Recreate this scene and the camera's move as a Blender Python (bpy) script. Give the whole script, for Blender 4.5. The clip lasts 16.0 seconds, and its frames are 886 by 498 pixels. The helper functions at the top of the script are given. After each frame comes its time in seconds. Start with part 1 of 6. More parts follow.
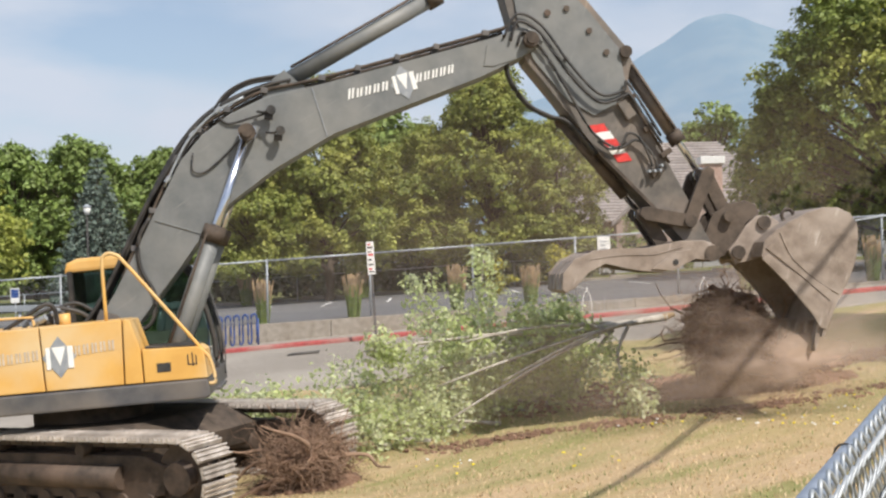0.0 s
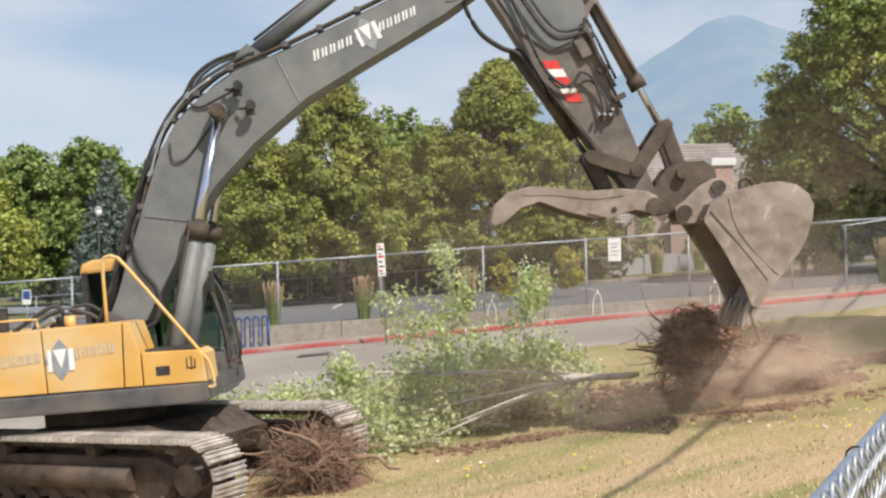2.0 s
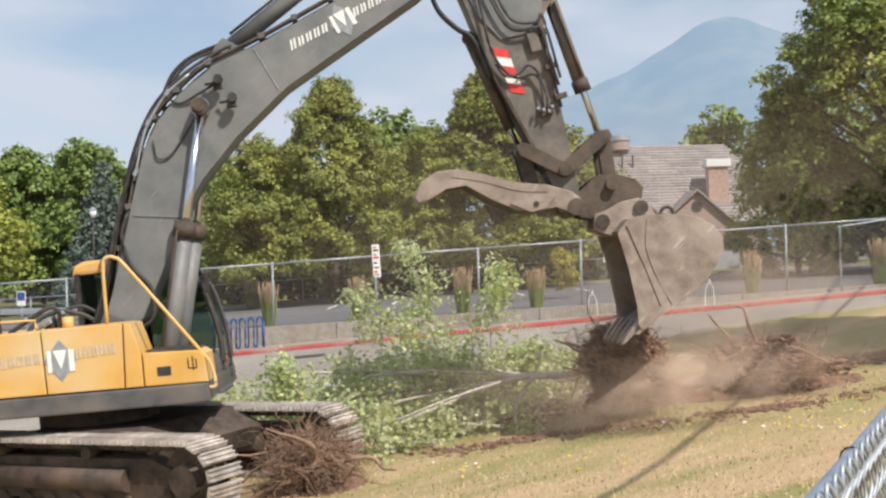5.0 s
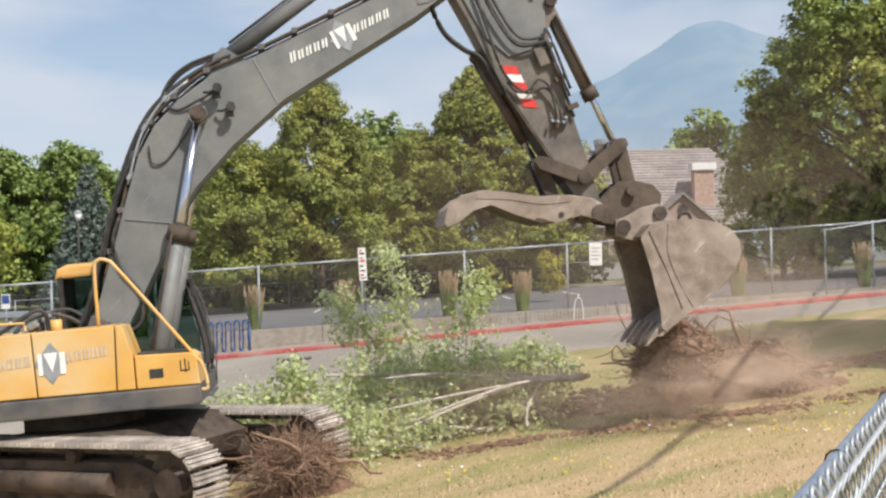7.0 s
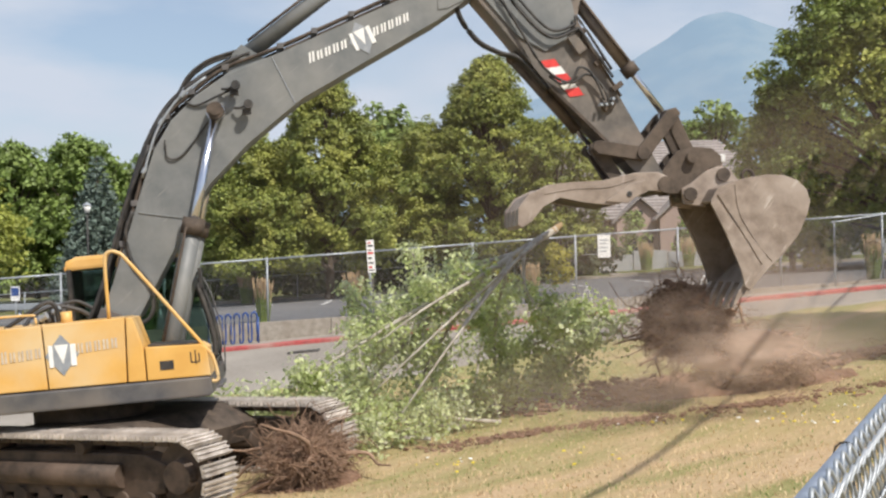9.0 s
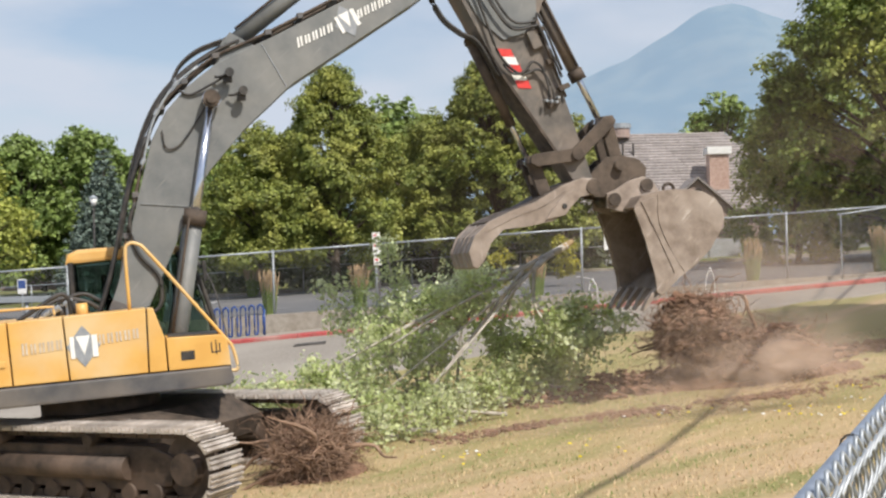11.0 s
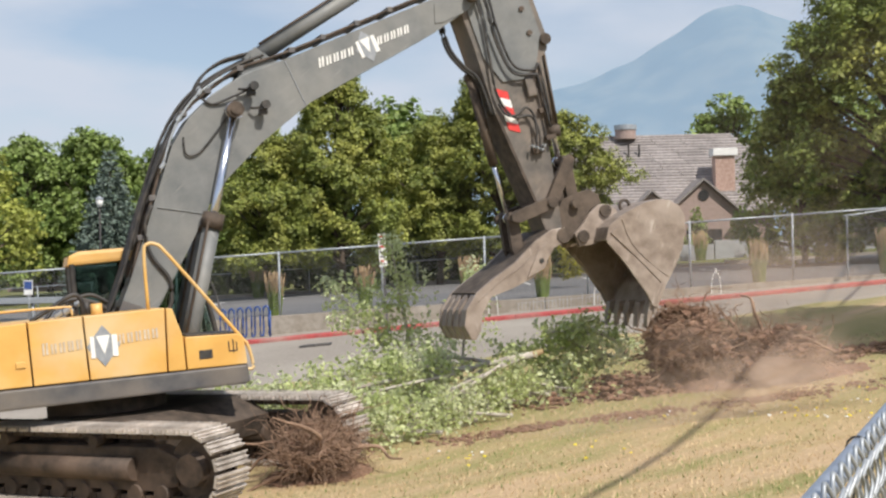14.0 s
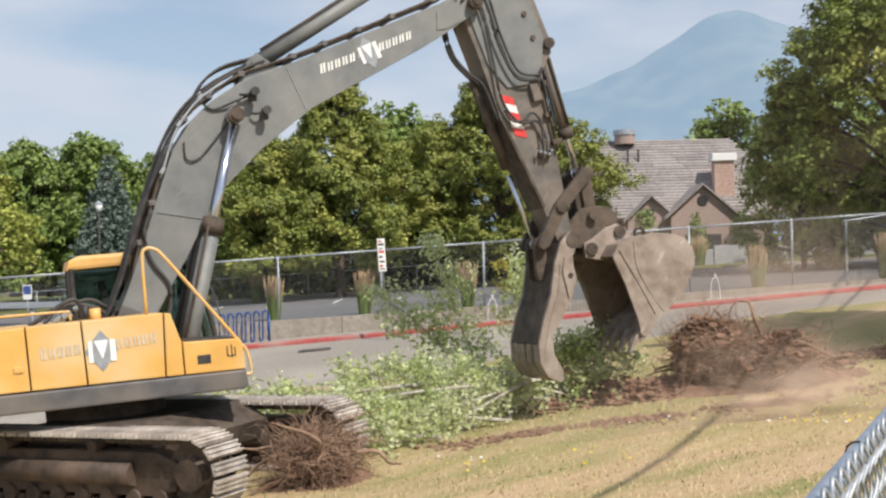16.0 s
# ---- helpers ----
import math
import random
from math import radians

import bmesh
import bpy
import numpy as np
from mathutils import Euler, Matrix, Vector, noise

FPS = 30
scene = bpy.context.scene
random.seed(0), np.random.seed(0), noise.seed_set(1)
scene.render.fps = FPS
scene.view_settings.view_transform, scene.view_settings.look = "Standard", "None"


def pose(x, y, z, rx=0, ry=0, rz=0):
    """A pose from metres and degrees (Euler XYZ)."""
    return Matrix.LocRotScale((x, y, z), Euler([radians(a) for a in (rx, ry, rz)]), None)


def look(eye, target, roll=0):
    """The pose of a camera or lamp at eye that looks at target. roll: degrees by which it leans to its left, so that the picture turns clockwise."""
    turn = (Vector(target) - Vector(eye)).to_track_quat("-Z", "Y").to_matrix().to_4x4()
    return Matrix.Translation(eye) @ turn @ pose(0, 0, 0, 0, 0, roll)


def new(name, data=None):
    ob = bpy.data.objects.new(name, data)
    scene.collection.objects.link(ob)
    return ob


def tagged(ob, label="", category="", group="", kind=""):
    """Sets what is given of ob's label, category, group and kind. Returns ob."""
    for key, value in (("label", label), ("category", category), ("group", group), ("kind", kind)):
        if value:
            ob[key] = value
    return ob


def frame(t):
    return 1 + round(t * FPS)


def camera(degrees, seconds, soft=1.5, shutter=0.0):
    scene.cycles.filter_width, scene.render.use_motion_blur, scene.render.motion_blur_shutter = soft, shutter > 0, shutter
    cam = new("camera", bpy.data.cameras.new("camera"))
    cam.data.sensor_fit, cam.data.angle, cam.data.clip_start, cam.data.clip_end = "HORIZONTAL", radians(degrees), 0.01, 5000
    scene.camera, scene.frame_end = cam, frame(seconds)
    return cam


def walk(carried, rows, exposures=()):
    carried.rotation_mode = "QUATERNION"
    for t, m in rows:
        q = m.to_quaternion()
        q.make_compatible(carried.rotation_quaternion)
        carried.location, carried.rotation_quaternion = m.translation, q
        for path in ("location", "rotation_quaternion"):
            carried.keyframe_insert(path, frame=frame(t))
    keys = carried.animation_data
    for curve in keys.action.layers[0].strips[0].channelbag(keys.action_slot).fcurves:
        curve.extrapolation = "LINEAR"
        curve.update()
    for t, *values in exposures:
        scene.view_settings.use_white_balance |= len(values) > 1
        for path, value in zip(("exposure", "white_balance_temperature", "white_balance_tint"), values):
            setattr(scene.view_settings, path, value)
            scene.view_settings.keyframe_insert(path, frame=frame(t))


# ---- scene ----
cam = camera(40, 16.0, soft=2.4)
TIMES = [0, 0.5, 1, 1.5, 2, 2.5, 3, 3.5, 4, 6.5, 7, 7.5, 8, 8.5, 9, 11.5, 12, 12.5, 13, 13.5, 14, 14.5, 15, 15.5, 16]
SLEW = [5.2, 4.5, 2.9, 1.5, -0.1, -1.7, -2.2, -1.7, -0.5, 6.0, 5.8, 6.1, 6.5, 6.2, 6.5, 15.9, 17.6, 17.2, 17.6, 19.6, 20.9, 20.0, 20.4, 20.3, 20.4]
BOOM = [-9.4, -6.5, -3.1, -1.9, 0.3, -0.6, -0.9, 1.4, 2.4, 6.5, 2.1, 0.3, -3.4, -1.9, -0.1, 4.1, 2.4, 3.0, 4.9, 2.9, -0.3, -4.4, -2.7, -1.3, -0.7]
STICK = [28.5, 31.9, 27.2, 21.4, 22.2, 19.9, 9.0, 0.3, 4.1, 20.1, 18.1, 23.4, 28.4, 28.8, 30.1, 17.1, 15.4, 15.3, 15.9, 13.3, 9.4, 1.7, 3.2, 7.0, 11.2]
BUCKET = [30.2, 35.4, 28.8, 18.4, 18.4, 19.4, 4.1, -3.6, -0.6, 3.8, 2.4, 5.9, 11.1, 12.4, 12.0, 4.7, 5.5, 8.5, 9.5, 17.0, 28.0, 27.0, 26.0, 16.5, 11.0]
THUMB = [31.1, 33.8, 29.1, 23.6, 23.4, 21.4, 10.7, 2.5, 5.3, 25.9, 22.1, 25.9, 24.4, 27.9, 33.0, 57.0, 75.0, 92.0, 95.0, 69.0, 63.5, 69.0, 91.0, 97.0, 102.0]
PAN = [-0.55, -0.49, -0.34, -0.18, -0.06, -0.08, -0.13, -0.12, -0.10, -0.85, -0.94, -0.77, -0.62, -0.57, -0.54, -0.17, -0.11, -0.09, -0.06, -0.03, 0.01, 0.00, 0.00, 0.00, -0.03]
TILT = [0.56, 0.61, 0.60, 0.62, 0.66, 0.71, 0.76, 0.76, 0.70, 0.78, 0.84, 0.79, 0.69, 0.57, 0.48, 0.07, 0.04, 0.11, 0.15, 0.16, 0.20, 0.24, 0.33, 0.42, 0.43]
LEAN = [1.32, 1.31, 1.32, 1.31, 1.29, 1.29, 1.30, 1.32, 1.32, 1.30, 1.29, 1.28, 1.28, 1.29, 1.30, 1.32, 1.30, 1.31, 1.31, 1.32, 1.31, 1.30, 1.27, 1.27, 1.28]
EYE = (0.0, 0.0, 3.2)


def camera_rows():
    rows = []
    for t, a, b, c in zip(TIMES, PAN, TILT, LEAN):
        a, b = radians(a), radians(b)
        way = Vector((-math.sin(a) * math.cos(b), math.cos(a) * math.cos(b), math.sin(b)))
        rows.append((t, look(EYE, Vector(EYE) + 10 * way, -c)))
    return rows


walk(cam, camera_rows(), exposures=[(0, 0.13), (9, 0.11), (16, 0.09)])

# ---- light ----
SUN_WAY = Vector((0.40, -0.52, 0.76)).normalized()


def make_world():
    w = bpy.data.worlds.new("world")
    scene.world = w
    w.use_nodes = True
    nt = w.node_tree
    nt.nodes.clear()
    out = nt.nodes.new("ShaderNodeOutputWorld")
    bg = nt.nodes.new("ShaderNodeBackground")
    sky = nt.nodes.new("ShaderNodeTexSky")
    sky.sky_type = "NISHITA"
    sky.sun_disc = False
    sky.sun_elevation = math.asin(SUN_WAY.z)
    sky.sun_rotation = math.atan2(SUN_WAY.x, SUN_WAY.y)
    sky.air_density, sky.dust_density, sky.ozone_density = 1.0, 1.2, 1.5
    # broken high cloud, stretched towards the horizon
    tc = nt.nodes.new("ShaderNodeTexCoord")
    mp = nt.nodes.new("ShaderNodeMapping")
    mp.inputs["Scale"].default_value = (1.6, 1.6, 5.0)
    mp.inputs["Rotation"].default_value = (0.0, radians(-14), 0.0)
    mp.inputs["Location"].default_value = (0.35, 0.2, 0.1)
    no = nt.nodes.new("ShaderNodeTexNoise")
    no.inputs["Scale"].default_value = 2.2
    no.inputs["Detail"].default_value = 6
    no.inputs["Roughness"].default_value = 0.5
    rp = nt.nodes.new("ShaderNodeValToRGB")
    rp.color_ramp.elements[0].position, rp.color_ramp.elements[0].color = 0.40, (0, 0, 0, 1)
    rp.color_ramp.elements[1].position, rp.color_ramp.elements[1].color = 0.62, (1, 1, 1, 1)
    mul = nt.nodes.new("ShaderNodeMath")
    mul.operation = "MULTIPLY_ADD"
    mul.inputs[1].default_value = 0.68
    mul.inputs[2].default_value = 0.30
    mix = nt.nodes.new("ShaderNodeMix")
    mix.data_type = "RGBA"
    mix.inputs["B"].default_value = CLOUD
    nt.links.new(tc.outputs["Generated"], mp.inputs["Vector"])
    nt.links.new(mp.outputs["Vector"], no.inputs["Vector"])
    nt.links.new(no.outputs["Fac"], rp.inputs["Fac"])
    nt.links.new(rp.outputs["Color"], mul.inputs[0])
    nt.links.new(mul.outputs[0], mix.inputs["Factor"])
    nt.links.new(sky.outputs["Color"], mix.inputs["A"])
    nt.links.new(mix.outputs["Result"], bg.inputs["Color"])
    bg.inputs["Strength"].default_value = 0.112
    nt.links.new(bg.outputs[0], out.inputs["Surface"])
    sun = bpy.data.lights.new("sun", "SUN")
    sun.energy, sun.angle, sun.color = 4.7, radians(0.6), (1.0, 0.925, 0.83)
    ob = new("sun", sun)
    ob.matrix_world = look((20, -20, 40), Vector((20, -20, 40)) - SUN_WAY)


CLOUD = (5.2, 5.7, 6.6, 1)
make_world()


# ---- materials ----
def material(name, c1, c2, scale=6.0, rough=0.7, metal=0.0, bump=0.2, c3=None, scale3=1.0, amount3=0.5, detail=6.0, per_object=0.0, per_island=0.0, coat=0.0, translucent=0.0, spec=0.5):
    """Two tones by fine noise, a third by broad noise (wear, dust), with bump."""
    m = bpy.data.materials.new(name)
    m.use_nodes = True
    nt = m.node_tree
    b = nt.nodes["Principled BSDF"]
    tc = nt.nodes.new("ShaderNodeTexCoord")
    n1 = nt.nodes.new("ShaderNodeTexNoise")
    n1.inputs["Scale"].default_value, n1.inputs["Detail"].default_value = scale, detail
    n1.inputs["Roughness"].default_value = 0.62
    nt.links.new(tc.outputs["Object"], n1.inputs["Vector"])
    r1 = nt.nodes.new("ShaderNodeValToRGB")
    r1.color_ramp.elements[0].position, r1.color_ramp.elements[1].position = 0.35, 0.66
    r1.color_ramp.elements[0].color, r1.color_ramp.elements[1].color = (*c1, 1), (*c2, 1)
    nt.links.new(n1.outputs["Fac"], r1.inputs["Fac"])
    col = r1.outputs["Color"]
    if c3:
        n3 = nt.nodes.new("ShaderNodeTexNoise")
        n3.inputs["Scale"].default_value, n3.inputs["Detail"].default_value = scale3, 5
        nt.links.new(tc.outputs["Object"], n3.inputs["Vector"])
        r3 = nt.nodes.new("ShaderNodeMapRange")
        r3.inputs["From Min"].default_value, r3.inputs["From Max"].default_value = 0.45, 0.7
        r3.inputs["To Max"].default_value = amount3
        nt.links.new(n3.outputs["Fac"], r3.inputs["Value"])
        mx = nt.nodes.new("ShaderNodeMix")
        mx.data_type = "RGBA"
        mx.inputs["B"].default_value = (*c3, 1)
        nt.links.new(r3.outputs["Result"], mx.inputs["Factor"])
        nt.links.new(col, mx.inputs["A"])
        col = mx.outputs["Result"]
    if per_object or per_island:
        src = nt.nodes.new("ShaderNodeNewGeometry" if per_island else "ShaderNodeObjectInfo")
        amount = per_island or per_object
        mr = nt.nodes.new("ShaderNodeMapRange")
        mr.inputs["To Min"].default_value, mr.inputs["To Max"].default_value = 1 - amount, 1 + amount
        nt.links.new(src.outputs["Random Per Island" if per_island else "Random"], mr.inputs["Value"])
        hs = nt.nodes.new("ShaderNodeHueSaturation")
        nt.links.new(mr.outputs["Result"], hs.inputs["Value"])
        nt.links.new(col, hs.inputs["Color"])
        col = hs.outputs["Color"]
    nt.links.new(col, b.inputs["Base Color"])
    b.inputs["Roughness"].default_value, b.inputs["Metallic"].default_value = rough, metal
    b.inputs["Specular IOR Level"].default_value = spec
    b.inputs["Coat Weight"].default_value = coat
    if bump:
        bp = nt.nodes.new("ShaderNodeBump")
        bp.inputs["Strength"].default_value, bp.inputs["Distance"].default_value = bump, 0.02
        nt.links.new(n1.outputs["Fac"], bp.inputs["Height"])
        nt.links.new(bp.outputs["Normal"], b.inputs["Normal"])
    if translucent:
        tr = nt.nodes.new("ShaderNodeBsdfTranslucent")
        nt.links.new(col, tr.inputs["Color"])
        ms = nt.nodes.new("ShaderNodeMixShader")
        ms.inputs[0].default_value = translucent
        out = nt.nodes["Material Output"]
        nt.links.new(b.outputs[0], ms.inputs[1])
        nt.links.new(tr.outputs[0], ms.inputs[2])
        nt.links.new(ms.outputs[0], out.inputs["Surface"])
    return m


M_BOOM = material("worn_grey_paint", (0.125, 0.135, 0.138), (0.185, 0.192, 0.192), 3.0, 0.58, 0.1, 0.06, (0.25, 0.245, 0.225), 0.9, 0.55)
M_STICK = material("dusty_grey_paint", (0.095, 0.086, 0.078), (0.165, 0.146, 0.128), 4.0, 0.65, 0.1, 0.15, (0.26, 0.20, 0.155), 1.4, 0.75)
M_YELLOW = material("yellow_paint", (0.62, 0.345, 0.085), (0.70, 0.415, 0.115), 2.0, 0.45, 0.0, 0.03, (0.64, 0.51, 0.31), 0.9, 0.8)
M_SKIRT = material("dark_grey_paint", (0.075, 0.075, 0.08), (0.12, 0.115, 0.115), 5.0, 0.55, 0.1, 0.1, (0.2, 0.17, 0.14), 1.2, 0.7)
M_DIRTY = material("muddy_steel", (0.045, 0.035, 0.028), (0.105, 0.08, 0.062), 6.0, 0.8, 0.15, 0.5, (0.16, 0.122, 0.093), 1.5, 0.5)
# Rust-brown track iron; the shade below the shoes is put into its colour.
M_SHADE_IRON = material("shade_dark_rusty_iron", (0.028, 0.02, 0.015), (0.085, 0.06, 0.045), 5.0, 0.7, 0.1, 0.4, (0.16, 0.11, 0.08), 1.6, 0.55)
M_SHOE = material("worn_track_steel", (0.42, 0.375, 0.335), (0.72, 0.67, 0.62), 9.0, 0.45, 0.3, 0.3, (0.20, 0.15, 0.11), 4.0, 0.7, per_object=0.22)
M_BUCKET = material("scoured_bucket_steel", (0.19, 0.148, 0.118), (0.31, 0.252, 0.208), 5.0, 0.6, 0.12, 0.45, (0.39, 0.33, 0.285), 1.3, 0.8)


def scratch(m, pale, lo=0.56, hi=0.66):
    """Bright drag marks over a worn surface: thin stretched streaks broken by patches."""
    nt = m.node_tree
    b = nt.nodes["Principled BSDF"]
    src = b.inputs["Base Color"].links[0].from_socket
    tc = nt.nodes.new("ShaderNodeTexCoord")
    turn, mp = nt.nodes.new("ShaderNodeMapping"), nt.nodes.new("ShaderNodeMapping")
    turn.inputs["Rotation"].default_value = (0, radians(38), 0)
    mp.inputs["Scale"].default_value = (1.3, 6.0, 13.0)
    n, q = nt.nodes.new("ShaderNodeTexNoise"), nt.nodes.new("ShaderNodeTexNoise")
    n.inputs["Scale"].default_value, n.inputs["Detail"].default_value = 1.0, 6
    n.inputs["Distortion"].default_value = 0.8
    q.inputs["Scale"].default_value, q.inputs["Detail"].default_value = 2.6, 4
    r, w, mu, mx = nt.nodes.new("ShaderNodeMapRange"), nt.nodes.new("ShaderNodeMapRange"), nt.nodes.new("ShaderNodeMath"), nt.nodes.new("ShaderNodeMix")
    r.inputs["From Min"].default_value, r.inputs["From Max"].default_value = lo, hi
    w.inputs["From Min"].default_value, w.inputs["From Max"].default_value = 0.45, 0.62
    mu.operation = "MULTIPLY"
    mx.data_type = "RGBA"
    mx.inputs["B"].default_value = (*pale, 1)
    nt.links.new(tc.outputs["Object"], turn.inputs["Vector"])
    nt.links.new(turn.outputs["Vector"], mp.inputs["Vector"])
    nt.links.new(mp.outputs["Vector"], n.inputs["Vector"])
    nt.links.new(tc.outputs["Object"], q.inputs["Vector"])
    nt.links.new(n.outputs["Fac"], r.inputs["Value"])
    nt.links.new(q.outputs["Fac"], w.inputs["Value"])
    nt.links.new(r.outputs["Result"], mu.inputs[0])
    nt.links.new(w.outputs["Result"], mu.inputs[1])
    nt.links.new(mu.outputs[0], mx.inputs["Factor"])
    nt.links.new(src, mx.inputs["A"])
    nt.links.new(mx.outputs["Result"], b.inputs["Base Color"])


scratch(M_BUCKET, (0.56, 0.505, 0.455), 0.60, 0.74)
M_BLACK = material("black_rubber", (0.015, 0.015, 0.016), (0.045, 0.042, 0.04), 8.0, 0.6, 0.0, 0.1, (0.12, 0.1, 0.08), 2.0, 0.4)
M_ROD = material("chrome_rod", (0.6, 0.62, 0.68), (0.7, 0.72, 0.78), 3.0, 0.16, 1.0, 0.0)
M_WHITE = material("white_lettering", (0.72, 0.72, 0.7), (0.82, 0.82, 0.8), 9.0, 0.6, 0.0, 0.0)
M_SILVER = material("pale_grey_decal", (0.22, 0.24, 0.27), (0.33, 0.35, 0.37), 9.0, 0.5, 0.0, 0.0)
M_DECAL = material("faded_decal", (0.50, 0.40, 0.28), (0.62, 0.55, 0.45), 14.0, 0.6, 0.0, 0.0, (0.40, 0.33, 0.28), 4.0, 0.7)
scratch(M_STICK, (0.30, 0.25, 0.2), 0.58, 0.72)
scratch(M_BOOM, (0.30, 0.30, 0.285), 0.60, 0.78)
M_RED = material("red_reflector", (0.55, 0.03, 0.03), (0.7, 0.06, 0.05), 9.0, 0.4, 0.0, 0.0)
M_GALV = material("galvanised_steel", (0.30, 0.33, 0.36), (0.43, 0.46, 0.49), 12.0, 0.5, 0.45, 0.05)
M_RAIL = material("bright_galvanised_steel", (0.36, 0.41, 0.48), (0.50, 0.55, 0.62), 14.0, 0.34, 0.75, 0.04)
M_WIRE = material("fence_wire", (0.30, 0.31, 0.32), (0.45, 0.46, 0.47), 10.0, 0.5, 0.6, 0.0)
M_SOIL = material("turned_soil", (0.12, 0.066, 0.042), (0.25, 0.145, 0.095), 9.0, 0.95, 0.0, 0.9, (0.33, 0.205, 0.14), 2.0, 0.5)
M_ROAD = material("pale_asphalt", (0.22, 0.195, 0.165), (0.30, 0.27, 0.235), 12.0, 0.9, 0.0, 0.2, (0.38, 0.345, 0.30), 0.25, 0.7)
M_LOT = material("old_asphalt", (0.10, 0.10, 0.105), (0.15, 0.15, 0.155), 10.0, 0.9, 0.0, 0.2, (0.2, 0.19, 0.18), 0.2, 0.6)
M_CONC = material("concrete", (0.25, 0.222, 0.188), (0.37, 0.335, 0.29), 6.0, 0.9, 0.0, 0.3, (0.2, 0.165, 0.13), 0.8, 0.6)
M_KERB = material("red_kerb_paint", (0.30, 0.045, 0.048), (0.44, 0.085, 0.08), 8.0, 0.75, 0.0, 0.2, (0.36, 0.28, 0.24), 1.1, 0.85)
M_BLUE = material("blue_enamel", (0.015, 0.05, 0.2), (0.03, 0.08, 0.28), 6.0, 0.35, 0.0, 0.05)
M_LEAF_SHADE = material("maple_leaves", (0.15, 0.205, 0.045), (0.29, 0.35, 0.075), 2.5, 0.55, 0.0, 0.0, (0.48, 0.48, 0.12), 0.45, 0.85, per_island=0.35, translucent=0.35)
M_LEAF = material("linden_leaves", (0.11, 0.15, 0.03), (0.30, 0.335, 0.068), 2.2, 0.55, 0.0, 0.0, (0.44, 0.44, 0.11), 0.5, 0.8, per_island=0.35, translucent=0.22)
M_LEAF_DARK = material("dark_leaves", (0.14, 0.21, 0.05), (0.25, 0.335, 0.09), 1.2, 0.5, 0.0, 0.0, (0.33, 0.40, 0.12), 0.4, 0.5, per_island=0.35, translucent=0.3)
M_LEAF_WARM = material("yellowish_leaves", (0.24, 0.28, 0.05), (0.42, 0.44, 0.10), 2.5, 0.6, 0.0, 0.0, per_island=0.35, translucent=0.3)
M_NEEDLE = material("blue_spruce_needles", (0.07, 0.105, 0.08), (0.14, 0.185, 0.155), 3.0, 0.6, 0.0, 0.0, per_island=0.35)
M_POPLAR = material("silvery_green_leaves", (0.42, 0.50, 0.19), (0.64, 0.69, 0.36), 3.0, 0.4, 0.0, 0.0, (0.76, 0.78, 0.60), 1.6, 0.8, per_island=0.3, translucent=0.5)
M_LEAF_GOLD = material("golden_leaves", (0.30, 0.28, 0.03), (0.46, 0.42, 0.06), 2.5, 0.6, 0.0, 0.0, per_island=0.35, translucent=0.3)
# Hedge leaves coloured darker: the shade under the lindens is in this tone.
M_LEAF_HEDGE_SHADE = material("hedge_shade_leaves", (0.035, 0.05, 0.018), (0.075, 0.095, 0.03), 2.0, 0.6, 0.0, 0.0, per_island=0.35, translucent=0.2)
M_BARK = material("bark", (0.06, 0.045, 0.03), (0.13, 0.10, 0.075), 8.0, 0.9, 0.0, 0.6)
M_PALE_BARK = material("pale_bark", (0.36, 0.325, 0.28), (0.58, 0.545, 0.49), 7.0, 0.8, 0.0, 0.4, (0.18, 0.14, 0.105), 3.0, 0.5)
M_ROOT = material("earthy_roots", (0.15, 0.095, 0.062), (0.30, 0.195, 0.135), 8.0, 0.95, 0.0, 0.6, (0.44, 0.30, 0.21), 2.0, 0.5)
M_SHINGLE = material("grey_shingles", (0.215, 0.195, 0.19), (0.335, 0.305, 0.295), 5.0, 0.9, 0.0, 0.4, (0.16, 0.145, 0.14), 0.7, 0.4, per_object=0.16)
M_STUCCO = material("pinkish_stucco", (0.30, 0.225, 0.20), (0.38, 0.29, 0.26), 5.0, 0.9, 0.0, 0.2)
M_BRICK = material("chimney_brick", (0.42, 0.27, 0.22), (0.60, 0.45, 0.38), 9.0, 0.9, 0.0, 0.4)
M_GLASS_DARK = material("dark_window", (0.02, 0.025, 0.03), (0.035, 0.04, 0.045), 1.0, 0.08, 0.0, 0.0)
M_GRASSES = material("green_grasses", (0.09, 0.14, 0.03), (0.19, 0.24, 0.06), 5.0, 0.7, 0.0, 0.0, per_island=0.3)
M_TAN = material("tan_seed_heads", (0.34, 0.24, 0.13), (0.5, 0.36, 0.22), 5.0, 0.8, 0.0, 0.0, per_island=0.3)


# ---- mesh helpers ----
ROUND_PARTS = {"hose", "pin", "wire", "top_rail", "lift_cylinder", "lift_rod", "stick_cylinder", "stick_rod", "bucket_cylinder", "bucket_rod", "thumb_cylinder", "thumb_rod", "gland", "feed_pipe", "handrail", "deck_rail", "hydraulic_pipe", "stick_pipe", "wave_pipe", "stem", "bare_stem", "trunk", "thick_root", "idler", "roller", "carrier_roller", "side_beam", "slew_ring", "post", "rail", "pole", "frame", "cable", "front_pillar", "cab_guard_bar", "filler_cap", "hub", "ridge_cap", "tie_wire", "lantern", "end_post"}


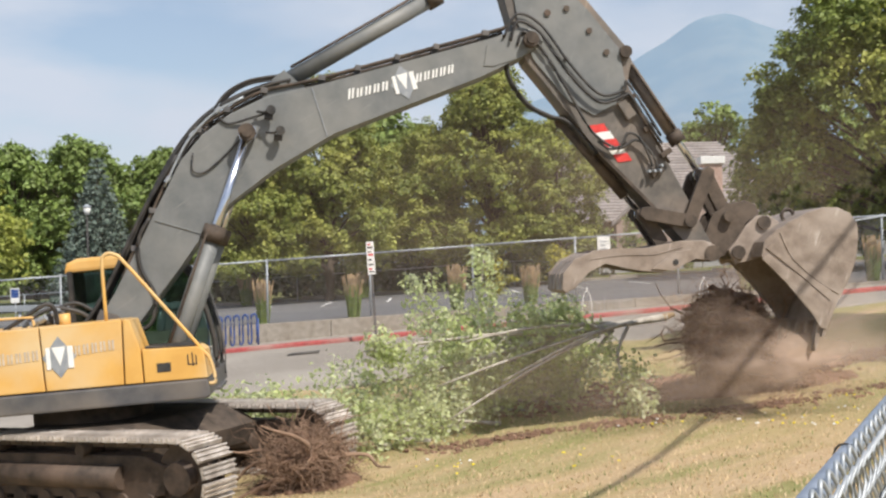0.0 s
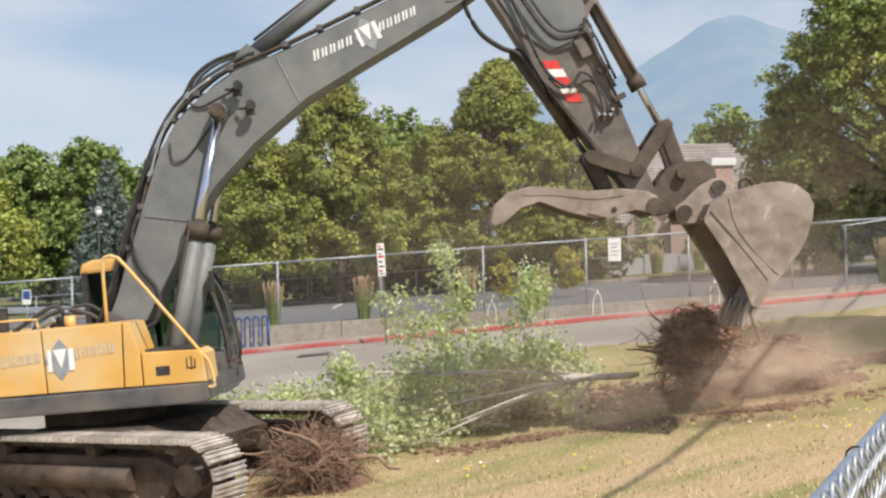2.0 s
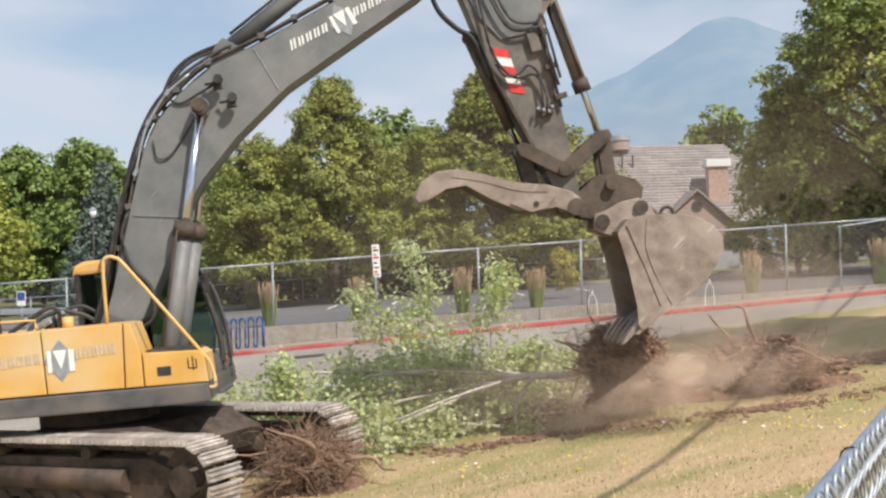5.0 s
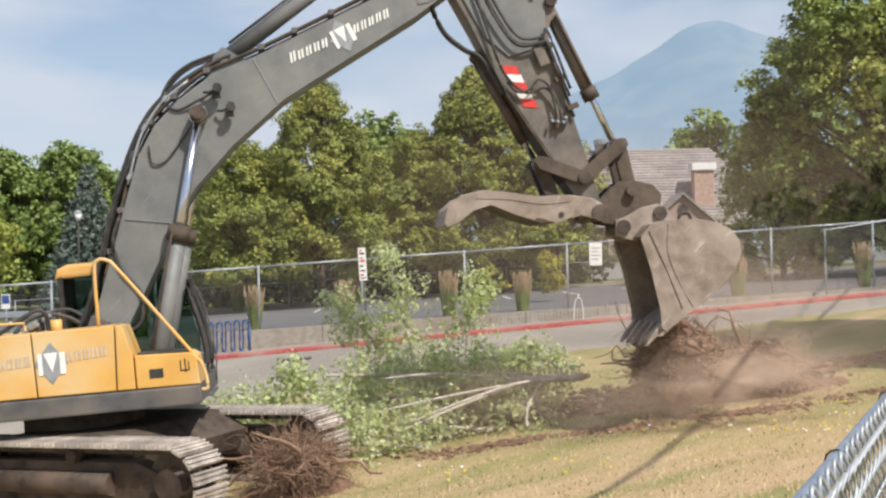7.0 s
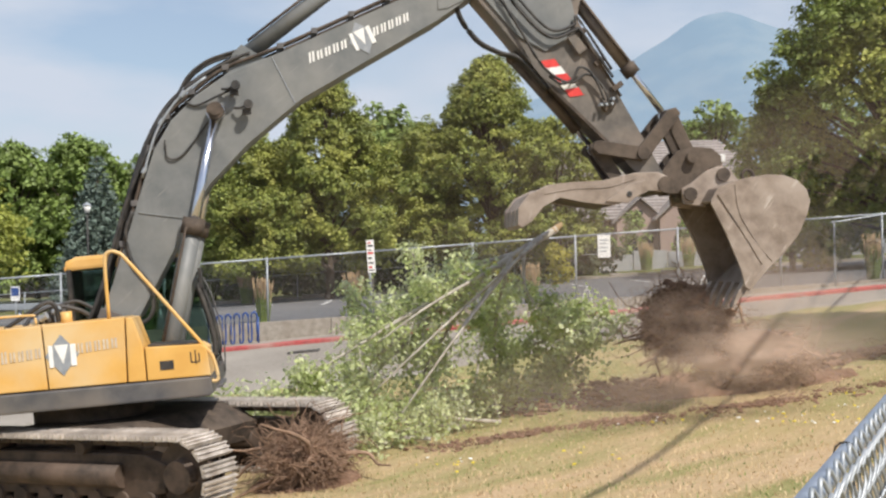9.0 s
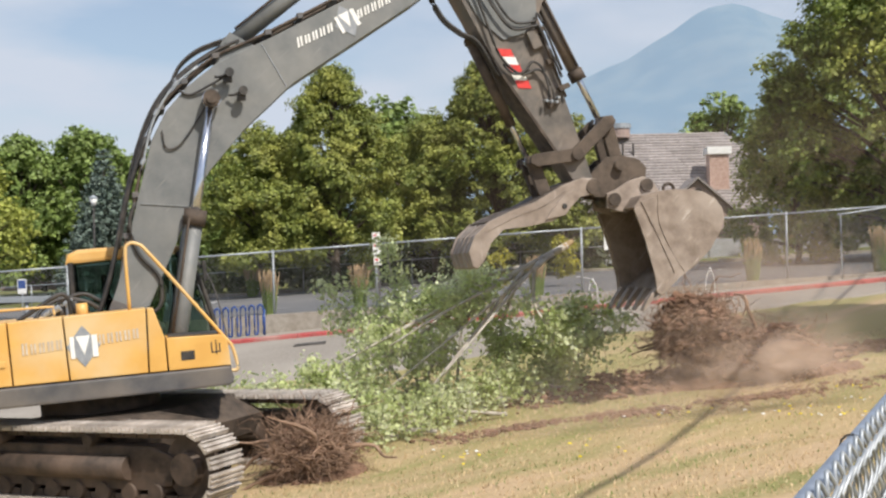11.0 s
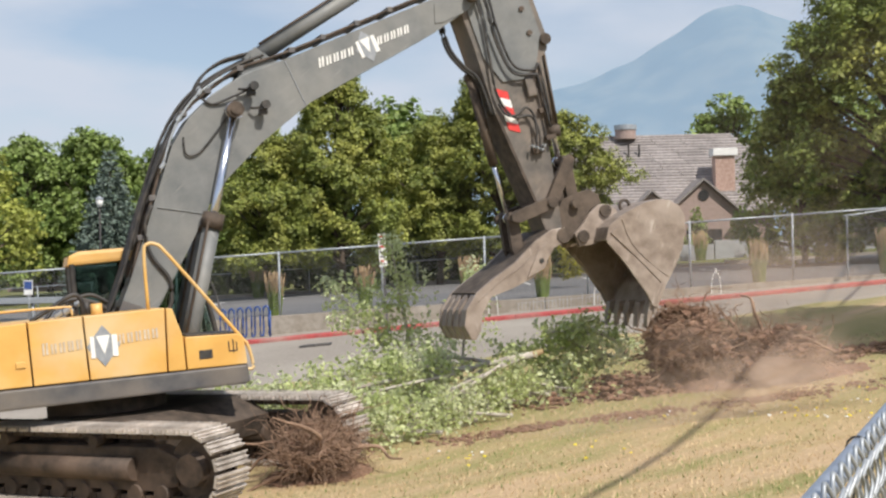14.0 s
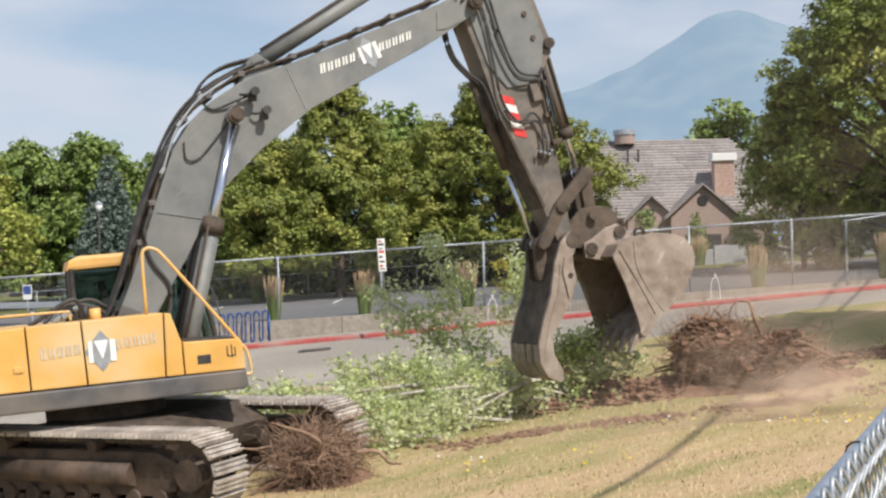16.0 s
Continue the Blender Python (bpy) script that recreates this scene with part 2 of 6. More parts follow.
def part(name, bm, mat, parent=None, label="", smooth=False):
    me = bpy.data.meshes.new(name)
    bmesh.ops.recalc_face_normals(bm, faces=bm.faces)
    bm.to_mesh(me)
    bm.free()
    me.materials.append(mat)
    if smooth or name in ROUND_PARTS:
        for p in me.polygons:
            p.use_smooth = len(p.vertices) <= 4
    ob = new(name, me)
    ob.parent = parent
    if label:
        ob["label"] = label
    return ob


def raw(name, verts, faces, mat, parent=None, label=""):
    me = bpy.data.meshes.new(name)
    me.from_pydata(verts, [], faces)
    me.materials.append(mat)
    ob = new(name, me)
    ob.parent = parent
    if label:
        ob["label"] = label
    return ob


def box(x0, x1, y0, y1, z0, z1, bevel=0.0, bm=None):
    bm = bm or bmesh.new()
    r = bmesh.ops.create_cube(bm, size=1.0, matrix=Matrix.LocRotScale(((x0 + x1) / 2, (y0 + y1) / 2, (z0 + z1) / 2), None, (x1 - x0, y1 - y0, z1 - z0)))
    if bevel:
        es = {e for v in r["verts"] for e in v.link_edges}
        bmesh.ops.bevel(bm, geom=list(es), offset=bevel, segments=2, affect="EDGES", profile=0.6)
    return bm


def prism(poly, y0, y1, bevel=0.0, bm=None):
    """A plate or box section: the side outline (x, z) between y0 and y1."""
    bm = bm or bmesh.new()
    a = [bm.verts.new((x, y0, z)) for x, z in poly]
    b = [bm.verts.new((x, y1, z)) for x, z in poly]
    faces = [bm.faces.new(a), bm.faces.new(b[::-1])]
    n = len(poly)
    for i in range(n):
        faces.append(bm.faces.new((a[i], b[i], b[(i + 1) % n], a[(i + 1) % n])))
    if bevel:
        es = {e for v in a for e in v.link_edges if e.other_vert(v) in a} | {e for v in b for e in v.link_edges if e.other_vert(v) in b}
        bmesh.ops.bevel(bm, geom=list(es), offset=bevel, segments=2, affect="EDGES", profile=0.6)
    return bm


def rod(p, q, r, seg=14, bm=None, r2=None):
    bm = bm or bmesh.new()
    p, q = Vector(p), Vector(q)
    d = q - p
    m = Matrix.Translation((p + q) / 2) @ d.to_track_quat("Z", "Y").to_matrix().to_4x4()
    bmesh.ops.create_cone(bm, cap_ends=True, segments=seg, radius1=r, radius2=r if r2 is None else r2, depth=d.length, matrix=m)
    return bm


def tube(points, r, seg=6, bm=None, taper=1.0):
    """A bent pipe, hose or limb along points."""
    bm = bm or bmesh.new()
    pts = [Vector(p) for p in points]
    rings = []
    for i, p in enumerate(pts):
        d = (pts[min(i + 1, len(pts) - 1)] - pts[max(i - 1, 0)]).normalized()
        q = d.to_track_quat("Z", "Y")
        rr = r * (1 + (taper - 1) * i / max(1, len(pts) - 1))
        rings.append([bm.verts.new(p + q @ Vector((rr * math.cos(2 * math.pi * k / seg), rr * math.sin(2 * math.pi * k / seg), 0))) for k in range(seg)])
    for a, b in zip(rings, rings[1:]):
        for k in range(seg):
            bm.faces.new((a[k], a[(k + 1) % seg], b[(k + 1) % seg], b[k]))
    bm.faces.new(rings[0][::-1])
    bm.faces.new(rings[-1])
    return bm


def curve(points, steps=5):
    """Points smoothed into a flowing line."""
    pts = [Vector(p) for p in points]
    pts = [2 * pts[0] - pts[1]] + pts + [2 * pts[-1] - pts[-2]]
    out = []
    for i in range(1, len(pts) - 2):
        a, b, c, d = pts[i - 1:i + 3]
        for k in range(steps):
            t = k / steps
            out.append(0.5 * (2 * b + (c - a) * t + (2 * a - 5 * b + 4 * c - d) * t * t + (3 * b - a - 3 * c + d) * t ** 3))
    return out + [pts[-2]]


def thing(name, label, category, m=None, group="", kind=""):
    ob = new(name)
    if m is not None:
        ob.matrix_world = m
    return tagged(ob, label, category, group, kind)


# ---- ground ----
SLOPE = 0.072


def bank(y):
    if y < 16:
        return 1.3 * (max(0.0, 16 - max(y, -10)) / 16) ** 1.25
    return 0.043 * (min(y, 34.3) - 16)


def ground_z(x, y):
    z = SLOPE * (x + 4.73) + bank(y)
    if abs(x) > 22:
        z = SLOPE * (math.copysign(22 + 14 * math.tanh((abs(x) - 22) / 14), x) + 4.73) + bank(y)
    return z


def lot_z(x, y):
    xx = x if abs(x) < 25 else math.copysign(25 + 12 * math.tanh((abs(x) - 25) / 12), x)
    return 1.66 + 0.046 * xx


def strip(name, xs, ys, height, mat, thick=0.0):
    verts, faces = [], []
    for y in ys:
        for x in xs:
            verts.append((x, y, height(x, y)))
    n = len(xs)
    for j in range(len(ys) - 1):
        for i in range(n - 1):
            k = j * n + i
            faces.append((k, k + 1, k + n + 1, k + n))
    ob = raw(name, verts, faces, mat)
    for p in ob.data.polygons:
        p.use_smooth = True
    return ob


def spread(a, b, n, c=0.0):
    return [a + (b - a) * i / n for i in range(n + 1)]


def rough_lawn(x, y):
    z = ground_z(x, y)
    z += 0.035 * noise.noise(Vector((x * 0.7, y * 0.7, 3))) + 0.012 * noise.noise(Vector((x * 3, y * 3, 5)))
    return z


FAR_X = [-900, -400, -200, -120, -80, -60, -45, -36, -30]


def make_ground():
    xs = FAR_X + spread(-25, 25, 150) + [-x for x in FAR_X[::-1]]
    ys = [-60, -30, -15] + spread(-8, 8, 20) + spread(8.2, 30, 110) + [31, 32, 33, 34.3]
    lawn = strip("ground", xs, ys, rough_lawn, lawn_material())
    tagged(lawn, "sloping lawn of dry yellow grass with green patches", "lawn", kind="structure")
    # the paved drive before the kerb
    xs = FAR_X + spread(-25, 25, 50) + [-x for x in FAR_X[::-1]]

    def drive_edge(x):
        e = float(np.interp(x, [-14, -6, 0, 4, 7.3, 11.5, 20], [18.0, 24.6, 25.8, 28.4, 30.1, 31.7, 32.8]))
        return e + 0.25 * math.sin(x * 0.9)

    verts, faces = [], []
    for x in xs:
        e = min(drive_edge(x), 33)
        for k in range(9):
            y = e + (34.3 - e) * k / 8
            verts.append((x, y, ground_z(x, y) + (0.03 if 0 < k else -0.03)))
    for i in range(len(xs) - 1):
        for k in range(8):
            a = i * 9 + k
            faces.append((a, a + 9, a + 10, a + 1))
    tagged(raw("road", verts, faces, M_ROAD), "pale worn asphalt drive below the kerb", "road", kind="structure")

    def far_z(x, y):
        return lot_z(x, y) + (0 if y < 70 else 0.012 * (min(y, 160) - 70))

    lot = strip("lot", xs, [36.2, 40, 46, 52, 58, 61.5], far_z, M_LOT)
    tagged(lot, "grey asphalt car park behind the chain-link fence", "car park", kind="structure")
    verge = strip("verge", xs, [61.5, 63, 70, 85, 110, 160, 300, 700, 1500, 3200, 4500], lambda x, y: far_z(x, y) + (0.12 if y > 61.6 else 0), M_VERGE)
    tagged(verge, "green watered grass below the trees", "grass", kind="structure")


def lawn_material():
    m = bpy.data.materials.new("dry_lawn")
    m.use_nodes = True
    nt = m.node_tree
    b = nt.nodes["Principled BSDF"]
    tc = nt.nodes.new("ShaderNodeTexCoord")

    def noisy(scale, detail, lo, hi, stretch=None):
        n = nt.nodes.new("ShaderNodeTexNoise")
        n.inputs["Scale"].default_value, n.inputs["Detail"].default_value = scale, detail
        src = tc.outputs["Object"]
        if stretch:
            mp = nt.nodes.new("ShaderNodeMapping")
            mp.inputs["Rotation"].default_value = (0, 0, radians(-46))
            nt.links.new(src, mp.inputs["Vector"])
            ms = nt.nodes.new("ShaderNodeMapping")
            ms.inputs["Scale"].default_value = stretch
            nt.links.new(mp.outputs["Vector"], ms.inputs["Vector"])
            src = ms.outputs["Vector"]
        nt.links.new(src, n.inputs["Vector"])
        r = nt.nodes.new("ShaderNodeMapRange")
        r.inputs["From Min"].default_value, r.inputs["From Max"].default_value = lo, hi
        nt.links.new(n.outputs["Fac"], r.inputs["Value"])
        return r.outputs["Result"], n

    def mix(fac, a, bb):
        x = nt.nodes.new("ShaderNodeMix")
        x.data_type = "RGBA"
        nt.links.new(fac, x.inputs["Factor"])
        for s, v in (("A", a), ("B", bb)):
            if isinstance(v, tuple):
                x.inputs[s].default_value = (*v, 1)
            else:
                nt.links.new(v, x.inputs[s])
        return x.outputs["Result"]

    f1, n1 = noisy(14, 8, 0.3, 0.7)
    f2, _ = noisy(0.75, 7, 0.46, 0.62, (0.2, 1.5, 1))
    f3, _ = noisy(45, 3, 0.5, 0.9)
    f4, _ = noisy(0.3, 4, 0.34, 0.56)
    f5, _ = noisy(1.9, 7, 0.42, 0.64, (0.22, 1.3, 1))
    dry = mix(f1, (0.395, 0.285, 0.17), (0.51, 0.38, 0.243))
    dry = mix(f5, dry, (0.385, 0.30, 0.16))
    green = mix(f1, (0.19, 0.19, 0.07), (0.30, 0.285, 0.125))
    c = mix(f2, dry, green)
    # the watered upper lawn is greener than the scorched bank
    sx = nt.nodes.new("ShaderNodeSeparateXYZ")
    nt.links.new(tc.outputs["Object"], sx.inputs[0])
    up = nt.nodes.new("ShaderNodeMapRange")
    up.inputs["From Min"].default_value, up.inputs["From Max"].default_value = 15.5, 20.0
    up.inputs["To Max"].default_value = 0.9
    nt.links.new(sx.outputs["Y"], up.inputs["Value"])
    fm = nt.nodes.new("ShaderNodeMath")
    fm.operation = "MULTIPLY"
    nt.links.new(up.outputs["Result"], fm.inputs[0])
    nt.links.new(f4, fm.inputs[1])
    c = mix(fm.outputs[0], c, green)
    c = mix(f3, c, dry)
    nt.links.new(c, b.inputs["Base Color"])
    b.inputs["Roughness"].default_value = 0.95
    b.inputs["Specular IOR Level"].default_value = 0.1
    bp = nt.nodes.new("ShaderNodeBump")
    bp.inputs["Strength"].default_value, bp.inputs["Distance"].default_value = 0.55, 0.03
    nt.links.new(n1.outputs["Fac"], bp.inputs["Height"])
    nt.links.new(bp.outputs["Normal"], b.inputs["Normal"])
    return m


M_VERGE = material("verge_grass", (0.08, 0.10, 0.03), (0.16, 0.17, 0.06), 3.0, 0.95, 0.0, 0.4, (0.24, 0.2, 0.11), 0.15, 0.5, spec=0.1)
make_ground()


# ---- mountain ----
RIDGE_X = [-900, -300, 0, 260, 310, 394, 479, 592, 660, 690, 740, 785, 899, 1100, 1500, 2400]
RIDGE_Z = [185, 208, 280, 384, 398, 428, 466, 532, 578, 590, 594, 586, 541, 460, 345, 220]

def make_mountain():
    verts, faces = [], []
    nx, ny = 180, 30
    Y = 3000.0
    for j in range(ny):
        d = j / (ny - 1)
        for i in range(nx):
            x = -900 + 3300 * i / (nx - 1)
            peak = float(np.interp(x, RIDGE_X, RIDGE_Z))
            peak += 14 * noise.noise(Vector((x * 0.009, 1, 0)))
            rough = noise.multi_fractal(Vector((x * 0.004, d * 3, 2)), 1.0, 2.0, 4)
            z = peak * (1 - d) ** 0.9 + 16 * (rough - 0.8) * (0.08 + math.sin(math.pi * min(1, d * 1.2)))
            verts.append((x, Y - 900 * d, max(z, -20) + 3))
    for j in range(ny - 1):
        for i in range(nx - 1):
            k = j * nx + i
            faces.append((k, k + 1, k + nx + 1, k + nx))
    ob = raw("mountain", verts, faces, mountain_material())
    for p in ob.data.polygons:
        p.use_smooth = True
    tagged(ob, "hazy blue mountain far beyond the houses", "mountain", kind="structure")


def mountain_material():
    m = bpy.data.materials.new("mountain_haze_glow")
    m.use_nodes = True
    nt = m.node_tree
    b = nt.nodes["Principled BSDF"]
    n = nt.nodes.new("ShaderNodeTexNoise")
    n.inputs["Scale"].default_value, n.inputs["Detail"].default_value = 0.012, 8
    tc = nt.nodes.new("ShaderNodeTexCoord")
    nt.links.new(tc.outputs["Object"], n.inputs["Vector"])
    r = nt.nodes.new("ShaderNodeValToRGB")
    r.color_ramp.elements[0].position, r.color_ramp.elements[1].position = 0.4, 0.62
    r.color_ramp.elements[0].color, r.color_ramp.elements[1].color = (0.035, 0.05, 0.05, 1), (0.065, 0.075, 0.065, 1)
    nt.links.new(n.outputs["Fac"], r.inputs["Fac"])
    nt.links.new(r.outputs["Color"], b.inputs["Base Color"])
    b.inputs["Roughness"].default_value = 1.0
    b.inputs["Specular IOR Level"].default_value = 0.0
    # air light between here and there, put on the slope as a blue glow
    b.inputs["Emission Color"].default_value = HAZE_GLOW
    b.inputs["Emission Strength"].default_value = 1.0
    return m


HAZE_GLOW = (0.25, 0.35, 0.48, 1)
make_mountain()


# ---- kerb, pavement, wall ----
def kerb_z(x):
    return ground_z(x, 34.3)


def make_kerb():
    n = 30
    kerb = thing("kerb", "red-painted concrete kerb with worn patches", "kerb", kind="structure")
    for i in range(n):
        x0, x1 = -30 + 2.0 * i, -30 + 2.0 * (i + 1) - 0.012
        bm = bmesh.new()
        prof = [(34.3, -0.3), (34.3, 0.11), (34.33, 0.15), (34.5, 0.155), (34.5, -0.3)]
        a = [bm.verts.new((x0, y, kerb_z(x0) + z)) for y, z in prof]
        b = [bm.verts.new((x1, y, kerb_z(x1) + z)) for y, z in prof]
        bm.faces.new(a)
        bm.faces.new(b[::-1])
        for k in range(5):
            bm.faces.new((a[k], b[k], b[(k + 1) % 5], a[(k + 1) % 5]))
        part("kerb_stone", bm, M_KERB, kerb)
    pave = strip("pavement", spread(-30, 30, 60), [34.5, 35.2, 35.95], lambda x, y: kerb_z(x) + 0.145, M_CONC)
    tagged(pave, "pale concrete pavement behind the red kerb", "pavement", kind="structure")
    # the low retaining wall dies out as the ground rises
    wall = thing("retaining_wall", "low stained concrete retaining wall below the fence", "wall", kind="structure")
    for i in range(20):
        x0, x1 = -30 + 3.0 * i, -30 + 3.0 * (i + 1) - 0.02
        bm = bmesh.new()
        v = []
        for x in (x0, x1):
            for y, z in ((35.95, kerb_z(x) - 0.3), (35.95, max(lot_z(x, 36), kerb_z(x) + 0.16) + 0.03), (36.25, max(lot_z(x, 36), kerb_z(x) + 0.16) + 0.03), (36.25, kerb_z(x) - 0.3)):
                v.append(bm.verts.new((x, y, z)))
        for f in ((0, 1, 2, 3), (7, 6, 5, 4), (0, 4, 5, 1), (1, 5, 6, 2), (2, 6, 7, 3), (3, 7, 4, 0)):
            bm.faces.new([v[k] for k in f])
        part("wall_panel", bm, M_CONC, wall)


make_kerb()


# ---- chain-link fence on the wall ----
def mesh_wires(name, p, q, h, pitch, r, mat, parent):
    """Diamond mesh of straight wires between two posts."""
    p, q = Vector(p), Vector(q)
    length = (q - p).length
    verts, faces = [], []

    def wire(a, b):
        d = (b - a).normalized()
        s = Vector((0, 1, 0)).cross(d).normalized() * r
        t = Vector((0, r, 0))
        k = len(verts)
        for e in (a, b):
            verts.extend([tuple(e + s), tuple(e - 0.5 * s + t), tuple(e - 0.5 * s - t)])
        for i in range(3):
            faces.append((k + i, k + (i + 1) % 3, k + 3 + (i + 1) % 3, k + 3 + i))

    up = Vector((0, 0, 1))
    n = int((length + h) / pitch)
    for i in range(n):
        s = i * pitch
        for sign in (1, -1):
            # from the bottom edge upwards at 45 degrees, cut at the posts
            s0 = s - h if sign == 1 else s
            a, b = s0, s0 + sign * h
            lo, hi = sorted((a, b))
            lo, hi = max(lo, 0), min(hi, length)
            if hi - lo < 0.02:
                continue
            za, zb = abs(lo - a), abs(hi - a)
            wire(p + (q - p) * (lo / length) + up * za, p + (q - p) * (hi / length) + up * zb)
    return raw(name, verts, faces, mat, parent)


def fence_top(x):
    return 3.575 + 0.051 * x


def make_fence():
    fence = thing("chain_link_fence", "grey galvanised chain-link fence with a top rail", "fence", kind="structure")
    y = 36.45
    xs = [-4.93 + 3.08 * k for k in range(-9, 9)]
    for x in xs:
        part("post", rod((x, y, lot_z(x, y) - 0.2), (x, y, fence_top(x) + 0.05), 0.035, 8), M_GALV, fence)
    for a, b in zip(xs, xs[1:]):
        part("rail", rod((a, y, fence_top(a)), (b, y, fence_top(b)), 0.028, 8), M_GALV, fence)
        h = fence_top(a) - lot_z(a, y) - 0.05
        ob = mesh_wires("mesh", (a, y - 0.05, fence_top(a) - h), (b, y - 0.05, fence_top(b) - h), h, 0.12, 0.0028, M_WIRE, fence)
        ob["kind"] = "stuff"
    # a loose panel stood before it
    g = thing("fence_panel", "loose galvanised chain-link panel with rounded corners", "fence panel")
    x0, x1, yy = 11.82, 15.4, 35.6
    zb = kerb_z(x0) + 0.15
    zt = zb + 1.92
    part("frame", tube(curve([(x0, yy, zb), (x0, yy, zt - 0.2), (x0 + 0.03, yy, zt - 0.05), (x0 + 0.2, yy, zt), (x1, yy, zt + 0.2), (x1, yy, zb)], 4), 0.026, 8), M_GALV, g)
    ob = mesh_wires("mesh", (x0, yy, zb + 0.1), (x1, yy, zb + 0.3), 1.8, 0.12, 0.0028, M_WIRE, g)
    ob["kind"] = "stuff"


make_fence()


# ---- excavator ----
BASE = Matrix.Translation((-4.726, 17.267, 0.0)) @ Matrix.Rotation(radians(-4.2), 4, "Y")
FOOT = (0.371, 2.417)
BTIP = (5.643, 4.441)
SEND = (0.461, -4.015)


def spin(a, p):
    a = radians(a)
    return (math.cos(a) * p[0] - math.sin(a) * p[1], math.sin(a) * p[0] + math.cos(a) * p[1])


def add(p, q):
    return (p[0] + q[0], p[1] + q[1])


def angle(p, q):
    return math.degrees(math.atan2(q[1] - p[1], q[0] - p[0]))


def meet(p, rp, q, rq, side):
    """Where two bars of lengths rp and rq from p and q join."""
    dx, dz = q[0] - p[0], q[1] - p[1]
    d = max(1e-6, math.hypot(dx, dz))
    d2 = min(max(d, abs(rp - rq) + 1e-4), rp + rq - 1e-4)
    a = (rp * rp - rq * rq + d2 * d2) / (2 * d2)
    h = math.sqrt(max(0.0, rp * rp - a * a)) * side
    return (p[0] + a * dx / d - h * dz / d, p[1] + a * dz / d + h * dx / d)


def track_outline(t):
    """Rounded track loop: place and heading at t metres along it."""
    lh, r = 2.28, 0.47
    L = 2 * lh
    total = 2 * L + 2 * math.pi * r
    t %= total
    if t < L:
        return (-lh + t, 2 * r, 0.0)
    t -= L
    if t < math.pi * r:
        a = t / r
        return (lh + r * math.sin(a), r + r * math.cos(a), -a)
    t -= math.pi * r
    if t < L:
        return (lh - t, 0.0, -math.pi)
    t -= L
    a = t / r
    return (-lh - r * math.sin(a), r - r * math.cos(a), -math.pi - a)


def shoe_mesh():
    bm = bmesh.new()
    box(-0.076, 0.076, -0.3, 0.3, -0.03, 0.0, 0, bm)
    for x in (-0.064, 0.0, 0.064):
        box(x - 0.011, x + 0.011, -0.3, 0.3, 0.0, 0.034 if x else 0.03, 0, bm)
    bmesh.ops.recalc_face_normals(bm, faces=bm.faces)
    me = bpy.data.meshes.new("track_shoe")
    bm.to_mesh(me)
    bm.free()
    me.materials.append(M_SHOE)
    return me


def make_undercarriage(ex):
    under = Matrix.Translation((0.14, 0, 0)) @ Matrix.Rotation(radians(-29), 4, "Z") @ Matrix.Translation((2.64, 0, 0.07)) @ Matrix.Rotation(radians(1.7), 4, "Y") @ Matrix.Translation((-2.3, 0, 0))
    me = shoe_mesh()
    total = 2 * 2 * 2.28 + 2 * math.pi * 0.47
    n = 58
    for side in (-1.37, 1.37):
        tr = part("track", rod((-2.28, side - 0.1, 0.47), (-2.28, side + 0.1, 0.47), 0.36, 24), M_DIRTY, ex, "muddy steel crawler track")
        tr.matrix_local = under
        # track frame, idlers, rollers
        prof = [(-2.0, 0.2), (-2.1, 0.55), (-1.7, 0.72), (1.7, 0.72), (2.05, 0.6), (2.0, 0.25), (1.6, 0.18), (-1.6, 0.18)]
        part("track_frame", prism(prof, side - 0.14, side + 0.14, 0.03), M_SHADE_IRON, tr)
        part("side_beam", rod((-1.85, side - 0.15, 0.45), (1.35, side - 0.15, 0.45), 0.15, 16), M_SHADE_IRON, tr)
        for x in (2.28, -2.28):
            bm = rod((x, side - 0.09, 0.47), (x, side + 0.09, 0.47), 0.4, 28)
            rod((x, side - 0.24, 0.47), (x, side + 0.24, 0.47), 0.2, 20, bm)
            part("idler", bm, M_SHADE_IRON, tr)
        for k in range(9):
            x = -1.75 + 3.5 * k / 8
            part("roller", rod((x, side - 0.18, 0.15), (x, side + 0.18, 0.15), 0.11, 14), M_SHADE_IRON, tr)
        for x in (-0.9, 0.7):
            part("carrier_roller", rod((x, side - 0.2, 0.78), (x, side + 0.2, 0.78), 0.08, 14), M_SHADE_IRON, tr)
        for k in range(n):
            x, z, a = track_outline(k * total / n)
            ob = new("track_shoe", me)
            ob.parent = tr
            ob.matrix_local = Matrix.Translation((x, side, z)) @ Matrix.Rotation(-a, 4, "Y")
        # chain links under the shoes
        bm = bmesh.new()
        for dy in (-0.1, 0.1):
            for k in range(n):
                x, z, a = track_outline((k + 0.5) * total / n)
                m = Matrix.Translation((x, side + dy, z)) @ Matrix.Rotation(-a, 4, "Y") @ Matrix.LocRotScale((0, 0, -0.075), None, (0.19, 0.045, 0.09))
                bmesh.ops.create_cube(bm, size=1, matrix=m)
        part("track_chain", bm, M_SHADE_IRON, tr)
    bm = prism([(-1.2, 0.45), (-1.3, 0.75), (-0.7, 0.98), (0.9, 0.98), (1.4, 0.72), (1.3, 0.45)], -1.2, 1.2, 0.05)
    fr = part("car_body", bm, M_DIRTY, ex)
    fr.matrix_local = under
    part("slew_ring", rod((0, 0, 0.9), (0, 0, 1.36), 0.82, 40), M_DIRTY, ex, "dark greasy slewing ring")


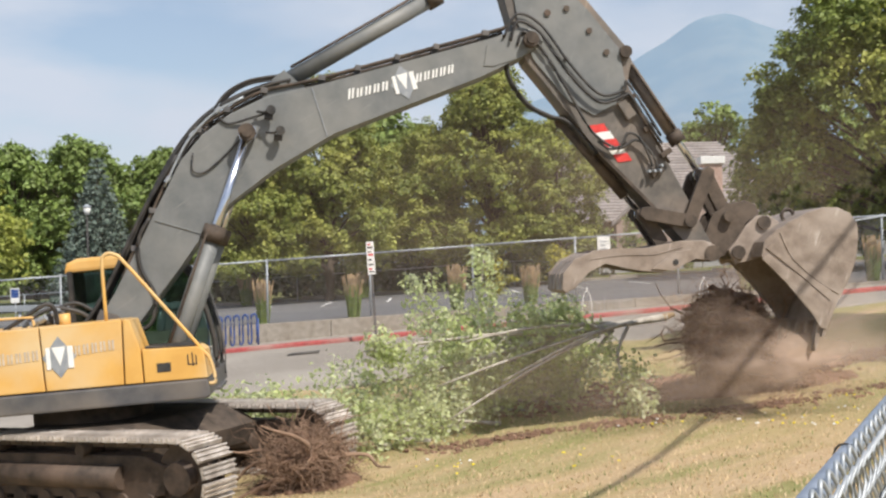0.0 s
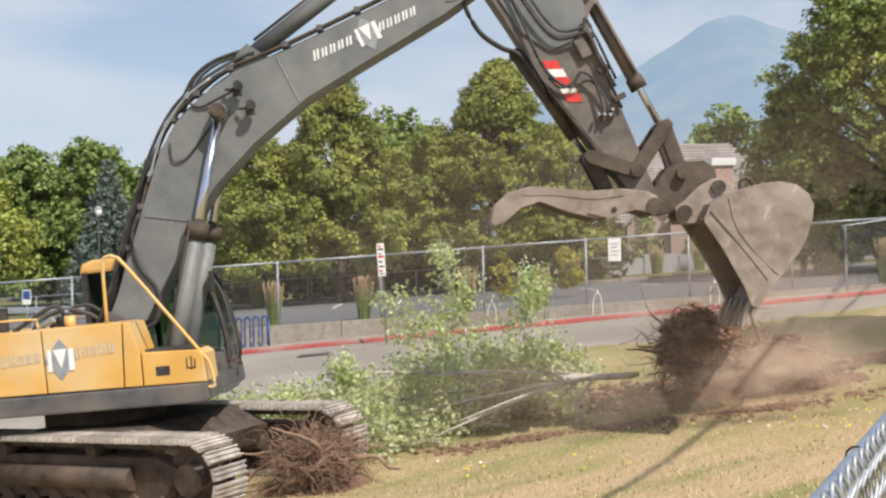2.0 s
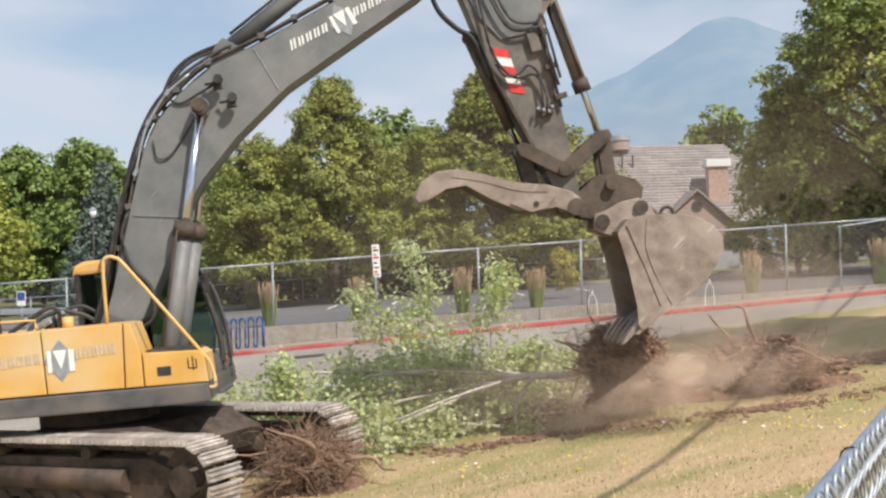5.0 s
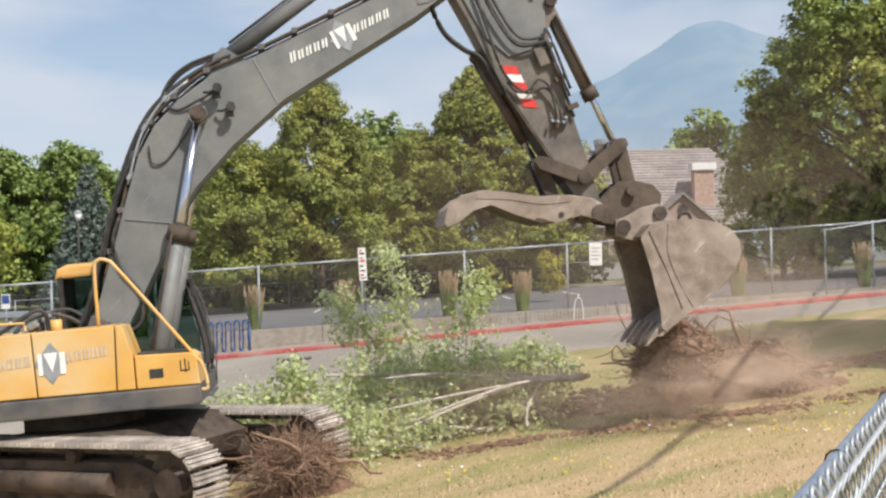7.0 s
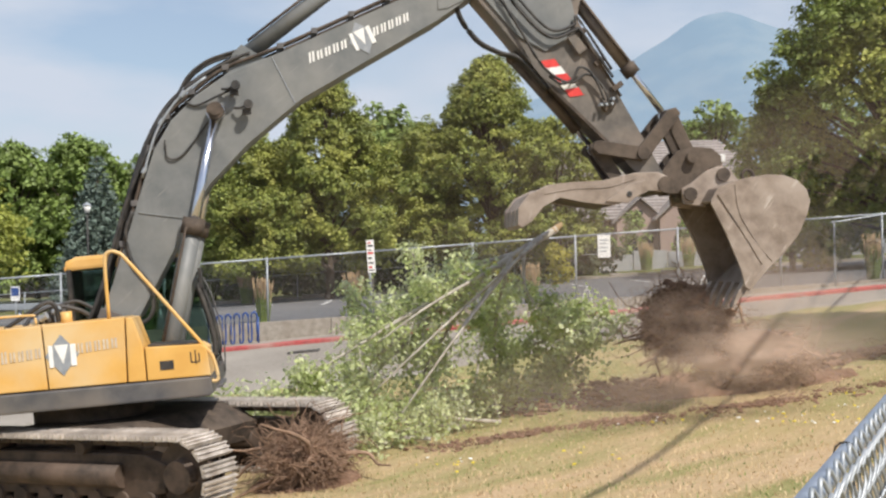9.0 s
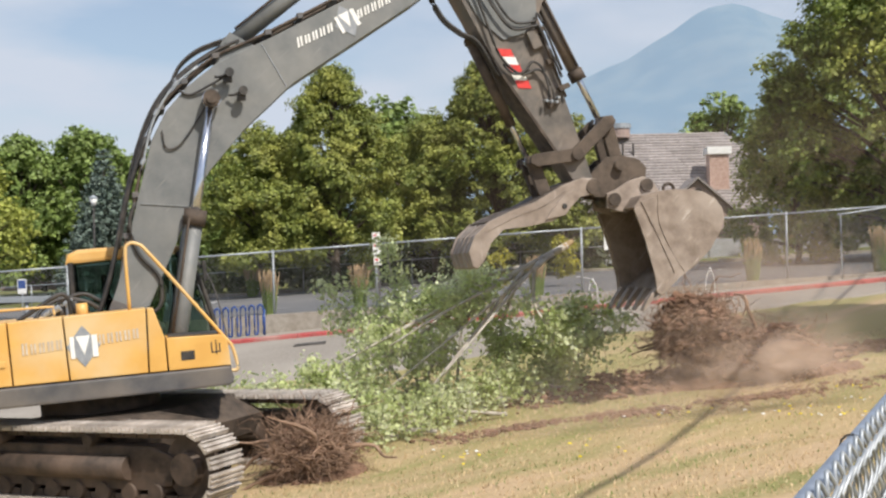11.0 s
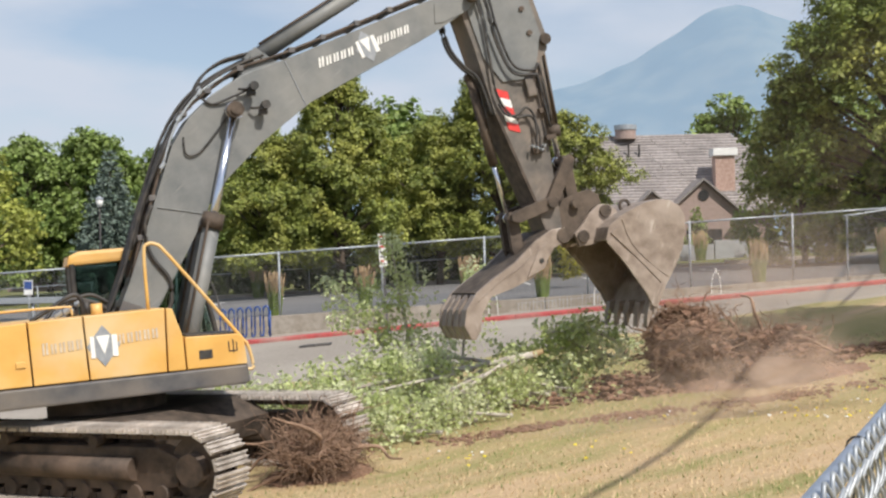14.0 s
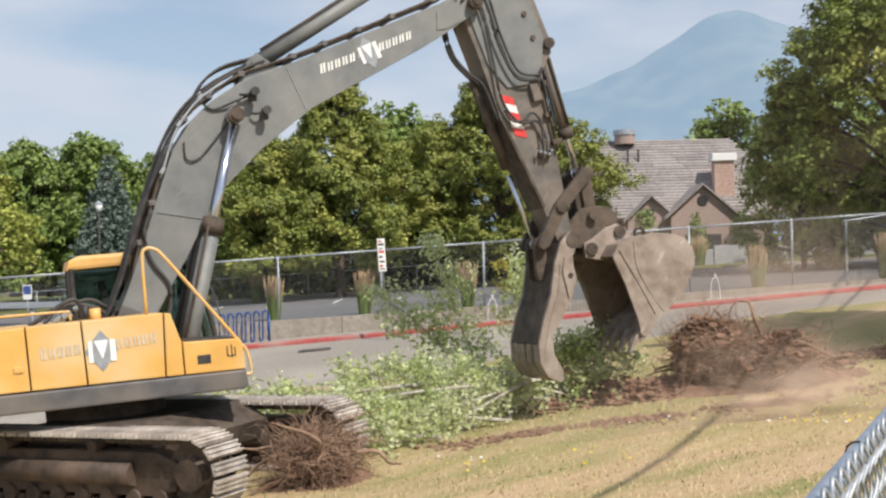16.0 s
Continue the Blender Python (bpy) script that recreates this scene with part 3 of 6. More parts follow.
def word_bars(parent, x0, x1, z0, z1, y, h, mat, n, tall=False):
    """Lettering as plain bars; the first may stand taller."""
    for i in range(n):
        k = h * (1.2 if tall and i == 0 else 1.0)
        for e in (0.0, 0.42):
            f, g = (i + e) / n, (i + e + 0.24) / n
            a, b = x0 + (x1 - x0) * f, x0 + (x1 - x0) * g
            za, zb = z0 + (z1 - z0) * f, z0 + (z1 - z0) * g
            part("letter_bar", prism([(a, za), (b, zb), (b, zb + k), (a, za + k)], y - 0.004, y), mat, parent)


def emblem(parent, x, z, y, s, lean=0.0):
    c, n = math.cos(radians(lean)), math.sin(radians(lean))

    def at(px, pz):
        return (x + s * (px * c - pz * n), z + s * (px * n + pz * c))

    part("diamond", prism([at(-0.8, 0), at(0, 1), at(0.8, 0), at(0, -1)], y - 0.003, y), M_SILVER, parent, "pale grey diamond emblem")
    for shape in ([(-0.62, -0.55), (-0.42, -0.55), (-0.42, 0.5), (-0.62, 0.5)], [(0.40, -0.55), (0.66, -0.55), (0.66, 0.5), (0.40, 0.5)], [(-0.34, 0.5), (0.32, 0.5), (0.02, -0.42)]):
        part("emblem_bar", prism([at(*p) for p in shape], y - 0.008, y - 0.004), M_WHITE, parent, "white emblem bar")


def make_upper(ex):
    # revolving frame with its dark skirt
    prof = [(-2.9, 1.40), (-2.9, 1.66), (1.76, 1.60), (1.78, 1.38), (1.72, 1.34)]
    up = part("upper_frame", prism(prof, -1.45, 1.45, 0.03), M_SKIRT, ex, "dark grey revolving frame with a dusty skirt")
    # engine cover: panels with real gaps
    def cover(name, prof, y0=-1.44, y1=-0.55, label="", bevel=0.014):
        return part(name, prism(prof, y0, y1, bevel), M_YELLOW, up, label)

    cover("side_panel", [(-2.1, 1.67), (-2.1, 2.44), (-1.03, 2.47), (-1.02, 1.655)], label="yellow side panel with a latch")
    cover("side_panel", [(-1.0, 1.655), (-1.01, 2.47), (-0.34, 2.475), (-0.32, 1.645)], label="yellow side panel with faded lettering")
    cover("side_panel", [(-0.30, 1.645), (-0.32, 2.475), (0.72, 2.475), (0.68, 1.63)], label="yellow side panel with an emblem")
    cover("corner_panel", [(0.70, 1.63), (0.74, 2.47), (0.82, 2.46), (0.93, 2.07), (0.93, 1.625)], y1=-0.6, label="yellow sloped corner panel")
    cover("tool_box", [(0.95, 1.625), (0.95, 2.06), (1.66, 2.03), (1.74, 1.97), (1.76, 1.61)], y1=-0.62, label="yellow tool box with a dark step plate")
    part("step_plate", prism([(0.98, 2.062), (0.98, 2.085), (1.64, 2.055), (1.64, 2.032)], -1.36, -0.68, 0.004), M_BLACK, up, "black anti-slip step plate")
    part("latch_recess", box(1.12, 1.3, -1.447, -1.43, 1.74, 1.86, 0.004), M_BLACK, up, "dark square latch recess")
    bm = box(1.52, 1.535, -1.446, -1.43, 1.8, 1.94)
    box(1.58, 1.595, -1.446, -1.43, 1.78, 1.96, 0, bm)
    box(1.52, 1.64, -1.446, -1.43, 1.8, 1.815, 0, bm)
    box(1.625, 1.64, -1.446, -1.43, 1.8, 1.92, 0, bm)
    part("key_bracket", bm, M_BLACK, up)
    part("latch", box(-1.2, -1.08, -1.46, -1.42, 1.9, 1.98, 0.01), M_YELLOW, up)
    # counterweight and deck
    part("counterweight", prism([(-3.3, 1.5), (-3.45, 1.9), (-3.4, 2.5), (-2.15, 2.5), (-2.14, 1.45)], -1.44, 1.44, 0.12), M_YELLOW, up, "rounded yellow counterweight")
    part("engine_deck", prism([(-2.12, 1.7), (-2.12, 2.46), (0.1, 2.44), (0.1, 1.7)], -0.53, 1.42, 0.03), M_YELLOW, up, "yellow engine deck")
    part("front_deck", prism([(0.12, 1.62), (0.12, 1.75), (1.6, 1.72), (1.6, 1.6)], -0.6, 0.5, 0.02), M_SKIRT, up)
    for y in (-0.5, 0.42):
        part("boom_bracket", prism([(0.1, 1.7), (0.1, 2.2), (0.3, 2.62), (0.55, 2.5), (0.75, 1.7)], y, y + 0.08), M_SKIRT, up)
    part("side_stripe", prism([(-2.4, 1.68), (-2.4, 2.2), (-1.55, 1.9), (-1.5, 1.68)], -1.452, -1.443), M_SKIRT, up)
    # hand rails
    part("handrail", tube(curve([(0.52, -1.36, 2.44), (0.53, -1.36, 3.2), (0.58, -1.36, 3.34), (0.7, -1.36, 3.33), (0.86, -1.36, 3.16), (1.7, -1.36, 2.0), (1.8, -1.36, 1.85), (1.85, -1.36, 1.6), (1.83, -1.36, 1.53), (1.76, -1.36, 1.53)], 4), 0.024, 8), M_YELLOW, up, "yellow tubular handrail")
    part("deck_rail", tube(curve([(-1.6, -1.2, 2.44), (-1.58, -1.2, 2.6), (-1.5, -1.2, 2.63), (-0.55, -1.2, 2.62), (-0.45, -1.2, 2.58), (-0.44, -1.2, 2.44)], 4), 0.018, 6), M_YELLOW, up)
    part("filler_cap", rod((-0.1, -0.9, 2.44), (-0.1, -0.9, 2.62), 0.075, 16), M_YELLOW, up)
    bm = tube(curve([(-0.75, -0.5, 2.45), (-0.6, -0.4, 2.62), (-0.35, -0.3, 2.7), (-0.05, -0.25, 2.62), (0.12, -0.2, 2.5)], 5), 0.03, 8)
    tube(curve([(-0.6, -0.2, 2.45), (-0.4, -0.15, 2.66), (-0.1, -0.1, 2.74), (0.15, -0.1, 2.6)], 5), 0.026, 8, bm)
    rod((-0.4, -0.5, 2.45), (-0.4, -0.5, 2.6), 0.07, 12, bm)
    rod((-0.2, -0.55, 2.45), (-0.2, -0.55, 2.66), 0.05, 12, bm)
    part("hydraulic_pipe", bm, M_BLACK, up, "dusty black hydraulic pipes")
    for x, y, z, r in ((-0.62, -0.55, 2.5, 0.05), (-0.5, -0.62, 2.54, 0.045), (-0.34, -0.5, 2.62, 0.04)):
        part("coupling", rod((x, y, z), (x + 0.1, y - 0.03, z + 0.05), r, 10), M_GALV, up, "pale hose coupling")
    part("hose", tube(curve([(-0.95, -0.7, 2.46), (-0.7, -0.7, 2.6), (-0.4, -0.68, 2.76), (-0.28, -0.66, 2.7), (-0.26, -0.62, 2.46)], 5), 0.03, 8), M_BLACK, up, "black hose looped over the deck")
    part("exhaust", rod((-1.4, 0.2, 2.4), (-1.4, 0.2, 2.8), 0.08, 14), M_BLACK, up)
    # lettering
    emblem(up, -0.10, 2.07, -1.446, 0.27)
    word_bars(up, -0.86, -0.33, 2.03, 2.06, -1.446, 0.13, M_DECAL, 5, True)
    word_bars(up, 0.1, 0.64, 2.07, 2.10, -1.446, 0.13, M_DECAL, 5)
    return up


def make_cab(ex):
    y0, y1 = 0.52, 1.42
    side = [(-0.45, 1.62), (-0.45, 3.2), (1.2, 3.25), (1.5, 3.05), (1.74, 2.2), (1.78, 1.4), (1.2, 1.3)]
    cab = part("cab_roof", prism([(-0.5, 3.18), (-0.46, 3.32), (-0.3, 3.38), (0.9, 3.38), (1.3, 3.3), (1.28, 3.2)], y0 - 0.02, y1 + 0.02, 0.05), M_YELLOW, ex, "yellow cab roof with black frame below")
    for y in (y0, y1):
        for name, pts in (("rear_pillar", [(-0.42, 1.6), (-0.42, 3.2)]), ("door_pillar", [(0.45, 1.5), (0.4, 3.22)]), ("front_pillar", [(1.72, 1.45), (1.7, 2.1), (1.5, 2.85), (1.22, 3.22)])):
            part(name, tube(curve([(px, y, pz) for px, pz in pts], 4), 0.045, 6), M_BLACK, cab)
        part("door_panel", prism([(-0.4, 1.45), (-0.4, 2.05), (1.62, 1.85), (1.74, 1.4)], y - 0.02, y + 0.02, 0.005), M_SKIRT, cab)
        part("side_pane", prism([(-0.38, 2.06), (-0.38, 3.18), (1.2, 3.2), (1.46, 2.85), (1.64, 2.1), (1.6, 1.87)], y - 0.006, y + 0.006), M_PANE, cab, "green-tinted side window").visible_shadow = False
    bm = prism([(-0.44, 1.5), (-0.44, 3.2), (-0.40, 3.2), (-0.40, 1.5)], y0, y1)
    part("rear_wall", bm, M_BLACK, cab)
    for a, b in (((1.72, 1.5), (1.7, 2.1)), ((1.7, 2.1), (1.5, 2.85)), ((1.5, 2.85), (1.24, 3.2))):
        part("windscreen_pane", prism([a, b, (b[0] - 0.012, b[1]), (a[0] - 0.012, a[1])], y0 + 0.05, y1 - 0.05), M_PANE, cab, "green-tinted windscreen").visible_shadow = False
    part("cab_floor", box(-0.4, 1.7, y0, y1, 1.38, 1.48, 0.02), M_SKIRT, cab)
    bm = box(0.15, 0.65, 0.72, 1.2, 1.85, 2.0, 0.05)
    prism([(0.12, 1.95), (0.0, 2.7), (0.12, 2.75), (0.28, 1.98)], 0.72, 1.2, 0.04, bm)
    prism([(0.02, 2.74), (0.0, 2.98), (0.1, 3.0), (0.13, 2.76)], 0.82, 1.1, 0.03, bm)
    part("operator_seat", bm, M_BLACK, cab, "black seat with a headrest")
    bm = tube(curve([(1.84, y0 - 0.05, 1.5), (1.86, y0 - 0.05, 2.0), (1.72, y0 - 0.05, 2.7), (1.5, y0 - 0.05, 3.1)], 4), 0.014, 6)
    part("cab_guard_bar", bm, M_SKIRT, cab)
    part("foot_step", box(1.6, 1.85, -0.55, 0.5, 1.36, 1.4, 0.01), M_SKIRT, cab)
    bm = rod((1.5, 0.5, 3.0), (1.62, 0.3, 2.96), 0.02, 8)
    box(1.58, 1.64, 0.2, 0.34, 2.75, 3.05, 0.01, bm)
    part("mirror", bm, M_BLACK, cab)
    for ob in (cab, *cab.children):
        for v in ob.data.vertices:
            v.co.x = 1.74 - (1.74 - v.co.x) * 0.93
    return cab


def pane_material():
    m = bpy.data.materials.new("tinted_pane")
    m.use_nodes = True
    nt = m.node_tree
    b = nt.nodes["Principled BSDF"]
    b.inputs["Base Color"].default_value = (0.36, 0.46, 0.42, 1)
    b.inputs["Transmission Weight"].default_value = 1.0
    b.inputs["IOR"].default_value = 1.12
    b.inputs["Roughness"].default_value = 0.03
    return m


M_PANE = pane_material()
BOOM_TOP = [(-0.1, 0.12), (0.05, 0.42), (0.29, 1.01), (0.50, 1.55), (0.81, 2.33), (1.08, 2.72), (1.44, 3.04), (1.93, 3.33), (2.73, 3.58), (5.08, 4.43), (5.50, 4.63), (5.78, 4.60), (5.84, 4.45)]
BOOM_LOW = [(0.1, -0.17), (0.42, 0.03), (0.92, 0.84), (1.24, 1.44), (1.54, 1.82), (2.13, 2.32), (2.92, 2.88), (3.62, 3.22), (4.96, 3.86), (5.22, 4.01), (5.63, 4.25)]


def make_boom(ex):
    boom = part("boom", prism(BOOM_TOP + BOOM_LOW[::-1], -0.33, 0.33, 0.022), M_BOOM, ex, "worn grey painted boom, dusty along its top")
    # weld beads and reinforcing plates
    part("tip_plate", prism([(5.0, 4.02), (5.02, 4.32), (5.12, 4.36), (5.6, 4.50), (5.75, 4.4), (5.55, 4.2), (5.15, 4.03)], -0.345, -0.33, 0.004), M_BOOM, boom)
    part("weld_seam", tube([(0.53, -0.335, 1.47), (1.19, -0.335, 1.33)], 0.012, 5), M_BOOM, boom)
    part("weld_seam", tube([(2.57, -0.335, 3.5), (2.83, -0.335, 2.84)], 0.008, 5), M_SILVER, boom)
    for pin, r, y in (((1.72, 2.78), 0.12, 0.62), ((0, 0), 0.12, 0.45), ((5.643, 4.441), 0.11, 0.5)):
        bm = rod((pin[0], -y, pin[1]), (pin[0], y, pin[1]), r, 20)
        rod((pin[0], -y - 0.03, pin[1]), (pin[0], y + 0.03, pin[1]), r * 0.62, 16, bm)
        part("pin", bm, M_DIRTY, boom)
    bm = prism([(1.86, 3.28), (2.02, 3.62), (2.16, 3.74), (2.32, 3.62), (2.52, 3.48)], -0.24, -0.19)
    prism([(1.86, 3.28), (2.02, 3.62), (2.16, 3.74), (2.32, 3.62), (2.52, 3.48)], 0.19, 0.24, 0, bm)
    rod((2.15, -0.28, 3.59), (2.15, 0.28, 3.59), 0.075, 16, bm)
    part("cylinder_bracket", bm, M_BOOM, boom)
    for x, z in ((2.03, 3.15), (2.18, 2.87)):
        bm = rod((x, -0.33, z), (x, -0.52, z), 0.035, 10)
        rod((x, -0.5, z - 0.03), (x, -0.58, z - 0.03), 0.065, 12, bm)
        box(x - 0.09, x + 0.03, -0.5, -0.4, z - 0.16, z - 0.08, 0.01, bm)
        tube(curve([(x, -0.45, z), (x - 0.1, -0.45, z - 0.06), (x - 0.2, -0.4, z - 0.05)], 4), 0.02, 6, bm)
        part("work_lamp", bm, M_BLACK, boom, "small black work lamp")
    # pipes along the top
    top = [(0.1, 0.5), (0.27, 1.05), (0.48, 1.6), (0.76, 2.36), (1.02, 2.78), (1.4, 3.1), (1.9, 3.41), (2.7, 3.66), (5.0, 4.5), (5.3, 4.62)]
    for y in (-0.27, -0.16, 0.16, 0.27):
        part("hydraulic_pipe", tube(curve([(x, y, z + 0.01) for x, z in top], 4), 0.024, 6), M_DIRTY, boom)
    for k in range(1, 9):
        x, z = top[k]
        part("pipe_clamp", box(x - 0.05, x + 0.05, -0.31, 0.31, z - 0.03, z + 0.05, 0.008), M_SKIRT, boom)
    for x in (3.2, 3.75, 4.3):
        z = 3.66 + (x - 2.7) * 0.365
        part("pipe_clamp", box(x - 0.04, x + 0.04, -0.31, 0.31, z - 0.03, z + 0.05, 0.008), M_SKIRT, boom)
    for y in (-0.2, -0.08, 0.1):
        part("hose", tube(curve([(1.14, y, 2.88), (1.2, y, 3.08), (1.37, y, 3.35), (1.62, y, 3.53), (1.9, y, 3.62), (2.2, y, 3.68)], 5), 0.02, 7), M_BLACK, boom, "black hydraulic hose")
    part("hose", tube(curve([(0.98, -0.36, 2.45), (1.0, -0.36, 2.2), (1.2, -0.36, 2.22), (1.55, -0.36, 2.6), (1.66, -0.36, 2.75)], 5), 0.014, 6), M_BLACK, boom)
    part("hose", tube(curve([(1.3, -0.36, 2.98), (1.45, -0.36, 2.9), (1.75, -0.4, 3.0), (2.0, -0.4, 3.1)], 5), 0.018, 6), M_BLACK, boom)
    for y, k in ((-0.28, -0.02), (-0.12, 0.03), (0.06, 0.01)):
        off = [(0.12, 0.9), (0.30, 1.45), (0.55, 2.1), (0.80, 2.6), (1.08, 2.98), (1.45, 3.27), (1.9, 3.50), (2.25, 3.62)]
        part("hose", tube(curve([(x - k * 0.75, y, z + k * 0.55) for x, z in off], 5), 0.022, 7), M_BLACK, boom, "black hydraulic hose")
    for y, k in ((-0.30, 0.0), (-0.2, 0.05)):
        part("hydraulic_pipe", tube(curve([(0.62, y, 1.95 + k), (0.84, y, 2.52 + k), (1.06, y, 2.86 + k), (1.3, y, 3.10 + k), (1.62, y, 3.30 + k)], 4), 0.02, 6), M_GALV, boom, "bare pale steel pipe")
        for x, z in ((0.66, 2.06), (0.95, 2.72), (1.28, 3.09)):
            part("coupling", rod((x - 0.03, y, z + k - 0.04), (x + 0.03, y, z + k + 0.04), 0.034, 8), M_GALV, boom)
    for y in (-0.36, -0.3):
        part("hose", tube(curve([(0.45, y, 1.5), (0.33, y, 1.2), (0.38, y, 0.8), (0.62, y, 0.4), (0.55, y, 0.0), (0.2, y, -0.1), (-0.2, y, -0.05)], 5), 0.028, 7), M_BLACK, boom)
    for y in (-0.3, -0.15, 0.0, 0.15):
        part("hose", tube(curve([(0.75, y, 2.4), (0.42, y, 1.75), (0.2, y, 1.2), (-0.02, y, 0.6), (-0.25, y, 0.1), (-0.4, y, -0.1)], 5), 0.03, 7), M_BLACK, boom)
    emblem(boom, 3.87, 3.69, -0.335, 0.25, 20)
    word_bars(boom, 3.09, 3.68, 3.38, 3.58, -0.335, 0.125, M_WHITE, 5, True)
    word_bars(boom, 4.04, 4.60, 3.70, 3.90, -0.335, 0.125, M_WHITE, 5)
    return boom


STICK_SHAPE = [(-0.2, -0.2), (-0.12, 0.2), (0.1, 0.9), (0.28, 1.36), (0.5, 1.42), (0.72, 1.2), (0.95, 0.45), (1.06, 0.0), (1.17, -0.86), (1.12, -1.06), (0.85, -1.3), (0.83, -1.67), (0.72, -2.7), (0.66, -3.4), (0.6, -4.0), (0.46, -4.13), (0.34, -4.02), (0.24, -3.4), (-0.05, -1.9), (-0.12, -0.9)]


def make_stick(ex):
    st = part("stick", prism(STICK_SHAPE, -0.27, 0.27, 0.02), M_STICK, ex, "dusty grey-brown stick with bolted side plates")
    for s in (-1, 1):
        part("side_plate", prism([(-0.1, -0.25), (0.0, 0.3), (0.3, 0.95), (0.68, 0.9), (0.88, 0.4), (0.98, -0.1), (1.05, -0.8), (0.85, -1.28), (0.55, -1.45), (0.2, -1.42), (-0.02, -1.0)], min(s * 0.272, s * 0.30), max(s * 0.272, s * 0.30), 0.006), M_BOOM, st)
        for x, z in ((0.72, 0.1), (0.86, -0.75)):
            part("bolt", rod((x, s * 0.3, z), (x, s * 0.33, z), 0.045, 10), M_DIRTY, st)
    part("edge_flange", prism([(-0.06, -1.9), (0.24, -3.42), (0.28, -3.4), (-0.02, -1.88)], -0.30, 0.30), M_DIRTY, st)
    for k in range(5):
        z0 = -1.50 - 0.135 * k
        x0 = 0.06 + 0.012 * k
        part("reflector_band", prism([(x0, z0), (x0 + 0.19, z0 - 0.09), (x0 + 0.19, z0 - 0.225), (x0, z0 - 0.135)], -0.282, -0.272), M_RED if k % 2 == 0 else M_WHITE, st)
    for pin, r, y in (((1.1, -0.9), 0.09, 0.36), ((0.5, -3.47), 0.09, 0.42), ((0.5, 1.25), 0.09, 0.3), ((0.461, -4.015), 0.11, 0.5)):
        part("pin", rod((pin[0], -y, pin[1]), (pin[0], y, pin[1]), r, 18), M_DIRTY, st)
    hoses = ([(-0.3, 0.25), (0.05, 0.42), (0.26, 0.1), (0.3, -0.6), (0.42, -1.2), (0.75, -1.35), (0.86, -1.3), (0.84, -2.2)],
             [(-0.25, 0.15), (0.0, 0.32), (0.18, 0.0), (0.2, -0.7), (0.35, -1.3), (0.7, -1.42), (0.78, -1.5), (0.78, -2.3)],
             [(-0.2, 0.05), (0.0, 0.15), (0.08, -0.3), (0.05, -1.0), (0.02, -1.6), (0.2, -2.0), (0.5, -2.05), (0.58, -2.35), (0.52, -2.6)])
    for i, h in enumerate(hoses):
        part("hose", tube(curve([(x, -0.36 - 0.03 * (i % 2), z) for x, z in h], 6), 0.021, 7), M_BLACK, st, "black hydraulic hose")
    for y in (-0.22, -0.1):
        part("hose", tube(curve([(-0.2, y, 0.2), (-0.5, y, -0.2), (-0.52, y, -0.7), (-0.35, y, -1.05), (-0.16, y, -1.3), (-0.08, y, -1.9)], 6), 0.028, 7), M_BLACK, st, "looped black hose")
    part("maker_mark", box(0.5, 0.62, -0.306, -0.3, 0.62, 0.74), M_YELLOW, st, "small yellow mark")
    vb = part("valve_block", box(0.40, 0.60, -0.36, -0.27, -2.66, -2.54, 0.02), M_DIRTY, st, "muddy valve block with bright fittings")
    for x, z in ((0.38, -2.52), (0.45, -2.56), (0.52, -2.6), (0.58, -2.55)):
        part("fitting", rod((x, -0.36, z), (x + 0.015, -0.43, z - 0.01), 0.022, 8), M_GALV, vb, "bright brass fitting")
    part("hose", tube(curve([(0.02, -0.33, -1.75), (0.1, -0.37, -1.95), (0.28, -0.38, -1.98), (0.45, -0.38, -1.9), (0.55, -0.38, -2.05), (0.53, -0.38, -2.3), (0.48, -0.38, -2.5)], 6), 0.02, 7), M_BLACK, st, "black hydraulic hose")
    for (x, z), r in (((0.62, 0.5), 0.03), ((0.45, 0.2), 0.05), ((0.82, -0.35), 0.045), ((0.3, -0.5), 0.03)):
        part("bolt", rod((x, -0.31, z), (x, -0.33, z), r, 8), M_SHADE_IRON, st)
    part("plate_edge", tube([(0.62, -0.285, 0.95), (0.84, -0.285, 0.3), (0.98, -0.285, -0.9)], 0.012, 5), M_BLACK, st)
    part("bracket", box(0.56, 0.72, -0.36, -0.27, -1.75, -1.45, 0.02), M_STICK, st)
    part("stick_pipe", tube([(0.79, -0.33, -1.4), (0.73, -0.33, -2.6)], 0.022, 6), M_DIRTY, st)
    for z in (-1.5, -2.0, -2.45):
        part("pipe_clamp", box(0.68, 0.86, -0.36, -0.27, z - 0.04, z + 0.04, 0.01), M_DIRTY, st)
    return st


def bar(name, length, r0, r1, mat, ex, y, label="", eye=0.09):
    """A cylinder barrel, rod or link along +x from its pin, at one y or at two."""
    first = None
    for yy in (y if isinstance(y, tuple) else (y,)):
        bm = rod((0.02, yy, 0), (length, yy, 0), r0, 18, None, r1)
        rod((0, yy - r0 * 0.75, 0), (0, yy + r0 * 0.75, 0), eye, 14, bm)
        ob = part(name, bm, mat, first or ex, label)
        first = first or ob
    return first


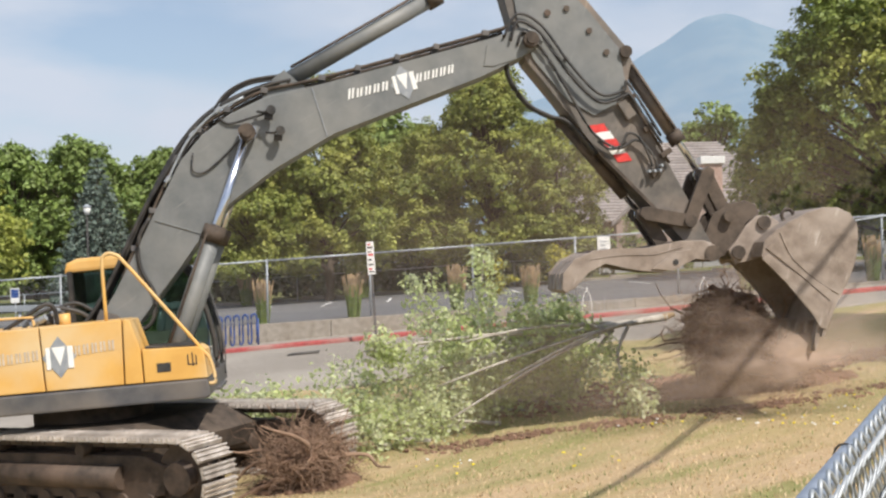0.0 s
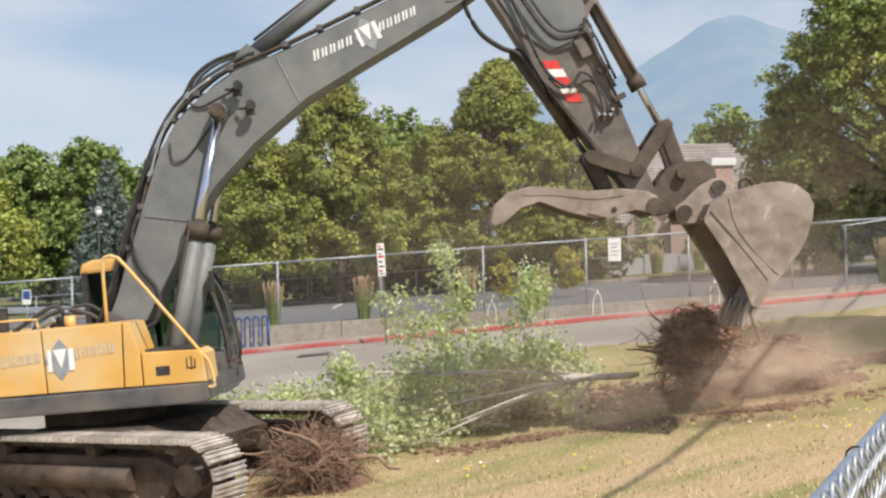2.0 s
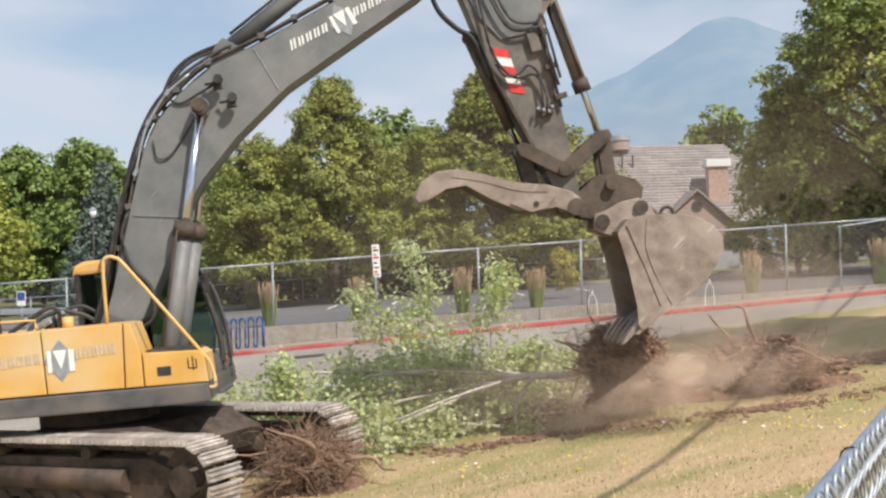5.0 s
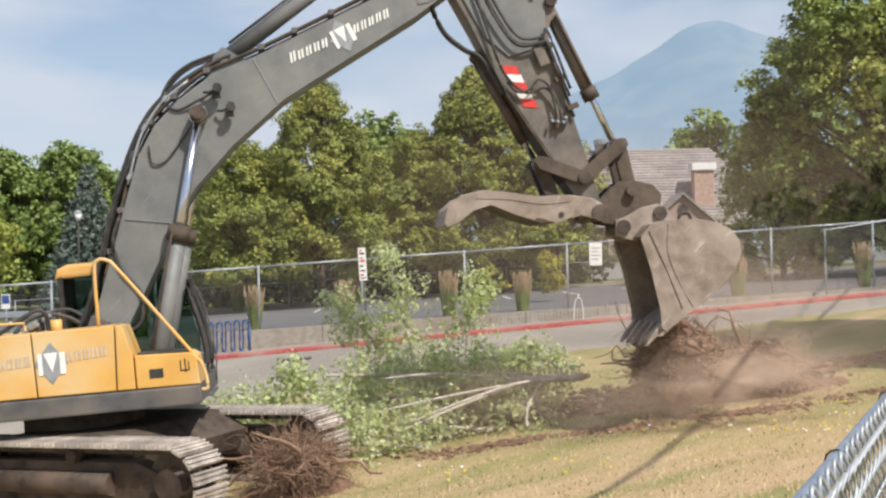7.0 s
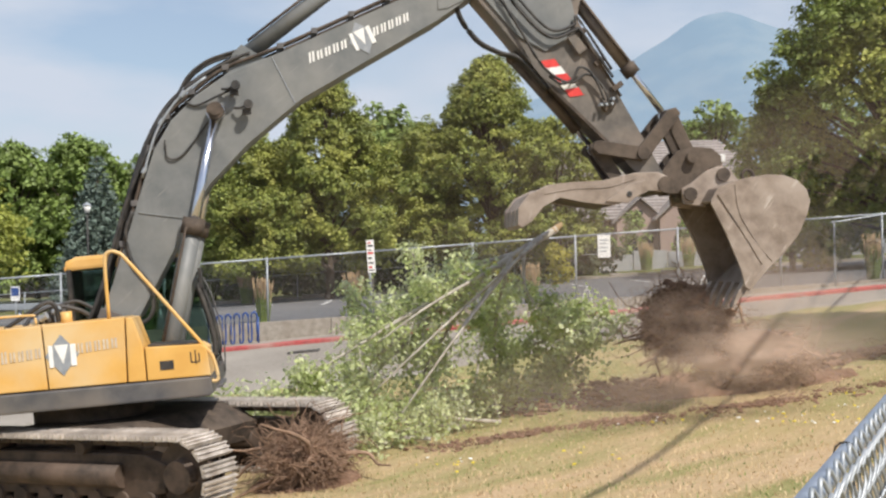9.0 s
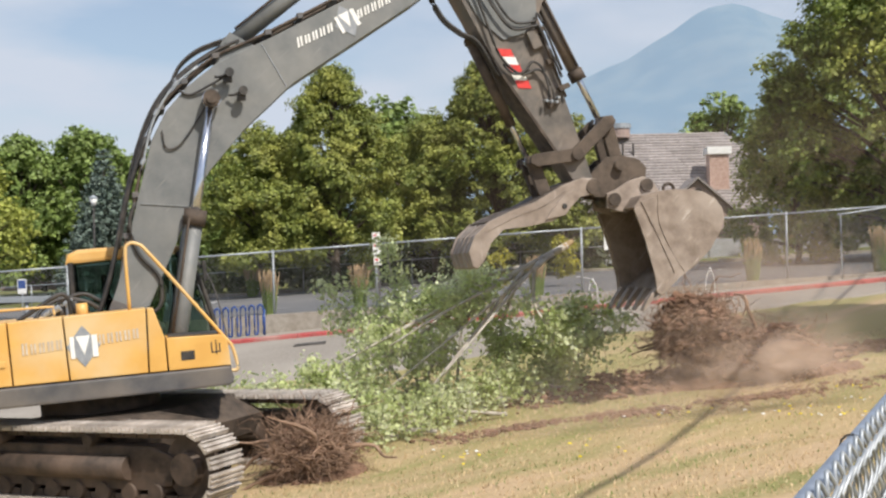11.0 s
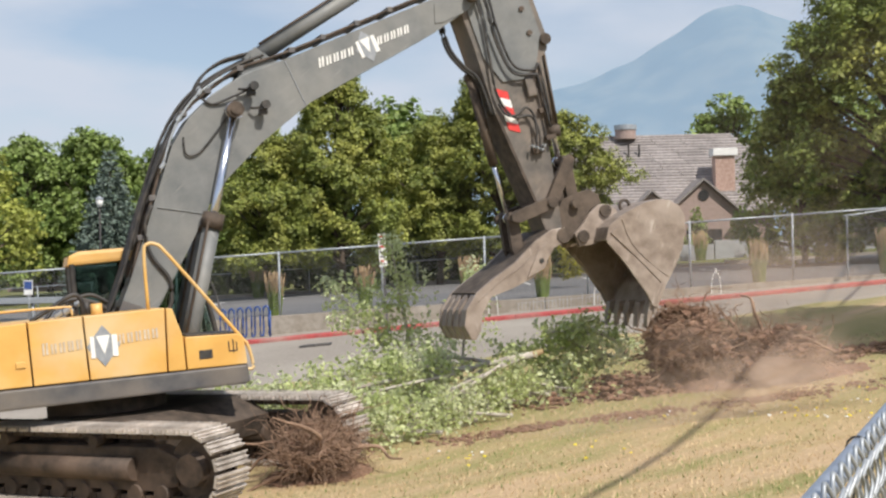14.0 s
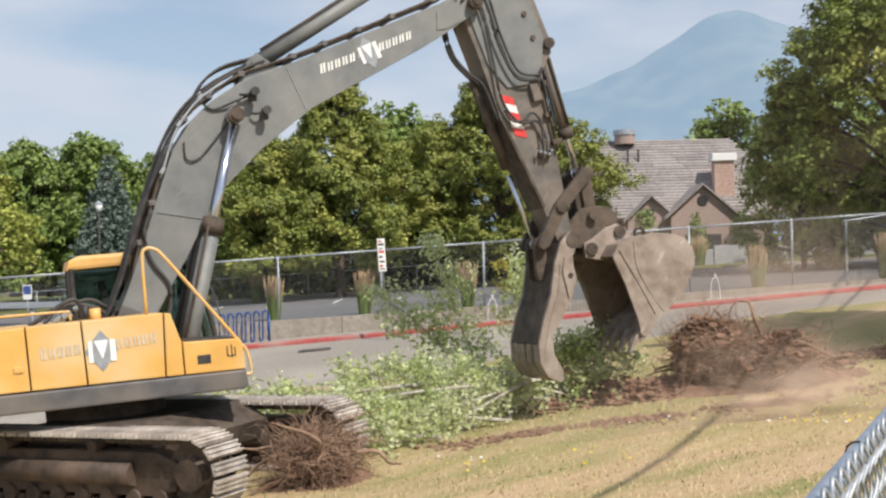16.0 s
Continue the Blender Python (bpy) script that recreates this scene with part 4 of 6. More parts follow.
def make_bucket(ex):
    side = [(0.50, -0.42), (0.66, -0.27), (0.90, -0.24), (1.15, -0.26), (1.42, -0.30), (1.66, -0.38), (1.84, -0.51), (1.94, -0.68), (1.94, -0.86), (1.84, -1.03), (1.62, -1.28), (1.30, -1.48), (1.02, -1.60), (0.66, -1.84), (0.62, -1.75), (0.65, -1.5), (0.60, -0.94)]
    w = 0.76
    b = part("bucket", prism(side, -w, -w + 0.045, 0.008), M_BUCKET, ex, "scoured digging bucket caked with brown soil")
    part("side_wall", prism(side, w - 0.045, w, 0.008), M_BUCKET, b)
    outer = [(0.50, -0.42), (0.66, -0.27), (0.90, -0.24), (1.15, -0.26), (1.42, -0.30), (1.66, -0.38), (1.84, -0.51), (1.94, -0.68), (1.94, -0.86), (1.84, -1.03), (1.62, -1.28), (1.30, -1.48), (1.02, -1.60), (0.66, -1.84)]
    inner = []
    for i, (x, z) in enumerate(outer):
        p, q = outer[max(i - 1, 0)], outer[min(i + 1, len(outer) - 1)]
        dx, dz = q[0] - p[0], q[1] - p[1]
        d = math.hypot(dx, dz)
        inner.append((x + 0.04 * dz / d, z - 0.04 * dx / d))
    bm = bmesh.new()
    for i in range(len(outer) - 1):
        prism([outer[i], outer[i + 1], inner[i + 1], inner[i]], -w + 0.045, w - 0.045, 0, bm)
    part("shell", bm, M_BUCKET, b)
    part("lip", prism([(0.98, -1.60), (0.60, -1.88), (0.54, -1.87), (0.64, -1.78), (1.0, -1.54)], -w - 0.01, w + 0.01, 0.008), M_BUCKET, b)
    part("wear_plate", prism([(0.62, -0.36), (0.84, -0.32), (0.80, -0.62), (0.88, -1.0), (1.05, -1.42), (0.95, -1.52), (0.8, -0.95)], -w - 0.022, -w, 0.006), M_BUCKET, b)
    part("weld_seam", tube(curve([(0.92, -w - 0.004, -0.30), (0.86, -w - 0.004, -0.7), (0.98, -w - 0.004, -1.2), (1.12, -w - 0.004, -1.52)], 5), 0.011, 5), M_BUCKET, b)
    for k in range(5):
        y = -w + 0.1 + (2 * w - 0.2) * k / 4
        bm = prism([(0.74, -1.72), (0.52, -1.88), (0.37, -2.0), (0.35, -1.985), (0.46, -1.84), (0.62, -1.68)], y - 0.065, y + 0.065, 0.014)
        part("tooth", bm, M_BUCKET, b)
    for s in (-1, 1):
        y0, y1 = sorted((s * w, s * (w + 0.03)))
        part("side_cutter", prism([(0.48, -0.45), (0.58, -0.42), (0.78, -0.95), (0.92, -1.5), (0.66, -1.82), (0.6, -1.75), (0.63, -1.5), (0.57, -0.94)], y0, y1, 0.008), M_BUCKET, b)
        y0, y1 = sorted((s * 0.27, s * 0.33))
        part("bucket_ear", prism([(0.24, -0.36), (0.28, -0.14), (0.45, -0.1), (0.7, 0.0), (0.93, 0.02), (1.08, -0.08), (1.16, -0.28), (0.9, -0.3), (0.55, -0.5)], y0, y1, 0.012), M_BUCKET, b)
        y0, y1 = sorted((s * 0.20, s * 0.262))
        part("coupler_plate", prism([(-0.06, 0.06), (0.2, 0.28), (0.42, 0.42), (0.66, 0.41), (0.94, 0.3), (1.04, 0.15), (1.0, 0.0), (0.75, 0.04), (0.5, -0.1), (0.36, -0.22), (0.1, -0.16)], y0, y1, 0.015), M_DIRTY, b)
    for (x, z), r in (((0.38, -0.25), 0.1), ((0.95, -0.12), 0.1), ((0.58, 0.26), 0.085)):
        part("pin", rod((x, -0.38, z), (x, 0.38, z), r, 18), M_DIRTY, b)
    part("lifting_eye", tube([(1.32 + 0.09 * math.cos(a * 0.5236), -0.3, -0.25 + 0.09 * math.sin(a * 0.5236)) for a in range(13)], 0.028, 6), M_DIRTY, b)
    part("coupler_core", prism([(0.2, 0.1), (0.45, 0.28), (0.85, 0.2), (0.85, 0.06), (0.5, -0.05)], -0.2, 0.2, 0.02), M_DIRTY, b)
    return b


def make_thumb(ex):
    top = [(-2.08, 0.90), (-1.93, 1.08), (-1.68, 1.14), (-1.38, 1.07), (-1.11, 0.91), (-0.71, 0.63), (-0.26, 0.42), (0.02, 0.22), (0.13, 0.02)]
    low = [(0.04, -0.11), (-0.08, -0.08), (-0.24, 0.10), (-0.50, 0.13), (-0.80, 0.24), (-1.09, 0.52), (-1.34, 0.83), (-1.62, 0.88), (-1.90, 0.80), (-2.06, 0.82)]
    th = part("thumb", prism(top + low, -0.55, -0.48, 0.014), M_BUCKET, ex, "curved steel thumb claw, worn bare on its edges")
    part("thumb_plate", prism(top + low, 0.53, 0.60, 0.014), M_BUCKET, th)
    # Back plate takes the darker muddy steel: its shade is put into the colour.
    back = top[3:8]
    bm = bmesh.new()
    for p, q in zip(back, back[1:]):
        prism([p, q, (q[0] - 0.03, q[1] - 0.07), (p[0] - 0.03, p[1] - 0.07)], -0.478, 0.528, 0, bm)
    part("back_plate", bm, M_DIRTY, th, "broad muddy back plate, toned dark for its shaded face")
    bm = bmesh.new()
    face = low[3:8]
    for p, q in zip(face, face[1:]):
        prism([p, q, (q[0] + 0.02, q[1] + 0.05), (p[0] + 0.02, p[1] + 0.05)], -0.478, 0.528, 0, bm)
    part("inner_plate", bm, M_DIRTY, th)
    claw = [(-2.08, 0.88), (-1.93, 1.06), (-1.68, 1.12), (-1.40, 1.06), (-1.38, 0.85), (-1.62, 0.9), (-1.90, 0.82), (-2.06, 0.81)]
    for y in (-0.36, -0.09, 0.18, 0.42):
        part("finger", prism(claw, y - 0.095, y + 0.095, 0.02), M_BUCKET, th, "blunt worn claw finger")
    for s in (-0.565, 0.615):
        part("lug", prism([(-0.86, 0.36), (-0.62, 0.14), (-0.40, 0.13), (-0.22, 0.24), (-0.42, 0.34)], s - 0.015, s + 0.015, 0.006), M_BUCKET, th)
        part("lug_pin", rod((-0.52, s - 0.03, 0.23), (-0.52, s + 0.03, 0.23), 0.04, 12), M_BLACK, th)
    part("weld_seam", tube(curve([(-1.5, -0.555, 1.0), (-1.1, -0.555, 0.78), (-0.7, -0.555, 0.5), (-0.3, -0.555, 0.34)], 4), 0.008, 5), M_BUCKET, th)
    part("hub", rod((0, -0.57, 0), (0, 0.62, 0), 0.12, 18), M_DIRTY, th)
    return th


def make_excavator():
    ex = thing("excavator", "yellow and grey crawler excavator with bucket and thumb, on dusty tracks", "excavator", BASE)
    make_undercarriage(ex)
    P = {"upper": make_upper(ex), "cab": make_cab(ex), "boom": make_boom(ex), "stick": make_stick(ex), "bucket": make_bucket(ex), "thumb": make_thumb(ex)}
    P["lift_barrel"] = bar("lift_cylinder", 2.42, 0.125, 0.125, M_BOOM, ex, (-0.47, 0.47), "dusty grey lift cylinder")
    for y in (-0.47, 0.47):
        part("gland", rod((2.25, y, 0), (2.48, y, 0), 0.16, 18), M_DIRTY, P["lift_barrel"])
        part("feed_pipe", tube([(0.3, y - 0.14, 0.08), (2.3, y - 0.14, 0.08), (2.4, y - 0.1, 0.05)], 0.02, 6), M_DIRTY, P["lift_barrel"])
    P["lift_rod"] = bar("lift_rod", 2.4, 0.065, 0.065, M_ROD, ex, (-0.47, 0.47), "bright chrome piston rod", 0.13)
    P["stick_barrel"] = bar("stick_cylinder", 2.55, 0.12, 0.12, M_BOOM, ex, 0.0, "grey stick cylinder", 0.13)
    part("gland", rod((2.4, 0, 0), (2.62, 0, 0), 0.15, 18), M_DIRTY, P["stick_barrel"])
    part("feed_pipe", tube([(0.2, -0.1, 0.13), (2.3, -0.1, 0.13)], 0.022, 6), M_DIRTY, P["stick_barrel"])
    P["stick_rod"] = bar("stick_rod", 2.4, 0.065, 0.065, M_ROD, ex, 0.0, "bright chrome piston rod", 0.12)
    P["bucket_barrel"] = bar("bucket_cylinder", 1.5, 0.1, 0.1, M_STICK, ex, 0.0, "dusty bucket cylinder", 0.12)
    part("gland", rod((1.38, 0, 0), (1.56, 0, 0), 0.125, 18), M_DIRTY, P["bucket_barrel"])
    part("feed_pipe", tube([(0.2, -0.13, 0.03), (1.35, -0.13, 0.03)], 0.022, 6), M_DIRTY, P["bucket_barrel"])
    P["bucket_rod"] = bar("bucket_rod", 1.35, 0.05, 0.05, M_ROD, ex, 0.0, "bright chrome piston rod", 0.11)
    P["thumb_barrel"] = bar("thumb_cylinder", 1.45, 0.08, 0.08, M_DIRTY, ex, 0.0, "muddy thumb cylinder")
    P["thumb_rod"] = bar("thumb_rod", 1.2, 0.04, 0.04, M_ROD, ex, 0.0, "bright chrome piston rod")
    for key, name, length, y, w in (("guide", "guide_link", 0.75, 0.33, 0.05), ("push", "bucket_link", 0.7, 0.2, 0.06), ("tguide", "thumb_link", 0.66, 0.33, 0.045), ("tpush", "thumb_link", 0.5, 0.15, 0.05)):
        bm = bmesh.new()
        for s in (-1, 1):
            prism([(-0.1, -0.05), (-0.08, 0.07), (0.0, 0.1), (length, 0.1), (length + 0.1, 0.03), (length + 0.08, -0.07), (length, -0.1), (0, -0.1)], s * y - w, s * y + w, 0.012, bm)
        rod((0, -y - 0.08, 0), (0, y + 0.08, 0), 0.07, 14, bm)
        P[key] = part(name, bm, M_DIRTY, ex)
    return ex, P


EX, EXP = make_excavator()


def smooth(values, t):
    """Joint angle at t: a cubic through the rows, flat where it turns."""
    n = len(TIMES)
    i = max(0, min(n - 2, next((k for k in range(n) if TIMES[k] > t), n) - 1))
    h = TIMES[i + 1] - TIMES[i]

    def slope(k):
        if k <= 0 or k >= n - 1:
            return 0.0
        a, b = (values[k] - values[k - 1]) / (TIMES[k] - TIMES[k - 1]), (values[k + 1] - values[k]) / (TIMES[k + 1] - TIMES[k])
        return 0.0 if a * b <= 0 else 2 * a * b / (a + b)

    u = (t - TIMES[i]) / h
    return ((2 * u ** 3 - 3 * u * u + 1) * values[i] + (u ** 3 - 2 * u * u + u) * h * slope(i) + (3 * u * u - 2 * u ** 3) * values[i + 1] + (u ** 3 - u * u) * h * slope(i + 1))


def excavator_rows():
    rows = {k: [] for k in EXP}
    for i in range(65):
        t = i * 0.25
        yaw, b, s, k, th = (smooth(v, t) for v in (SLEW, BOOM, STICK, BUCKET, THUMB))
        R = Matrix.Rotation(radians(yaw), 4, "Z")

        def put(key, p, a):
            rows[key].append((t, R @ Matrix.Translation((p[0], 0, p[1])) @ Matrix.Rotation(-radians(a), 4, "Y")))

        tip = add(FOOT, spin(b, BTIP))
        end = add(tip, spin(s, SEND))
        put("upper", (0, 0), 0)
        put("cab", (0, 0), 0)
        put("boom", FOOT, b)
        put("stick", tip, s)
        put("bucket", end, k)
        put("thumb", end, th)
        base, pin = (0.98, 1.35), add(FOOT, spin(b, (1.72, 2.78)))
        put("lift_barrel", base, angle(base, pin))
        put("lift_rod", pin, angle(pin, base))
        base, pin = add(FOOT, spin(b, (2.15, 3.59))), add(tip, spin(s, (0.5, 1.25)))
        put("stick_barrel", base, angle(base, pin))
        put("stick_rod", pin, angle(pin, base))
        G = add(tip, spin(s, (0.5, -3.47)))
        C = add(end, spin(k, (0.58, 0.26)))
        K = meet(G, 0.75, C, 0.7, 1)
        put("guide", G, angle(G, K))
        put("push", K, angle(K, C))
        base = add(tip, spin(s, (1.1, -0.9)))
        put("bucket_barrel", base, angle(base, K))
        put("bucket_rod", K, angle(K, base))
        A = add(end, spin(th, (-0.42, 0.52)))
        T = meet(G, 0.66, A, 0.5, -1)
        put("tguide", G, angle(G, T))
        put("tpush", T, angle(T, A))
        base = add(tip, spin(s, (-0.2, -1.22)))
        put("thumb_barrel", base, angle(base, T))
        put("thumb_rod", T, angle(T, base))
    return rows


# ---- trees ----
def leaf_cloud(lobes, per, size, seed, spread_out=0.5, flat=1.0, hang=0.0):
    """Leaf-shaped faces scattered over lobes (centre, radius); returns verts and faces."""
    rs = np.random.RandomState(seed)
    V = []
    for c, r in lobes:
        n = max(6, int(per * r * r))
        d = rs.normal(size=(n, 3))
        d /= np.linalg.norm(d, axis=1)[:, None]
        p = np.array(c) + d * r * (0.62 + 0.45 * rs.rand(n, 1)) * np.array([1, 1, flat])
        nor = d + rs.normal(size=(n, 3)) * spread_out + np.array([0, 0, 0.35])
        nor /= np.linalg.norm(nor, axis=1)[:, None]
        a = np.cross(nor, rs.normal(size=(n, 3)))
        a /= np.linalg.norm(a, axis=1)[:, None] + 1e-9
        b = np.cross(nor, a)
        s = size * (0.6 + 0.8 * rs.rand(n, 1))
        quad = np.stack([p - a * s * 0.5, p + b * s * 0.34 + nor * s * 0.08, p + a * s * 0.55, p - b * s * 0.34 + nor * s * 0.08], 1)
        V.append(quad)
    V = np.concatenate(V).reshape(-1, 3)
    Fc = np.arange(len(V)).reshape(-1, 4)
    return V.tolist(), Fc.tolist()


def tuft_cloud(lobes, per, size, seed, tufts=9, droop=0.25):
    """Crown foliage: each lobe breaks into ragged tufts, each tuft into leaves."""
    rs = np.random.RandomState(seed)
    V = []
    for c, r in lobes:
        m = max(4, int(tufts * (0.7 + 0.6 * rs.rand())))
        out = np.array([c[0], c[1], 0.0])
        out = out / (np.linalg.norm(out) + 0.5)
        for k in range(m):
            d = rs.normal(size=3) + out * 0.7 + np.array([0, 0, 0.25])
            d /= np.linalg.norm(d)
            q = r * (0.55 + 0.75 * rs.rand())
            tc = np.array(c) + d * q * np.array([1, 1, 0.85])
            tr = r * (0.24 + 0.24 * rs.rand())
            n = max(5, int(per * r * r / m * (0.6 + 0.8 * rs.rand())))
            g = np.clip(rs.normal(size=(n, 3)), -1.7, 1.7) * 0.62
            p = tc + g * tr * np.array([1.15, 1.15, 0.72])
            p[:, 2] -= droop * tr * (g[:, 0] ** 2 + g[:, 1] ** 2)
            nor = g * 0.55 + d * 0.45 + rs.normal(size=(n, 3)) * 0.45 + np.array([0, 0, 0.5])
            nor /= np.linalg.norm(nor, axis=1)[:, None]
            a = np.cross(nor, rs.normal(size=(n, 3)))
            a /= np.linalg.norm(a, axis=1)[:, None] + 1e-9
            b = np.cross(nor, a)
            s = size * (0.6 + 0.8 * rs.rand(n, 1))
            V.append(np.stack([p - a * s * 0.5, p + b * s * 0.36 + nor * s * 0.08, p + a * s * 0.55, p - b * s * 0.36 + nor * s * 0.08], 1))
    V = np.concatenate(V).reshape(-1, 3)
    return V.tolist(), np.arange(len(V)).reshape(-1, 4).tolist()


def crown_lobes(seed, h0, h1, rx, ry, count, rmin, rmax, shape="oval", lean=0.0):
    rnd = random.Random(seed)
    out = []
    while len(out) < count:
        u = rnd.random()
        z = h0 + (h1 - h0) * u
        if shape == "oval":
            w = math.sin(math.pi * (0.12 + 0.84 * u ** 0.85)) ** 0.75
        elif shape == "spire":
            w = (1 - u) ** 0.62 * min(1.0, 0.45 + u * 3.5)
        elif shape == "cone":
            w = (1 - u) ** 0.85 + 0.02
        else:
            w = min(1.0, (1 - u) * 1.9) ** 0.6 * (0.75 + 0.25 * min(1, u * 5))
        a = rnd.random() * 2 * math.pi
        q = rnd.random() ** (0.27 if shape in ("spire", "dome") else 0.3)
        wob = 1 + 0.22 * math.sin(3 * a + seed) * math.cos(7 * u + seed)
        out.append(((rx * w * q * wob * math.cos(a) + lean * u, ry * w * q * wob * math.sin(a), z), rmin + (rmax - rmin) * rnd.random() * (0.55 + 0.45 * w)))
    return out


def tree(name, label, x, y, z, h0, h1, rx, ry, count, rmin, rmax, per, leaf, mat, seed, shape="oval", trunk=0.22, category="tree", bark=None, extra=()):
    t = thing(name, label, category, Matrix.Translation((x, y, z)))
    rnd = random.Random(seed)
    lobes = crown_lobes(seed, h0, h1, rx, ry, count, rmin, rmax, shape)
    for cx, cy, cz, spread_r, k in extra:
        for i in range(k):
            lobes.append(((cx + rnd.gauss(0, spread_r), cy + rnd.gauss(0, spread_r), cz + rnd.gauss(0, spread_r)), rmin + (rmax - rmin) * 0.7 * rnd.random()))
    bm = tube(curve([(0, 0, -0.2), (0.05, 0, h0 * 0.5), (-0.05, 0.05, h0 + (h1 - h0) * 0.35), (0, 0, h0 + (h1 - h0) * 0.8)], 4), trunk, 8, None, 0.2)
    part("trunk", bm, bark or M_BARK, t)
    bm = bmesh.new()
    for (cx, cy, cz), r in lobes[::4]:
        zz = h0 * 0.75 + (cz - h0) * 0.4
        tube(curve([(0, 0, zz), (cx * 0.45, cy * 0.45, zz + (cz - zz) * 0.6), (cx, cy, cz)], 3), trunk * 0.35, 5, bm, 0.25)
    part("bough", bm, bark or M_BARK, t)["kind"] = "stuff"
    v, f = tuft_cloud(lobes, per, leaf, seed)
    raw("crown", v, f, mat, t)
    return t


def make_trees():
    tree("linden_tree", "broad linden tree with yellow-green leaves in thick clumps", -4.9, 58, 1.4, 1.5, 10.3, 3.6, 3.3, 200, 0.42, 0.92, 1000, 0.14, M_LEAF, 11, "spire", 0.3)
    tree("linden_tree", "spreading linden tree with yellow-green leaves in thick clumps", -8.3, 58.5, 1.3, 1.5, 7.6, 3.1, 3.0, 135, 0.42, 0.92, 1000, 0.14, M_LEAF, 14, "dome", 0.26)
    tree("linden_tree", "tall linden tree with yellow-green leaves in thick clumps", 3.0, 60, 1.8, 1.5, 11.0, 4.2, 3.7, 250, 0.42, 0.92, 1000, 0.14, M_LEAF, 23, "spire", 0.32)
    tree("linden_tree", "smaller linden tree with yellow-green leaves in thick clumps", -0.2, 61, 1.7, 1.7, 8.3, 2.6, 2.6, 95, 0.42, 0.9, 950, 0.14, M_LEAF, 31, "oval", 0.22)
    tree("linden_tree", "smaller linden tree with yellow-green leaves in thick clumps", 6.2, 59, 2.0, 1.5, 7.6, 2.3, 2.0, 90, 0.42, 0.85, 950, 0.14, M_LEAF, 37, "oval", 0.2)
    tree("ash_tree", "dark green leafy tree behind the lindens", -2.6, 76, 1.8, 2.5, 10.4, 3.4, 3.0, 45, 0.8, 1.4, 130, 0.4, M_LEAF_DARK, 41, "dome", 0.25)
    for i, (x, y, h, r) in enumerate(((-29.5, 77, 8.4, 3.8), (-25.5, 75, 9.2, 3.6), (-21.8, 76, 9.7, 3.4), (-17.0, 78, 9.0, 3.6), (-13.6, 77, 8.0, 3.0), (-33.5, 79, 8.0, 3.4))):
        tree("ash_tree", "dark green leafy tree in a row beyond the car park", x, y, 1.2, 1.3, h, r * 1.15, 3.0, 150, 0.5, 1.05, 250, 0.26, M_LEAF_DARK, 50 + i, "dome", 0.25)
    for i, x in enumerate((-31.5, -27.5, -23.5, -19.5, -15.0, -11.0)):
        tree("ash_tree", "dark green leafy tree in the rear row beyond the car park", x, 85, 1.3, 1.0, 8.4 + 0.5 * (i % 3), 4.0, 2.6, 70, 0.7, 1.3, 110, 0.4, M_LEAF_DARK, 150 + i, "dome", 0.25)
    tree("park_tree", "yellowish-green tree with drooping clumps", -18.4, 48, 0.95, 1.5, 6.2, 2.3, 2.2, 46, 0.45, 0.9, 330, 0.2, M_LEAF_WARM, 61, "oval", 0.16)
    # the large dark tree and its neighbours
    tree("maple_tree", "large dense dark green tree, shaded on its near side", 19.9, 50, 2.4, 1.0, 15.6, 5.9, 4.6, 290, 0.55, 1.15, 420, 0.2, M_LEAF_SHADE, 71, "dome", 0.4, extra=((-5.2, -0.5, 6.4, 0.5, 15), (-4.0, -0.8, 8.8, 0.5, 12), (-5.0, -0.6, 4.4, 0.6, 14)))
    tree("maple_tree", "dense dark green tree leaning over the fence", 22.9, 46, 2.6, 1.4, 12.5, 4.8, 4.0, 130, 0.7, 1.2, 300, 0.23, M_LEAF_SHADE, 73, "dome", 0.35)
    tree("maple_tree", "lower spreading dark green tree below the large one", 15.4, 52, 2.4, 0.6, 7.2, 2.5, 2.4, 90, 0.5, 1.0, 300, 0.2, M_LEAF_SHADE, 75, "dome", 0.2)
    tree("far_tree", "light green tree above the far roofs", 26.5, 112, 3.0, 5.5, 13.4, 3.4, 3.0, 40, 0.8, 1.3, 130, 0.42, M_LEAF_DARK, 81, "oval", 0.3)
    for i, x in enumerate((24.5, 28.5, 32.5)):
        tree("ash_tree", "dark green leafy tree behind the large maples", x, 74, 2.6, 1.0, 9.5 + i, 3.6, 3.0, 60, 0.7, 1.4, 200, 0.3, M_LEAF_DARK, 95 + i, "dome", 0.25)
    tree("lawn_tree", "leafy tree that shades the lawn", 12.2, 21.6, ground_z(12.2, 21.6), 4.0, 9.2, 3.2, 3.3, 150, 0.5, 0.95, 330, 0.25, M_LEAF, 91, "oval", 0.18)
    # blue spruce: whorls of drooping boughs
    t = thing("blue_spruce", "blue-grey conical spruce tree", "tree", Matrix.Translation((-18.0, 66, 1.0)))
    part("trunk", tube([(0, 0, -0.2), (0, 0, 4), (0, 0, 8.2)], 0.2, 8, None, 0.1), M_BARK, t)
    rnd = random.Random(9)
    lobes = []
    for k in range(26):
        u = k / 26
        w = 2.75 * (1 - u) ** 0.92 + 0.06
        n = max(5, int(15 * (1 - u) + 4))
        for i in range(n):
            a = 2 * math.pi * (i + rnd.random() * 0.7) / n + k
            reach = w * (0.78 + 0.3 * rnd.random())
            for q in (0.35, 0.6, 0.82, 1.0):
                if reach * q > 0.25 or q == 1.0:
                    lobes.append(((reach * q * math.cos(a), reach * q * math.sin(a), 0.7 + 7.7 * u - 0.22 * reach * q * q + 0.1 * rnd.random()), 0.20 + 0.16 * (1 - u)))
